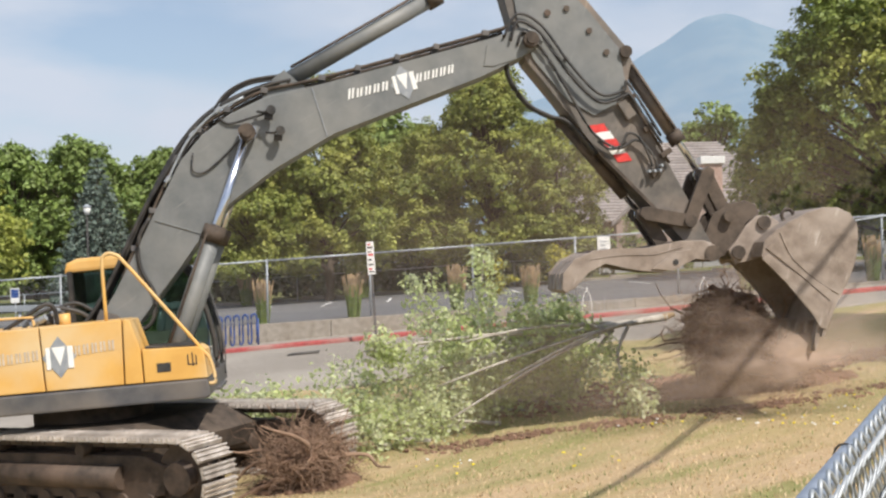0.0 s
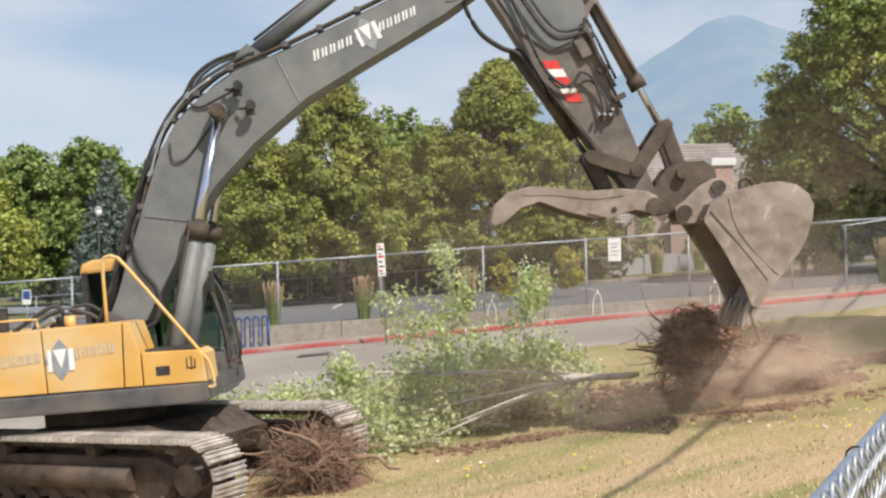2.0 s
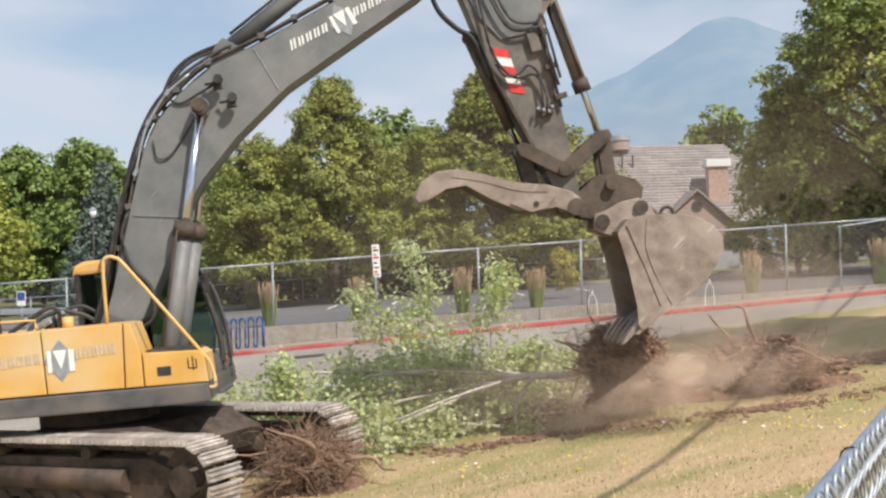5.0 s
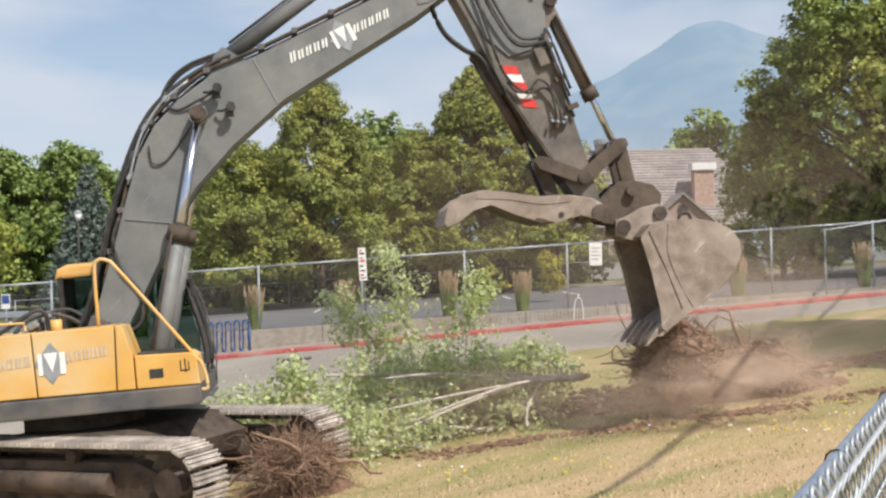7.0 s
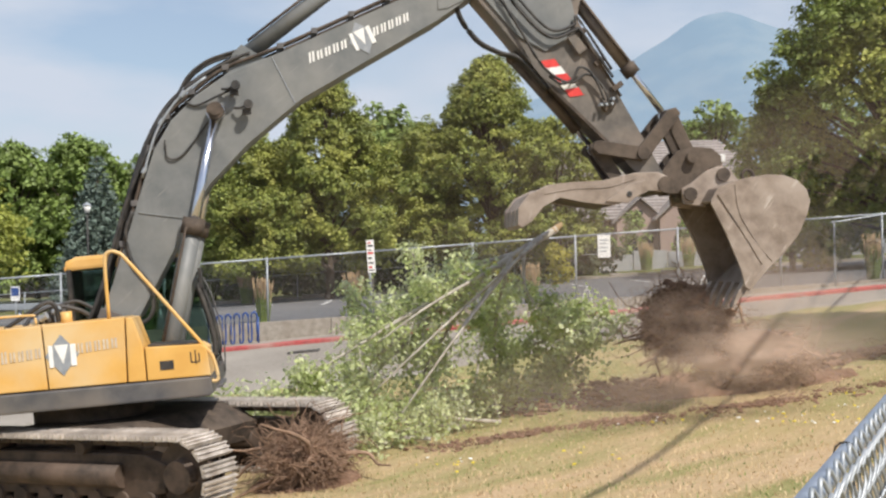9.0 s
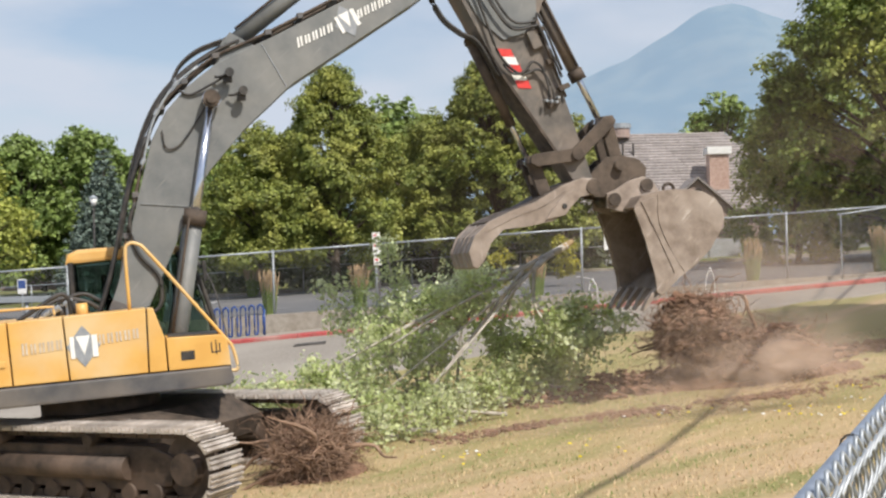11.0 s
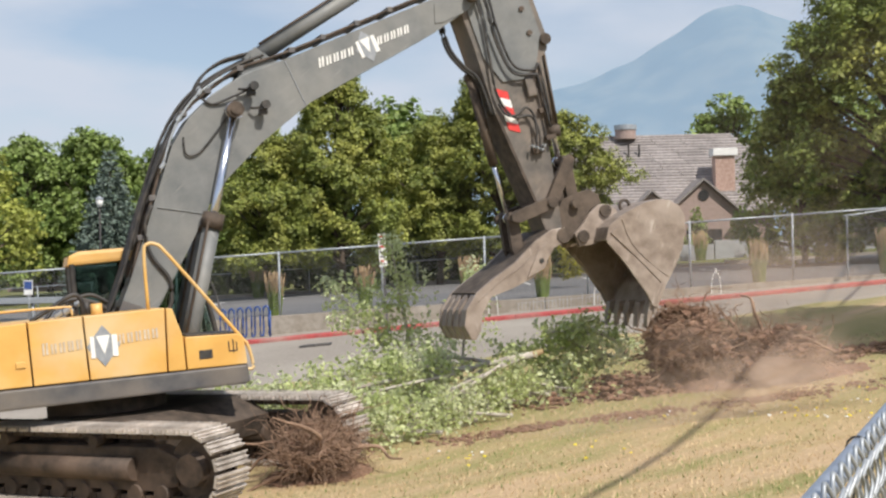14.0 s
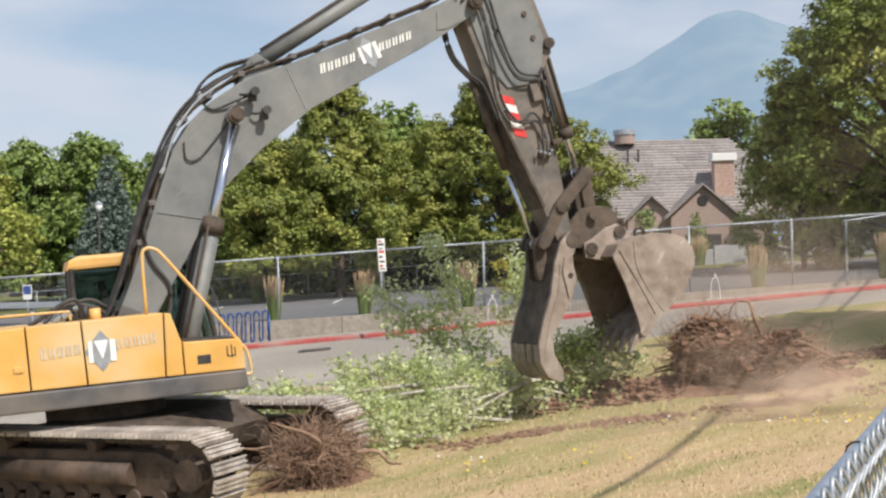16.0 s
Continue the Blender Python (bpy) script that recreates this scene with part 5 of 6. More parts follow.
    v, f = leaf_cloud(lobes, 240, 0.17, 9, 0.3, 0.5)
    raw("crown", v, f, M_NEEDLE, t)


make_trees()


# ---- shrubs and grasses ----
def grass_clump(name, label, x, y, z, h, r, seed, plume=True):
    t = thing(name, label, "ornamental grass", Matrix.Translation((x, y, z)), "grasses along the fence")
    rs = random.Random(seed)
    for nm, mat, n, z0, z1 in (("blade_tuft", M_GRASSES, 240, 0.0, 0.75), ("plume_tuft", M_TAN, 240 if plume else 0, 0.55, 1.0)):
        V, F = [], []
        for i in range(n):
            a, q = rs.random() * 6.283, rs.random()
            bx, by = 0.5 * r * q * math.cos(a), 0.5 * r * q * math.sin(a)
            tx, ty = r * q * math.cos(a + 0.3), r * q * math.sin(a + 0.3)
            za, zb = h * z0 * (0.8 + 0.3 * rs.random()), h * z1 * (0.62 + 0.48 * rs.random() ** 1.6)
            if zb < za + 0.05:
                zb = za + 0.1
            fa, fb = za / h, zb / h
            w = 0.022
            k = len(V)
            V += [(bx + (tx - bx) * fa - w, by, za), (bx + (tx - bx) * fa + w, by, za), (bx + (tx - bx) * fb + w * 0.4, by + (ty - by) * fb, zb), (bx + (tx - bx) * fb - w * 0.4, by + (ty - by) * fb, zb)]
            F.append((k, k + 1, k + 2, k + 3))
        if V:
            raw(nm, V, F, mat, t)["kind"] = "stuff"
    return t


def make_shrubs():
    for i, (x, h) in enumerate(((-5.15, 1.25), (-2.4, 1.25), (0.75, 1.3), (3.0, 1.15), (9.6, 1.2), (13.5, 1.3), (-8.6, 1.1))):
        grass_clump("ornamental_grass", "upright green grass clump with tan plumes", x, 37.1, lot_z(x, 37), h, 0.34, 100 + i)
    for i, (x, y, h) in enumerate(((-9.0, 59, 1.6), (-3.4, 59.5, 1.5), (12.0, 68, 1.6), (14.6, 69, 1.7), (17.6, 69, 1.5), (19.8, 68.6, 1.6), (22.3, 68.6, 1.6))):
        grass_clump("ornamental_grass", "distant green grass clump with pale plumes", x, y, lot_z(x, y), h, 0.5, 130 + i)
    t = thing("yellow_shrub", "rounded shrub with yellow-green leaves", "shrub", Matrix.Translation((4.5, 44, lot_z(4.5, 44))))
    v, f = tuft_cloud(crown_lobes(5, 0.5, 1.75, 0.52, 0.5, 20, 0.2, 0.34), 620, 0.12, 5)
    raw("foliage", v, f, M_LEAF_GOLD, t)
    t = thing("yellow_shrub", "smaller shrub with golden leaves beside a trunk", "shrub", Matrix.Translation((2.4, 45, lot_z(2.4, 45))))
    v, f = tuft_cloud(crown_lobes(6, 0.3, 1.4, 0.45, 0.4, 12, 0.2, 0.34), 620, 0.12, 6)
    raw("foliage", v, f, M_LEAF_GOLD, t)
    for i, (x, y, h, r) in enumerate(((13.1, 79, 3.6, 0.9), (16.4, 78.5, 3.4, 1.0), (19.3, 78.5, 3.2, 0.9), (11.3, 78, 2.6, 1.1))):
        t = thing("conifer_shrub", "upright dark green shrub before the house", "shrub", Matrix.Translation((x, y, 2.2)))
        v, f = leaf_cloud(crown_lobes(15 + i, 0.2, h, r, r, 26, 0.3, 0.55, "cone" if i % 2 else "oval"), 180, 0.25, 15 + i)
        raw("foliage", v, f, M_LEAF_DARK, t)


make_shrubs()


def make_hedge():
    rnd = random.Random(3)
    for i in range(15):
        x = -15.5 + 1.75 * i
        t = thing("hedge_shrub", "rounded green shrub with leaves coloured darker for the tree shade", "shrub", Matrix.Translation((x + rnd.gauss(0, 0.3), 65.6 + rnd.gauss(0, 0.5), lot_z(x, 66) + 0.1)), "shrubs under the trees")
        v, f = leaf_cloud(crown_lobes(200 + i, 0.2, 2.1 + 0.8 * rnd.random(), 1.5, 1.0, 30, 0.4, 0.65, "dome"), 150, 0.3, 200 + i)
        raw("foliage", v, f, M_LEAF_HEDGE_SHADE, t)


make_hedge()


# ---- house ----
def make_house():
    h = thing("house", "house with broad shingle roof, stucco gables and brick chimney", "house", Matrix.Translation((0, 0, 0)))
    y0, y1, z0, z1 = 82.0, 88.0, 5.6, 11.25
    n = 26
    for i in range(n):
        a, b = i / n, (i + 1.12) / n
        za, zb = z0 + (z1 - z0) * a, z0 + (z1 - z0) * min(b, 1.0)
        ya, yb = y0 + (y1 - y0) * a, y0 + (y1 - y0) * min(b, 1.0)
        xr = 20.9 + 1.2 * (z1 - za)
        m = int((xr - 7) / 1.9)
        for k in range(m):
            xa, xb = 7 + (xr - 7) * k / m, 7 + (xr - 7) * (k + 1) / m - 0.03
            bm = bmesh.new()
            v = [bm.verts.new(p) for p in ((xa, ya - 0.05, za), (xb, ya - 0.05, za), (xb, yb, zb - 0.04), (xa, yb, zb - 0.04), (xa, ya - 0.05, za + 0.09), (xb, ya - 0.05, za + 0.09), (xb, yb, zb + 0.01), (xa, yb, zb + 0.01))]
            for f in ((0, 1, 5, 4), (4, 5, 6, 7), (1, 2, 6, 5), (3, 0, 4, 7), (0, 3, 2, 1), (2, 3, 7, 6)):
                bm.faces.new([v[q] for q in f])
            part("shingle", bm, M_SHINGLE, h)
    part("rear_roof", prism([(88.0, 11.2), (94, 5.6), (88.0, 5.6)], 7, 21), M_SHINGLE, h).matrix_local = Matrix(((0, 1, 0, 0), (1, 0, 0, 0), (0, 0, 1, 0), (0, 0, 0, 1)))
    part("ridge_cap", rod((7, 88, 11.28), (20.95, 88, 11.28), 0.12, 8), M_SHINGLE, h)
    part("wall", box(8, 22.5, 82.6, 83.0, 2.0, 5.75), M_STUCCO, h, "pinkish stucco wall in shade")
    for cx, hw, apex, eave, yy in ((14.05, 1.75, 7.0, 5.55, 81.6), (17.35, 2.35, 7.65, 5.7, 80.8)):
        g = part("gable", prism([(cx - hw * 0.9, 2.0), (cx - hw * 0.9, eave), (cx, apex - 0.12), (cx + hw * 0.9, eave), (cx + hw * 0.9, 2.0)], yy, 84.5), M_STUCCO, h, "pinkish stucco gable")
        for s in (-1, 1):
            e = (cx + s * hw * 1.08, eave - 0.28)
            bm = prism([(cx, apex), (cx, apex + 0.16), (e[0], e[1] + 0.16), e] if s > 0 else [(cx, apex), e, (e[0], e[1] + 0.16), (cx, apex + 0.16)], yy - 0.35, 86.0)
            part("gable_roof", bm, M_SHINGLE, g)
        bm = rod((cx, yy - 0.06, apex - 1.0), (cx, yy - 0.02, apex - 1.0), 0.36 if hw > 2 else 0.2, 18)
        part("round_vent", bm, M_GLASS_DARK, g, "dark round gable vent")
        part("window", box(cx - hw * 0.5, cx + hw * 0.5, yy - 0.06, yy - 0.01, 2.9, 4.4), M_GLASS_DARK, g, "dark window")
    ch = part("chimney", box(18.78, 20.1, 83.4, 84.4, 6.2, 9.45), M_BRICK, h, "red-brown brick chimney")
    for k in range(16):
        for j in range(3):
            x = 18.78 + 0.44 * j + (0.2 if k % 2 else 0)
            part("brick", box(x, min(x + 0.4, 20.1), 83.37, 83.41, 6.25 + 0.2 * k, 6.41 + 0.2 * k), M_BRICK, ch)
    part("chimney_cap", box(18.6, 20.28, 83.2, 84.6, 9.45, 9.95, 0.04), M_WHITE, ch, "pale metal chimney cap")
    part("roof_vent", rod((13.3, 87.6, 11.1), (13.3, 87.6, 11.75), 0.75, 20), M_STUCCO, h)
    part("vent_cap", rod((13.3, 87.6, 11.75), (13.3, 87.6, 12.1), 0.82, 20), M_GALV, h, "bright metal vent cap")
    for x in (13.3, 14.05):
        part("vent_pipe", rod((x, 86.3, 9.5), (x, 86.3, 10.6), 0.07, 8), M_BLACK, h)
    part("satellite_bracket", box(22.6, 23.2, 84, 84.1, 10.7, 11.2), M_WHITE, h)
    # long grey wall before it
    w = thing("boundary_wall", "long grey panelled concrete wall beside the car park", "wall", kind="structure")
    for k in range(9):
        x = 9.6 + 2.0 * k
        z = 2.0 + 0.036 * (x - 9.6)
        part("wall_panel", box(x + 0.03, x + 1.97, 70, 70.25, z - 0.3, z + 1.22 + 0.15 * (k % 2), 0.03), M_WALLGREY, w)
    t = thing("small_house", "distant low building with pale walls behind the trees", "house")
    part("wall", box(-33, -23.5, 92, 93, 1, 3.6), M_STUCCO, t)
    part("roof", prism([(-33.5, 3.6), (-28, 5.0), (-23, 3.6)], 91, 96), M_SHINGLE, t)


M_WALLGREY = material("grey_wall_panels", (0.27, 0.28, 0.29), (0.35, 0.36, 0.37), 3.0, 0.9, 0.0, 0.15, per_object=0.12)
make_house()


# ---- street things ----
def make_street():
    # sign on a leaning post
    s = thing("parking_sign", "white rule sign on a leaning dark steel post", "sign", Matrix.Translation((-1.56, 33.4, ground_z(-1.56, 33.4))) @ Matrix.Rotation(radians(-2.6), 4, "Y"))
    part("post", box(-0.03, 0.03, -0.03, 0.03, -0.2, 2.78, 0.008), M_SKIRT, s)
    part("sign_plate", box(-0.105, 0.105, -0.05, -0.035, 1.9, 2.8, 0.006), M_WHITE, s, "white plate with dark and red bars")
    for k, (z, hh, mat) in enumerate(((2.72, 0.04, M_RED), (2.64, 0.05, M_BLACK), (2.52, 0.03, M_BLACK), (2.44, 0.06, M_RED), (2.3, 0.05, M_BLACK), (2.17, 0.04, M_BLACK), (2.05, 0.05, M_RED), (1.97, 0.03, M_BLACK))):
        part("text_bar", box(-0.07, 0.02 + 0.05 * (k % 2), -0.055, -0.05, z - hh / 2, z + hh / 2), mat, s)
    # wavy bicycle rack
    r = thing("bicycle_rack", "blue enamelled wave-shaped bicycle rack on the pavement", "bike rack")
    x0, y, n, w = -6.5, 35.25, 6, 0.125
    pts = []
    for k in range(n):
        x = x0 + k * 2 * w
        zb = kerb_z(x) + 0.15
        pts += [(x, y, zb + 0.12), (x, y, zb + 0.78), (x + 0.03, y, zb + 0.86), (x + w / 2 + 0.02, y, zb + 0.9), (x + w, y, zb + 0.86), (x + w + 0.03, y, zb + 0.78), (x + w + 0.03, y, zb + 0.14), (x + w * 1.5, y, zb + 0.06)]
    part("wave_pipe", tube(curve(pts, 3), 0.028, 8), M_BLUE, r)
    part("end_post", rod((x0, y, kerb_z(x0) + 0.1), (x0, y, kerb_z(x0) + 0.4), 0.03, 8), M_BLUE, r)
    x1 = x0 + n * 2 * w - 0.06
    part("end_post", rod((x1, y, kerb_z(x1) + 0.1), (x1, y, kerb_z(x1) + 0.9), 0.03, 8), M_BLUE, r)
    part("floor_plate", box(x0 - 0.1, x0 + 0.2, y - 0.08, y + 0.08, kerb_z(x0) + 0.14, kerb_z(x0) + 0.17), M_BLUE, r)
    # lamp post
    l = thing("lamp_post", "slim dark lamp post with a white lantern", "lamp post", Matrix.Translation((-17.45, 62, 1.0)))
    part("pole", rod((0, 0, -0.1), (0, 0, 4.95), 0.06, 10, None, 0.045), M_BLACK, l)
    part("lantern", rod((0, 0, 4.95), (0, 0, 5.35), 0.12, 12, None, 0.2), M_WHITE, l, "white glass lantern")
    part("lantern_cap", rod((0, 0, 5.35), (0, 0, 5.5), 0.24, 12, None, 0.05), M_GALV, l)
    # bollard, drain
    for x in (1.4, 4.45, 7.84):
        b = thing("bike_hoop", "slim white wire bicycle hoop behind the kerb", "bike hoop", Matrix.Translation((x, 35.1, kerb_z(x) + 0.15)), "white hoops behind the kerb")
        part("hoop", tube(curve([(-0.13, 0, 0.0), (-0.11, 0, 0.42), (-0.03, 0, 0.62), (0.05, 0, 0.62), (0.12, 0, 0.42), (0.14, 0, 0.0)], 4), 0.012, 6), M_WHITE, b)
        part("stem", rod((0.01, 0, 0.6), (0.01, 0, 0.74), 0.02, 8), M_WHITE, b)
    w = thing("wire_edging", "low pale wire edging along the pavement", "edging fence")
    for k in range(34):
        x = 2.15 + 0.11 * k
        part("picket", rod((x, 35.5, kerb_z(x) + 0.1), (x + 0.01, 35.5, kerb_z(x) + 0.42 + 0.06 * ((k * 7) % 3)), 0.0055, 5), M_RAIL, w)
    part("rail", rod((2.1, 35.51, kerb_z(2.1) + 0.4), (5.85, 35.51, kerb_z(5.85) + 0.4), 0.005, 5), M_RAIL, w)
    g = thing("blue_sign", "small blue and white sign on a thin post", "sign", Matrix.Translation((-15.7, 46.0, lot_z(-15.7, 46))))
    part("post", rod((0, 0, -0.1), (0, 0, 1.4), 0.025, 8), M_GALV, g)
    part("sign_plate", box(-0.17, 0.17, -0.045, -0.03, 1.05, 1.6, 0.004), M_WHITE, g)
    part("sign_panel", box(-0.14, 0.14, -0.052, -0.045, 1.25, 1.56), M_BLUE, g, "blue sign panel")
    d = thing("drain_cover", "dark iron drain cover in the asphalt", "drain cover", Matrix.Translation((-3.45, 32.4, ground_z(-3.45, 32.4) + 0.035)) @ Matrix.Rotation(-math.atan(SLOPE), 4, "Y"))
    part("frame", box(-0.42, 0.42, -0.3, 0.3, -0.02, 0.015, 0.006), M_BLACK, d)
    for k in range(7):
        part("slat", box(-0.36 + 0.11 * k, -0.3 + 0.11 * k, -0.25, 0.25, 0.015, 0.03), M_SKIRT, d)
    # guard rail and box at the far side
    g = thing("guard_rail", "pale metal guard rail along the car park", "guard rail")
    part("beam", box(-30, -9.6, 47.0, 47.08, 1.62, 1.86, 0.02), M_GALV, g)
    for k in range(8):
        part("post", box(-29.5 + 2.7 * k, -29.38 + 2.7 * k, 47.1, 47.22, 0.6, 1.8), M_GALV, g)
    # panel with bars, added in place of a white house front beyond the fence
    p = thing("white_placard", "small white panel standing in for a white house front beyond", "placard", Matrix.Translation((5.15, 36.3, 3.48)))
    part("plate", box(-0.19, 0.19, -0.02, 0.0, -0.34, 0.34, 0.01), M_WHITE, p)
    for k, z in enumerate((0.18, 0.08, -0.04, -0.15)):
        part("text_bar", box(-0.13, 0.12 - 0.05 * (k % 2), -0.026, -0.02, z - 0.02, z + 0.02), M_GALV, p)
    # a second fence beyond the car park
    f = thing("far_fence", "low chain-link fence beyond the car park", "fence", kind="structure")
    for k in range(22):
        x = -31 + 2.7 * k
        if x < 9:
            part("post", rod((x, 60.5, lot_z(x, 60) - 0.1), (x, 60.5, lot_z(x, 60) + 1.3), 0.03, 6), M_GALV, f)
    part("rail", rod((-31, 60.5, lot_z(-31, 60) + 1.25), (8.5, 60.5, lot_z(8.5, 60) + 1.25), 0.025, 6), M_GALV, f)
    k = thing("car_park_kerb", "pale concrete kerb beyond the car park", "kerb", kind="structure")
    for i in range(22):
        x0 = -30 + 2.6 * i
        part("kerb_stone", box(x0, x0 + 2.58, 61.4, 61.7, lot_z(x0 + 1.3, 61) - 0.1, lot_z(x0 + 1.3, 61) + 0.16, 0.02), M_CONC, k)
    for i in range(9):
        x = -10 + 2.7 * i
        ln = thing("parking_line", "faded white parking bay line", "road marking", kind="structure")
        part("paint", box(x, x + 0.1, 50, 55, lot_z(x, 52) + 0.004, lot_z(x, 52) + 0.008), M_WHITE, ln).matrix_local = Matrix.Identity(4)
    c = thing("overhead_cable", "thick black overhead cable above the lawn", "cable")
    sx, sy, sz = SUN_WAY * (9.0 / SUN_WAY.z)
    part("cable", tube(curve([(-0.2 + sx, 9.0 + sy, 0.8 + sz), (1.93 + sx, 13.74 + sy, 0.6 + sz), (5.30 + sx, 20.8 + sy, 0.9 + sz), (8.6 + sx, 27.8 + sy, 1.4 + sz), (15.4 + sx, 43 + sy, 2.2 + sz)], 6), 0.042, 8), M_BLACK, c)


make_street()


# ---- near fence ----
def make_near_fence():
    f = thing("near_fence", "galvanised chain-link fence with a round top rail", "fence")
    p2, d = Vector((0.484, 1.6, 2.866)), Vector((0.463, 0.96, 0.0))
    d.normalize()
    side = Vector((d.y, -d.x, 0)).normalized()
    part("top_rail", rod(p2 - d * 1.3, p2 + d * 4.0, 0.0165, 20), M_RAIL, f, "smooth grey top rail")
    for e in (-0.3, 0.42, 1.35, 2.4):
        c = p2 + d * e
        bm = tube([c + (math.cos(k * 0.5236) * side + math.sin(k * 0.5236) * Vector((0, 0, 1))) * 0.0205 + d * 0.012 * k / 6 for k in range(12)], 0.002, 6)
        part("tie_wire", bm, M_BLACK, f, "dark tie wire round the rail")
    pitch = 0.078
    n = int(3.4 / pitch)
    up = Vector((0, 0, 1))
    for i in range(n):
        s = -1.2 + i * pitch
        for flip in (0, 1):
            pts = []
            for k in range(8):
                z = 0.014 - k * 0.052
                x = s + (pitch * 0.5 if (k + flip) % 2 else 0.0)
                pts.append(p2 + d * x + up * z + side * (0.021 + (0.012 if (k + flip) % 2 else -0.003)))
            if flip == 0:
                # knuckle bent over beside the rail
                pts = [pts[0] - up * 0.022 - d * 0.02 - side * 0.002, pts[0] - d * 0.016 + up * 0.004 - side * 0.003, pts[0] + up * 0.01 - side * 0.002] + pts[1:]
            part("wire", tube(curve(pts, 3), 0.0036, 6), M_GALV, f)
    for e in (-1.3, 3.9):
        c = p2 + d * e
        part("post", rod((c.x, c.y, ground_z(c.x, c.y) - 0.2), (c.x, c.y, c.z + 0.03), 0.02, 14), M_GALV, f)


make_near_fence()


# ---- turned soil, roots, felled tree ----
def lumps(items, seed, rough=0.35):
    """Irregular clods: (x, y, z, size) each a knobbly small solid."""
    rs = np.random.RandomState(seed)
    bm = bmesh.new()
    bmesh.ops.create_icosphere(bm, subdivisions=1, radius=1.0)
    base = np.array([v.co[:] for v in bm.verts])
    tri = np.array([[v.index for v in f.verts] for f in bm.faces])
    bm.free()
    V, F = [], []
    for i, (x, y, z, s) in enumerate(items):
        p = base * (1 + rough * (rs.rand(len(base), 1) - 0.5) * 2) * s * np.array([1 + 0.6 * rs.rand(), 1, 0.55 + 0.3 * rs.rand()])
        V.append(p + np.array([x, y, z]))
        F.append(tri + i * len(base))
    return np.concatenate(V).tolist(), np.concatenate(F).tolist()


def soil_ridge(name, label, line, width, n, size, seed, height=0.1):
    rnd = random.Random(seed)
    items = []
    for i in range(n):
        u = rnd.random() * (len(line) - 1)
        k = int(u)
        a, b = line[k], line[k + 1]
        x = a[0] + (b[0] - a[0]) * (u - k)
        y = a[1] + (b[1] - a[1]) * (u - k)
        w = width * (0.45 + 0.75 * noise.noise(Vector((x * 1.3, y, seed))) ** 2 * 4)
        if noise.noise(Vector((x * 2.1, y * 0.5, seed + 9))) < -0.12:
            continue
        q = rnd.gauss(0, 0.45)
        x += 0.2 * rnd.gauss(0, 1)
        y += q * w
        s = size * (0.35 + rnd.random() ** 2 * 1.1)
        items.append((x, y, ground_z(x, y) + height * max(0, 1 - abs(q)) * rnd.random(), s))
    v, f = lumps(items, seed)
    t = thing(name, label, "soil", kind="stuff")
    raw("clods", v, f, M_SOIL, t)["kind"] = "stuff"
    return t


def soil_heap(cx, cy, rx, ry, h, seed):
    n = 46
    V, F = [], []
    for j in range(n):
        for i in range(n):
            u, w = 2 * i / (n - 1) - 1, 2 * j / (n - 1) - 1
            x, y = cx + rx * u, cy + ry * w
            q = max(0.0, 1 - (u * u + w * w))
            z = h * q ** 0.8 * (0.55 + 0.9 * noise.noise(Vector((x * 0.9, y * 0.9, seed))) + 0.35 * noise.noise(Vector((x * 2.6, y * 2.6, seed)))) + 0.05 * noise.noise(Vector((x * 8, y * 8, seed)))
            V.append((x, y, ground_z(x, y) - 0.06 + max(z, 0.0) + (0.05 if q > 0.12 else 0)))
    for j in range(n - 1):
        for i in range(n - 1):
            k = j * n + i
            F.append((k, k + 1, k + n + 1, k + n))
    t = thing("soil_heap", "heap of freshly turned brown soil on the lawn", "soil")
    raw("mound", V, F, M_SOIL, t)
    return t


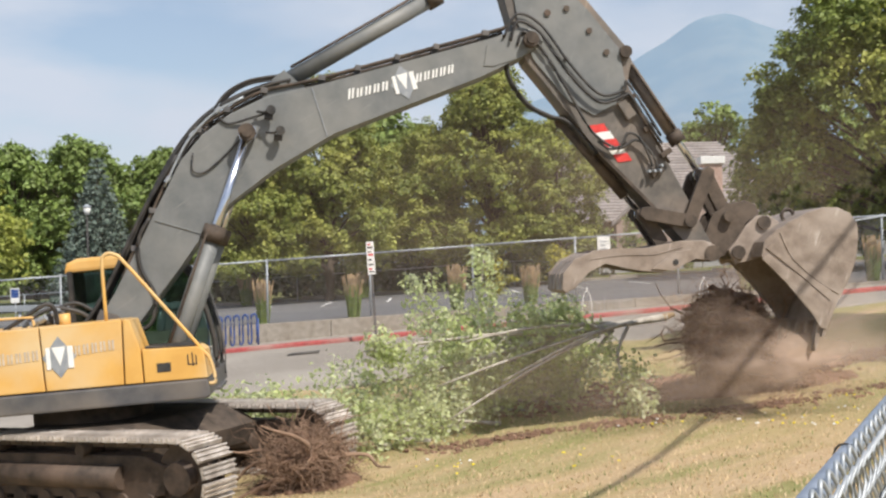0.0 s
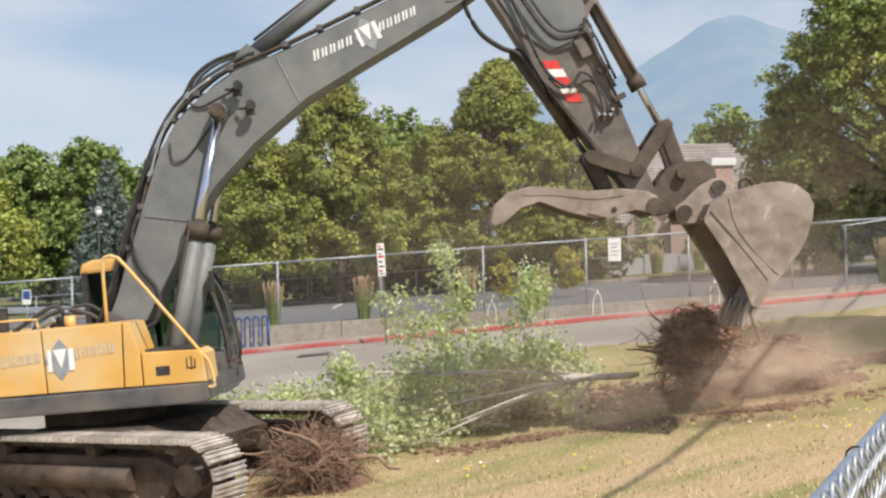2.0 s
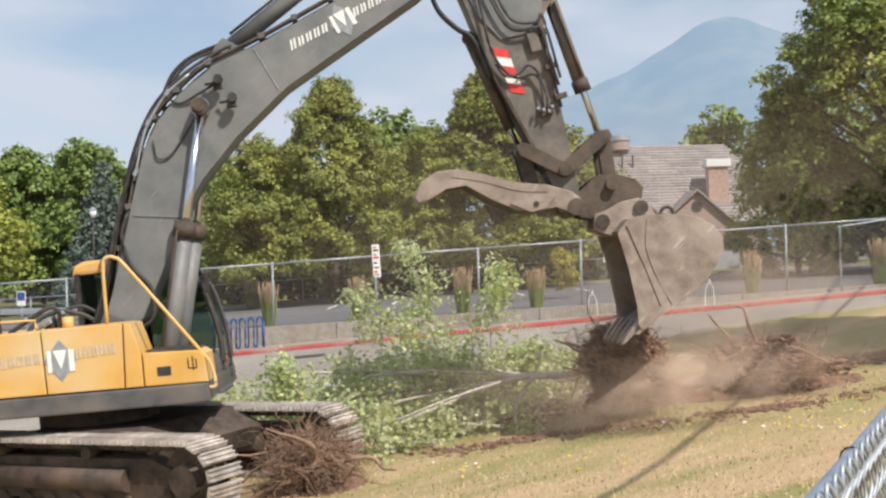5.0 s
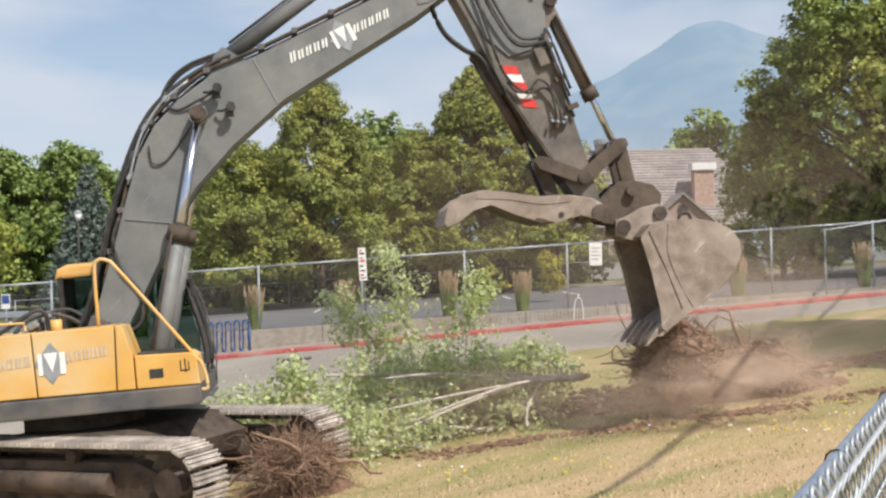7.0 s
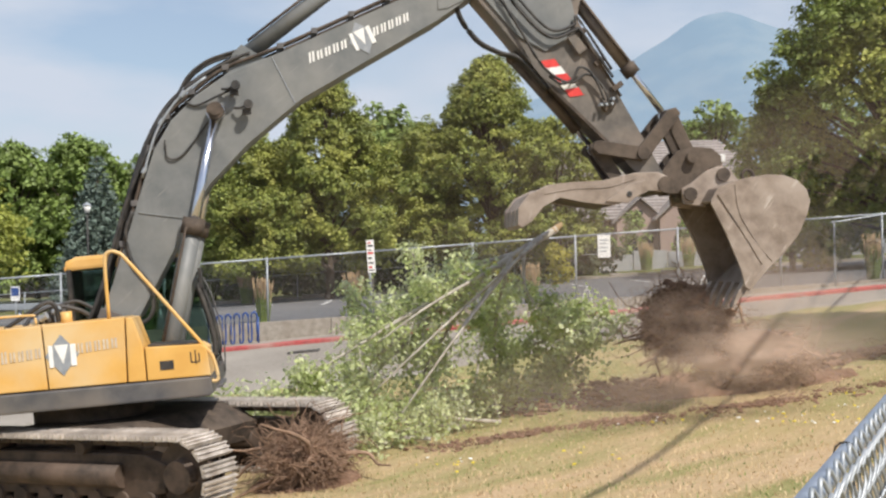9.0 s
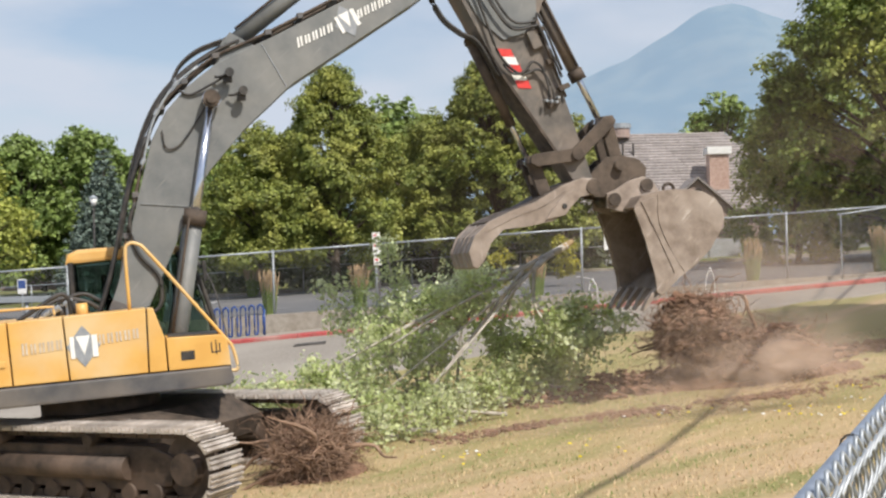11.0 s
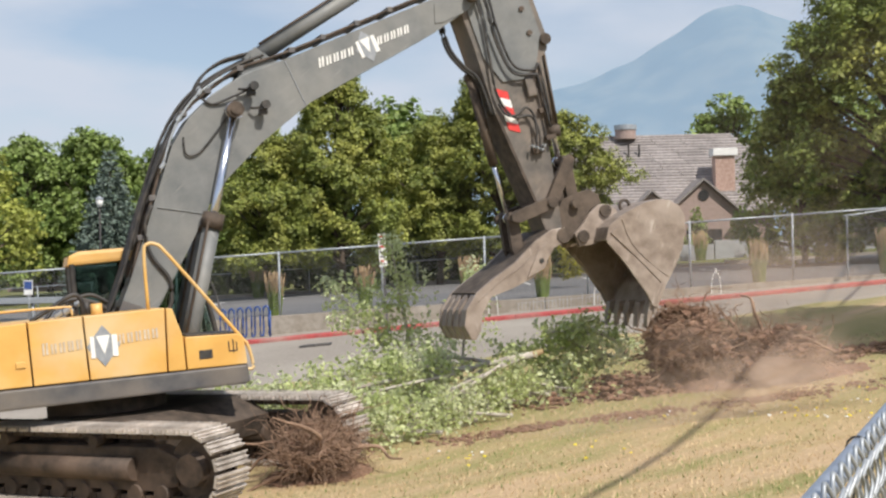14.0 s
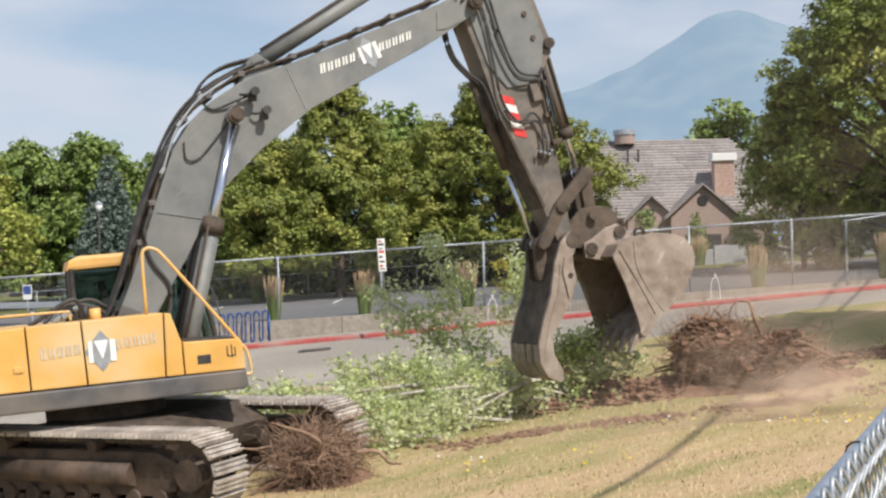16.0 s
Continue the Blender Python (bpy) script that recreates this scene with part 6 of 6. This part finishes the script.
def root_ball(name, label, r, seed, m, strands=150, core=0.55, flat=0.85, clods=900):
    """A torn root plate: an earthy core with wiry roots all round."""
    t = thing(name, label, "tree roots", m)
    rnd = random.Random(seed)
    items = []
    for k in range(clods):
        v = Vector((rnd.gauss(0, 1), rnd.gauss(0, 1), rnd.gauss(0, 1))).normalized() * r * core * rnd.random() ** 0.4
        v *= 1 + 0.35 * noise.noise(v * 2.2 / r + Vector((seed, 0, 0)))
        items.append((v.x, v.y, v.z * flat, r * 0.055 * (0.3 + 1.3 * rnd.random() ** 3)))
    v, f = lumps(items, seed, 0.45)
    raw("earth_core", v, f, M_SOIL, t, "crumbling brown earth")["kind"] = "stuff"
    bm = bmesh.new()
    for k in range(strands):
        d = Vector((rnd.gauss(0, 1), rnd.gauss(0, 1), rnd.gauss(0, 0.85) * flat)).normalized()
        p = d * r * (core * 0.75)
        p.z *= flat
        pts = [p]
        cur = (d + 0.8 * Vector((rnd.gauss(0, 1), rnd.gauss(0, 1), rnd.gauss(0, 1)))).normalized()
        n = rnd.randint(5, 9)
        step = r * (0.45 + 0.8 * rnd.random() ** 2) / n
        for i in range(n):
            cur = (cur + 0.75 * Vector((rnd.gauss(0, 1), rnd.gauss(0, 1), rnd.gauss(0, 1) - 0.1))).normalized()
            pts.append(pts[-1] + cur * step)
        tube(pts, r * (0.005 + 0.016 * rnd.random() ** 4), 4, bm, 0.3)
    ob = part("root_tangle", bm, M_ROOT, t, "tangle of thin reddish-brown roots")
    ob["kind"] = "stuff"
    for k in range(6):
        a = rnd.random() * 6.283
        d = Vector((math.cos(a), 0.6 * math.sin(a), 0.5 * rnd.gauss(0, 1))).normalized()
        pts = [d * r * 0.2]
        for i in range(5):
            d = (d + 0.4 * Vector((rnd.gauss(0, 1), rnd.gauss(0, 1), rnd.gauss(0, 1)))).normalized()
            pts.append(pts[-1] + d * r * 0.24)
        part("thick_root", tube(curve(pts, 3), r * 0.05, 6, None, 0.25), M_ROOT, t)
    return t


def leafy_limb(t, pts, r, seed, leaves, leaf=0.1, twig=0.55, density=1.0, mat=None, from_=0.25):
    """A stem with side twigs, and leaves along the twigs; both become parts of t."""
    rnd = random.Random(seed)
    line = curve(pts, 5)
    part("stem", tube(line, r, 7, None, 0.25), M_PALE_BARK, t, "pale grey stem")
    bm = bmesh.new()
    lobes = []
    n = int(leaves)
    for k in range(n):
        u = from_ + (1 - from_) * rnd.random()
        i = min(int(u * (len(line) - 1)), len(line) - 2)
        p = line[i].copy()
        along = (line[i + 1] - line[i]).normalized()
        d = (along * 0.5 + Vector((rnd.gauss(0, 1), rnd.gauss(0, 1), rnd.gauss(0, 1) + 0.15)).normalized()).normalized()
        L = twig * (0.5 + 0.8 * rnd.random()) * (1.15 - 0.5 * u)
        q = p + d * L + Vector((0, 0, -0.06 * L))
        tube([p, (p + q) / 2 + Vector((0, 0, 0.05 * L)), q], r * 0.16, 4, bm, 0.35)
        for w in (0.5, 0.75, 1.0):
            lobes.append((tuple(p + (q - p) * w + Vector((rnd.gauss(0, 0.05), rnd.gauss(0, 0.05), rnd.gauss(0, 0.05)))), (0.10 + 0.13 * rnd.random()) * (twig / 0.55) ** 0.5))
    part("twig_spray", bm, M_PALE_BARK, t)["kind"] = "stuff"
    v, f = leaf_cloud(lobes, 330 * density, leaf * 1.15, seed, 0.7)
    ob = raw("foliage", v, f, mat or M_POPLAR, t, "silvery green leaves")
    return ob


def make_ground_works():
    soil_ridge("soil_row", "row of dark brown clods along a rut in the lawn", [(0.05, 17.9), (1.85, 18.5), (3.6, 18.72), (5.4, 19.0), (6.95, 19.45), (9.5, 20.1)], 0.5, 2600, 0.03, 3, 0.04)
    soil_ridge("soil_row", "broad row of dug brown soil across the lawn", [(1.2, 20.3), (3.2, 20.5), (4.8, 20.9), (6.8, 22.0), (9.0, 23.2), (12.0, 24.6)], 0.75, 1700, 0.058, 7, 0.16)
    soil_ridge("loose_clods", "loose brown clods strewn over the soil heap", [(2.4, 20.5), (4.6, 20.9), (7.0, 21.5)], 1.2, 1500, 0.05, 13, 0.4)
    soil_heap(5.0, 21.1, 2.5, 1.2, 0.32, 4.0)
    soil_heap(-1.75, 16.4, 0.8, 0.6, 0.3, 8.0)


make_ground_works()
ROOTS_TRACK = root_ball("root_ball", "dry brown root ball lying against the tracks", 0.92, 21, Matrix.Translation((-1.72, 16.3, 0.58)), 1500, 0.5, 0.75, 500)
ROOTS_STUMP = root_ball("root_plate", "dusty root plate half buried in turned soil", 1.0, 33, Matrix.Translation((5.5, 20.6, 1.30)), 1300, 0.85, 0.6, 3200)
ROOTS_MOVING = root_ball("torn_root_plate", "torn root plate shedding brown earth", 0.95, 27, Matrix.Translation((4.0, 19.3, 2.0)), 1300, 0.74, 0.9, 2800)


def make_felled():
    """The tree that is dragged: +x runs from its broken butt to its top."""
    t = thing("felled_tree", "uprooted young tree with pale stems and silvery leaves", "felled tree")
    leafy_limb(t, [(0, 0, 0), (1.5, 0.05, 0.05), (3.0, -0.1, -0.02), (4.4, 0.0, -0.1), (5.4, 0.1, -0.1)], 0.062, 1, 58, 0.072, 0.75, 1.0, None, 0.26)
    leafy_limb(t, [(0.8, 0.0, 0.05), (1.4, -0.3, 0.25), (2.1, -0.5, 0.35), (2.9, -0.6, 0.42)], 0.04, 8, 26, 0.072, 0.55)
    leafy_limb(t, [(0.7, 0.2, -0.05), (1.0, 0.5, -0.5), (1.0, 0.6, -1.0), (0.8, 0.6, -1.5)], 0.035, 9, 34, 0.072, 0.5)
    leafy_limb(t, [(1.7, -0.1, 0.1), (2.4, -0.45, 0.22), (3.2, -0.5, 0.36), (3.9, -0.4, 0.5)], 0.045, 2, 38, 0.072, 0.5)
    leafy_limb(t, [(1.5, -0.1, 0.0), (2.4, -0.6, -0.35), (3.2, -0.8, -0.75), (3.8, -0.9, -1.2)], 0.045, 3, 40, 0.072, 0.5)
    leafy_limb(t, [(1.9, 0.05, 0.1), (2.8, 0.5, 0.2), (3.9, 0.8, 0.25), (5.0, 0.9, 0.3)], 0.045, 4, 42, 0.072, 0.55)
    leafy_limb(t, [(0.9, -0.1, 0.0), (1.5, -0.45, -0.5), (1.9, -0.7, -1.0), (2.2, -0.75, -1.5)], 0.04, 5, 38, 0.072, 0.48)
    leafy_limb(t, [(1.1, 0.1, 0.0), (1.5, 0.4, 0.15), (2.0, 0.55, 0.25), (2.6, 0.6, 0.35)], 0.035, 6, 26, 0.072, 0.42)
    leafy_limb(t, [(1.9, -0.2, 0.0), (2.9, -0.9, -0.1), (4.0, -1.1, -0.3), (4.9, -1.1, -0.5)], 0.04, 7, 40, 0.072, 0.5)
    for pts in ([(0.5, 0.1, 0.02), (1.2, 0.9, -0.15), (2.0, 1.4, -0.4), (2.9, 1.6, -0.7)], [(0.3, 0.1, 0.0), (1.3, 0.7, -0.12), (2.6, 1.0, -0.3), (3.9, 1.05, -0.5)], [(0.9, 0.1, 0.0), (1.9, 0.85, -0.35), (3.0, 1.15, -0.75), (3.8, 1.2, -1.05)], [(1.4, 0.6, 0.05), (2.4, 0.95, 0.12), (3.4, 1.0, 0.1)]):
        part("bare_stem", tube(curve(pts, 5), 0.034, 6, None, 0.4), M_PALE_BARK, t, "bare pale stem")
    part("broken_butt", rod((-0.12, 0, 0.02), (0.06, 0, 0), 0.035, 9, None, 0.066), M_TAN, t, "splintered pale wood")
    return t


def make_upright():
    k = 1.13
    t = thing("leafy_limb", "upright leafy limb with a pale stem and silvery leaves", "branch")
    leafy_limb(t, [(k * x, k * y, k * z) for x, y, z in [(0.35, 0, -0.7), (0.15, 0, 0.0), (0.0, 0.05, 0.9), (-0.1, 0, 1.8)]], 0.04, 11, 50, 0.072, 0.62, 0.75, None, 0.25)
    leafy_limb(t, [(k * x, k * y, k * z) for x, y, z in [(0.9, 0.1, -0.5), (1.0, 0.2, 0.2), (1.15, 0.2, 0.75), (1.35, 0.2, 1.2)]], 0.03, 12, 44, 0.072, 0.55, 0.75, None, 0.25)
    leafy_limb(t, [(k * x, k * y, k * z) for x, y, z in [(0.1, -0.1, -0.6), (-0.3, -0.1, 0.1), (-0.7, -0.15, 0.7), (-1.1, -0.1, 1.1)]], 0.03, 13, 46, 0.072, 0.58, 0.75, None, 0.25)
    return t


def make_brush():
    t = thing("cut_brush", "low pile of cut leafy branches lying on the lawn", "brush pile")
    rnd = random.Random(77)
    for k in range(10):
        x = -3.0 + 5.0 * k / 9
        y = 19.6 - 0.35 * (x + 3) * 0.2 + rnd.gauss(0, 0.25)
        if x > -1.6:
            y = 18.4 + 0.85 * (x + 0.8) + rnd.gauss(0, 0.12)
        z = ground_z(x, y)
        low = 1.0 if x < -1.2 else 0.55
        leafy_limb(t, [(x + 0.7, y + 0.2, z + 0.10), (x, y, z + 0.35 * low), (x - 0.5, y - 0.1, z + 0.55 * low), (x - 1.0, y - 0.1, z + 0.5 * low)], 0.035, 80 + k, 50 if x < -0.5 else 28, 0.072, 0.6, 1.0, None, 0.05)
    return t


def make_dragged():
    t = thing("dragged_limb", "dusty leafy limb dragged along below the root plate", "branch")
    leafy_limb(t, [(0.9, 0, 0.1), (0.4, 0.0, 0.25), (-0.2, 0.05, 0.2), (-1.0, 0, 0.0)], 0.035, 61, 62, 0.072, 0.55, 1.0, None, 0.1)
    leafy_limb(t, [(0.7, 0.1, 0.1), (0.3, 0.2, -0.2), (-0.1, 0.2, -0.45), (-0.5, 0.2, -0.6)], 0.03, 62, 50, 0.072, 0.5, 1.0, None, 0.1)
    leafy_limb(t, [(1.1, -0.1, 0.1), (0.8, -0.2, 0.45), (0.2, -0.2, 0.55), (-0.4, -0.2, 0.5)], 0.03, 63, 46, 0.072, 0.45, 1.0, None, 0.1)
    return t


FELLED = make_felled()
DRAGGED = make_dragged()
UPRIGHT = make_upright()
BRUSH = make_brush()


# ---- lawn detail ----
def make_lawn_detail():
    rs = np.random.RandomState(5)
    n = 26000
    x = -2.5 + 13.5 * rs.rand(n)
    y = 11.5 + 13.5 * rs.rand(n) ** 1.15
    keep = np.abs(x) < 0.40 * y
    x, y = x[keep], y[keep]
    n = len(x)
    h = 0.025 + 0.05 * rs.rand(n) ** 2
    z = np.array([rough_lawn(a, b) for a, b in zip(x, y)]) - 0.008
    w = 0.006 + 0.006 * rs.rand(n)
    lx, ly = rs.normal(size=n) * 0.02, rs.normal(size=n) * 0.02
    V = np.stack([np.stack([x - w, y, z], 1), np.stack([x + w, y, z], 1), np.stack([x + lx, y + ly, z + h], 1)], 1).reshape(-1, 3)
    F = np.arange(3 * n).reshape(-1, 3)
    half = (9 * n) // 10
    t = raw("grass_blades", V[:3 * half].tolist(), F[:half].tolist(), M_DRYBLADE)
    tagged(t, "short dry straw-coloured grass blades on the lawn", "grass", kind="stuff")
    t = raw("grass_blades", V[3 * half:].tolist(), (F[half:] - 3 * half).tolist(), M_GRASSES)
    tagged(t, "short green grass blades on the lawn", "grass", kind="stuff")
    # small flowers
    rnd = random.Random(6)
    items, white = [], []
    for k in range(60):
        cx, cy = rnd.choice(((4.9, 17.6), (6.6, 19.0), (2.2, 16.2), (5.6, 17.0), (6.3, 17.9), (0.2, 16.6), (3.4, 18.2)))
        px, py = cx + rnd.gauss(0, 0.3), cy + rnd.gauss(0, 0.25)
        (white if k % 3 == 0 else items).append((px, py, ground_z(px, py) + 0.05, 0.011 + 0.011 * rnd.random()))
    for nm, it, mat, lab in (("dandelion_flowers", items, M_FLOWER, "small yellow flowers in the lawn"), ("clover_flowers", white, M_WHITE, "small white flowers in the lawn")):
        v, f = lumps(it, 3)
        tagged(raw(nm, v, f, mat), lab, "flowers", kind="stuff")


M_DRYBLADE = material("straw_blades", (0.42, 0.31, 0.175), (0.58, 0.45, 0.29), 8.0, 0.9, 0.0, 0.0, per_island=0.25)
M_FLOWER = material("yellow_petals", (0.7, 0.55, 0.03), (0.8, 0.65, 0.05), 8.0, 0.8, 0.0, 0.0)
make_lawn_detail()


# ---- dust ----
def dust_material(name, amount):
    m = bpy.data.materials.new(name)
    m.use_nodes = True
    nt = m.node_tree
    nt.nodes.clear()
    out = nt.nodes.new("ShaderNodeOutputMaterial")
    tr, df, mx = nt.nodes.new("ShaderNodeBsdfTransparent"), nt.nodes.new("ShaderNodeBsdfDiffuse"), nt.nodes.new("ShaderNodeMixShader")
    df.inputs["Color"].default_value = (0.60, 0.462, 0.37, 1)
    tl, both = nt.nodes.new("ShaderNodeBsdfTranslucent"), nt.nodes.new("ShaderNodeMixShader")
    tl.inputs["Color"].default_value = (0.60, 0.462, 0.37, 1)
    both.inputs["Fac"].default_value = 0.12
    nt.links.new(df.outputs[0], both.inputs[1])
    nt.links.new(tl.outputs[0], both.inputs[2])
    tc = nt.nodes.new("ShaderNodeTexCoord")
    ln = nt.nodes.new("ShaderNodeVectorMath")
    ln.operation = "LENGTH"
    nt.links.new(tc.outputs["Object"], ln.inputs[0])
    mr = nt.nodes.new("ShaderNodeMapRange")
    mr.interpolation_type = "SMOOTHSTEP"
    mr.inputs["From Min"].default_value, mr.inputs["From Max"].default_value = 1.0, 0.15
    mr.inputs["To Min"].default_value, mr.inputs["To Max"].default_value = 0.0, amount
    nt.links.new(ln.outputs["Value"], mr.inputs["Value"])
    n = nt.nodes.new("ShaderNodeTexNoise")
    n.inputs["Scale"].default_value, n.inputs["Detail"].default_value = 1.8, 5
    nt.links.new(tc.outputs["Object"], n.inputs["Vector"])
    r2 = nt.nodes.new("ShaderNodeMapRange")
    r2.inputs["From Min"].default_value, r2.inputs["From Max"].default_value = 0.3, 0.65
    nt.links.new(n.outputs["Fac"], r2.inputs["Value"])
    mu = nt.nodes.new("ShaderNodeMath")
    mu.operation = "MULTIPLY"
    nt.links.new(mr.outputs["Result"], mu.inputs[0])
    nt.links.new(r2.outputs["Result"], mu.inputs[1])
    nt.links.new(mu.outputs[0], mx.inputs["Fac"])
    nt.links.new(tr.outputs[0], mx.inputs[1])
    nt.links.new(both.outputs[0], mx.inputs[2])
    nt.links.new(mx.outputs[0], out.inputs["Surface"])
    return m


def dust_puff(x, y, z, rx, rz, mat):
    """A shallow billow of thin dust, thickest in its middle."""
    bm = bmesh.new()
    n, rings = 28, 9
    c = bm.verts.new((0, -0.35, 0))
    prev = None
    for k in range(1, rings + 1):
        q = k / rings
        ring = []
        for i in range(n):
            a = 2 * math.pi * i / n
            ring.append(bm.verts.new((q * math.cos(a), -0.35 * (1 - q * q) + 0.05 * math.sin(5 * a) * q, q * math.sin(a))))
        for i in range(n):
            if prev is None:
                bm.faces.new((c, ring[i], ring[(i + 1) % n]))
            else:
                bm.faces.new((prev[i], ring[i], ring[(i + 1) % n], prev[(i + 1) % n]))
        prev = ring
    ob = part("dust_puff", bm, mat, None, smooth=True)
    ob.matrix_world = Matrix.LocRotScale((x, y, z), None, (rx, min(rx, rz), rz))
    tagged(ob, "thin drifting puff of brown dust", "dust", "dust raised by the digging", "stuff")
    return ob


M_DUST = dust_material("dust_thick", 0.78)
M_DUST_THIN = dust_material("dust_thin", 0.42)
M_DUST_HAZE = dust_material("dust_haze", 0.27)
M_DUST_VEIL = dust_material("dust_veil", 0.17)
PUFFS = [dust_puff(4.4, 18.2, 1.5, 2.3, 1.2, M_DUST), dust_puff(6.6, 20.2, 1.75, 2.6, 1.0, M_DUST_HAZE), dust_puff(2.4, 17.9, 1.2, 2.4, 1.0, M_DUST_HAZE), dust_puff(5.2, 21.9, 2.4, 4.2, 2.0, M_DUST_THIN), dust_puff(3.5, 30.0, 4.0, 15.0, 7.0, M_DUST_VEIL), dust_puff(0.4, 17.9, 1.3, 3.2, 1.5, M_DUST_VEIL)]


def place(rows, turn):
    return [(t, Matrix.Translation(p) @ Matrix.Rotation(radians(a), 4, "Y") @ turn) for t, p, a in rows]


FELLED_ROWS = [(0, (3.84, 19.93, 2.20), -10.4), (1, (3.56, 19.93, 1.56), -5.0), (1.5, (3.40, 19.93, 1.36), -3.4), (3.5, (2.09, 19.93, 1.24), -3.4), (4, (2.08, 19.93, 1.28), -3.6),
               (6.5, (2.44, 19.93, 1.36), -3.6), (7, (2.57, 19.93, 1.34), -3.6), (7.5, (2.80, 19.93, 2.32), -12.6), (8, (2.31, 19.93, 3.59), -26.7), (8.5, (2.20, 19.93, 3.65), -30.1), (9, (2.06, 19.93, 3.66), -33.1),
               (11.5, (2.21, 20.59, 2.89), -25.4), (12, (1.70, 20.59, 2.04), -18.3), (12.5, (1.39, 20.59, 1.79), -18.9), (14.5, (1.64, 20.59, 1.35), -9.7), (16, (2.03, 20.59, 1.22), -6.6)]
DRAGGED_ROWS = [(0, (1.75, 20.9, 1.05), 0), (4, (1.2, 20.9, 1.05), 4), (6.5, (1.35, 20.9, 1.05), 0), (7.5, (1.5, 20.9, 1.15), -3), (8.5, (2.1, 20.9, 1.65), -8), (9, (2.15, 20.9, 1.6), -8), (11.5, (2.05, 20.9, 1.5), -4), (12.5, (2.0, 20.9, 1.4), 0), (14.5, (2.0, 20.9, 1.25), 3), (16, (2.1, 20.9, 1.15), 3)]
UPRIGHT_ROWS = [(0, (0.63, 22.00, 1.27), 12.1), (1.0, (0.95, 22.00, 1.42), -4), (1.5, (0.70, 22.00, 1.42), -6.8), (2.0, (0.38, 22.00, 1.45), -7.5), (3.5, (-0.08, 22.00, 1.56), -8.4), (4, (-0.10, 22.00, 1.56), -8.4), (6.5, (-0.28, 22.00, 1.51), -6), (7, (-0.34, 22.00, 1.51), -5.4), (8, (-0.06, 22.00, 1.44), -15.4),
                (9, (-0.28, 22.00, 1.36), 1.3), (11.5, (-0.80, 22.00, 1.35), -3.7), (12.5, (-0.85, 22.00, 1.40), -5.7), (14.5, (-0.65, 22.00, 1.45), -1.3), (15.5, (0.1, 22.0, 1.58), -6), (16, (0.3, 22.00, 1.55), -10.6)]
ROOT_ROWS = [(0, (4.70, 19.30, 2.00), 0), (1.5, (4.38, 19.30, 1.85), 8), (3.5, (3.10, 19.30, 1.50), 30), (4, (2.91, 19.30, 1.50), 34), (6.5, (3.62, 19.30, 1.60), 20), (7, (4.01, 19.30, 1.60), 12), (7.5, (3.78, 19.30, 1.85), 6),
             (8, (3.82, 19.30, 2.05), 0), (9, (4.02, 19.30, 2.10), -4), (11.5, (4.37, 20.78, 1.67), -8), (12.5, (4.09, 20.78, 1.62), -6), (14.5, (4.19, 20.78, 1.57), -6), (16, (4.59, 20.78, 1.46), -6)]


# ---- what moves ----
def motions():
    for key, rows in excavator_rows().items():
        walk(EXP[key], rows)
    about = Matrix.Rotation(math.pi, 4, "Z")
    walk(FELLED, [(t, Matrix.Translation(p) @ Matrix.Rotation(radians(a), 4, "Y") @ Matrix.Rotation(radians(float(np.interp(t, [7, 8, 11.5], [-14, -4, 0]))), 4, "X") @ about) for t, p, a in FELLED_ROWS])
    walk(DRAGGED, place(DRAGGED_ROWS, Matrix.Identity(4)))
    walk(UPRIGHT, place(UPRIGHT_ROWS, Matrix.Identity(4)))
    walk(ROOTS_MOVING, place(ROOT_ROWS, Matrix.Identity(4)))
    walk(PUFFS[0], [(t, Matrix.Translation((p[0] + 0.35, 18.0, 0.5 * p[2] + 0.65 - float(np.interp(t, [9, 12, 16], [0, 0.15, 0.3]))))) for t, p, a in ROOT_ROWS])
    thin = [(0, 6.8, 1.5), (4, 5.6, 1.55), (7, 6.4, 1.5), (9, 6.6, 1.6), (11.5, 8.5, 1.2), (13, 10.5, 0.8), (16, 12.5, 0.6)]
    walk(PUFFS[1], [(t, Matrix.Translation((x, 19.6, z))) for t, x, z in thin])
    walk(PUFFS[2], [(0, Matrix.Translation((2.9, 17.9, 1.15))), (4, Matrix.Translation((1.9, 17.9, 1.05))), (9, Matrix.Translation((2.6, 17.9, 1.1))), (12, Matrix.Translation((3.0, 17.9, 0.75))), (16, Matrix.Translation((3.4, 17.9, 0.5)))])
    # the veil of dust drifts off as the digging slows
    drift = [(0, 3.0), (4, 3.4), (8, 5.0), (12, 12.0), (16, 14.0)]
    walk(PUFFS[4], [(t, Matrix.Translation((x, 30.0, 4.0))) for t, x in drift])
    walk(PUFFS[5], [(t, Matrix.Translation((0.4 + 0.12 * (x - 3.0), 17.9, 1.3 - 0.08 * (x - 3.0)))) for t, x in drift])


motions()
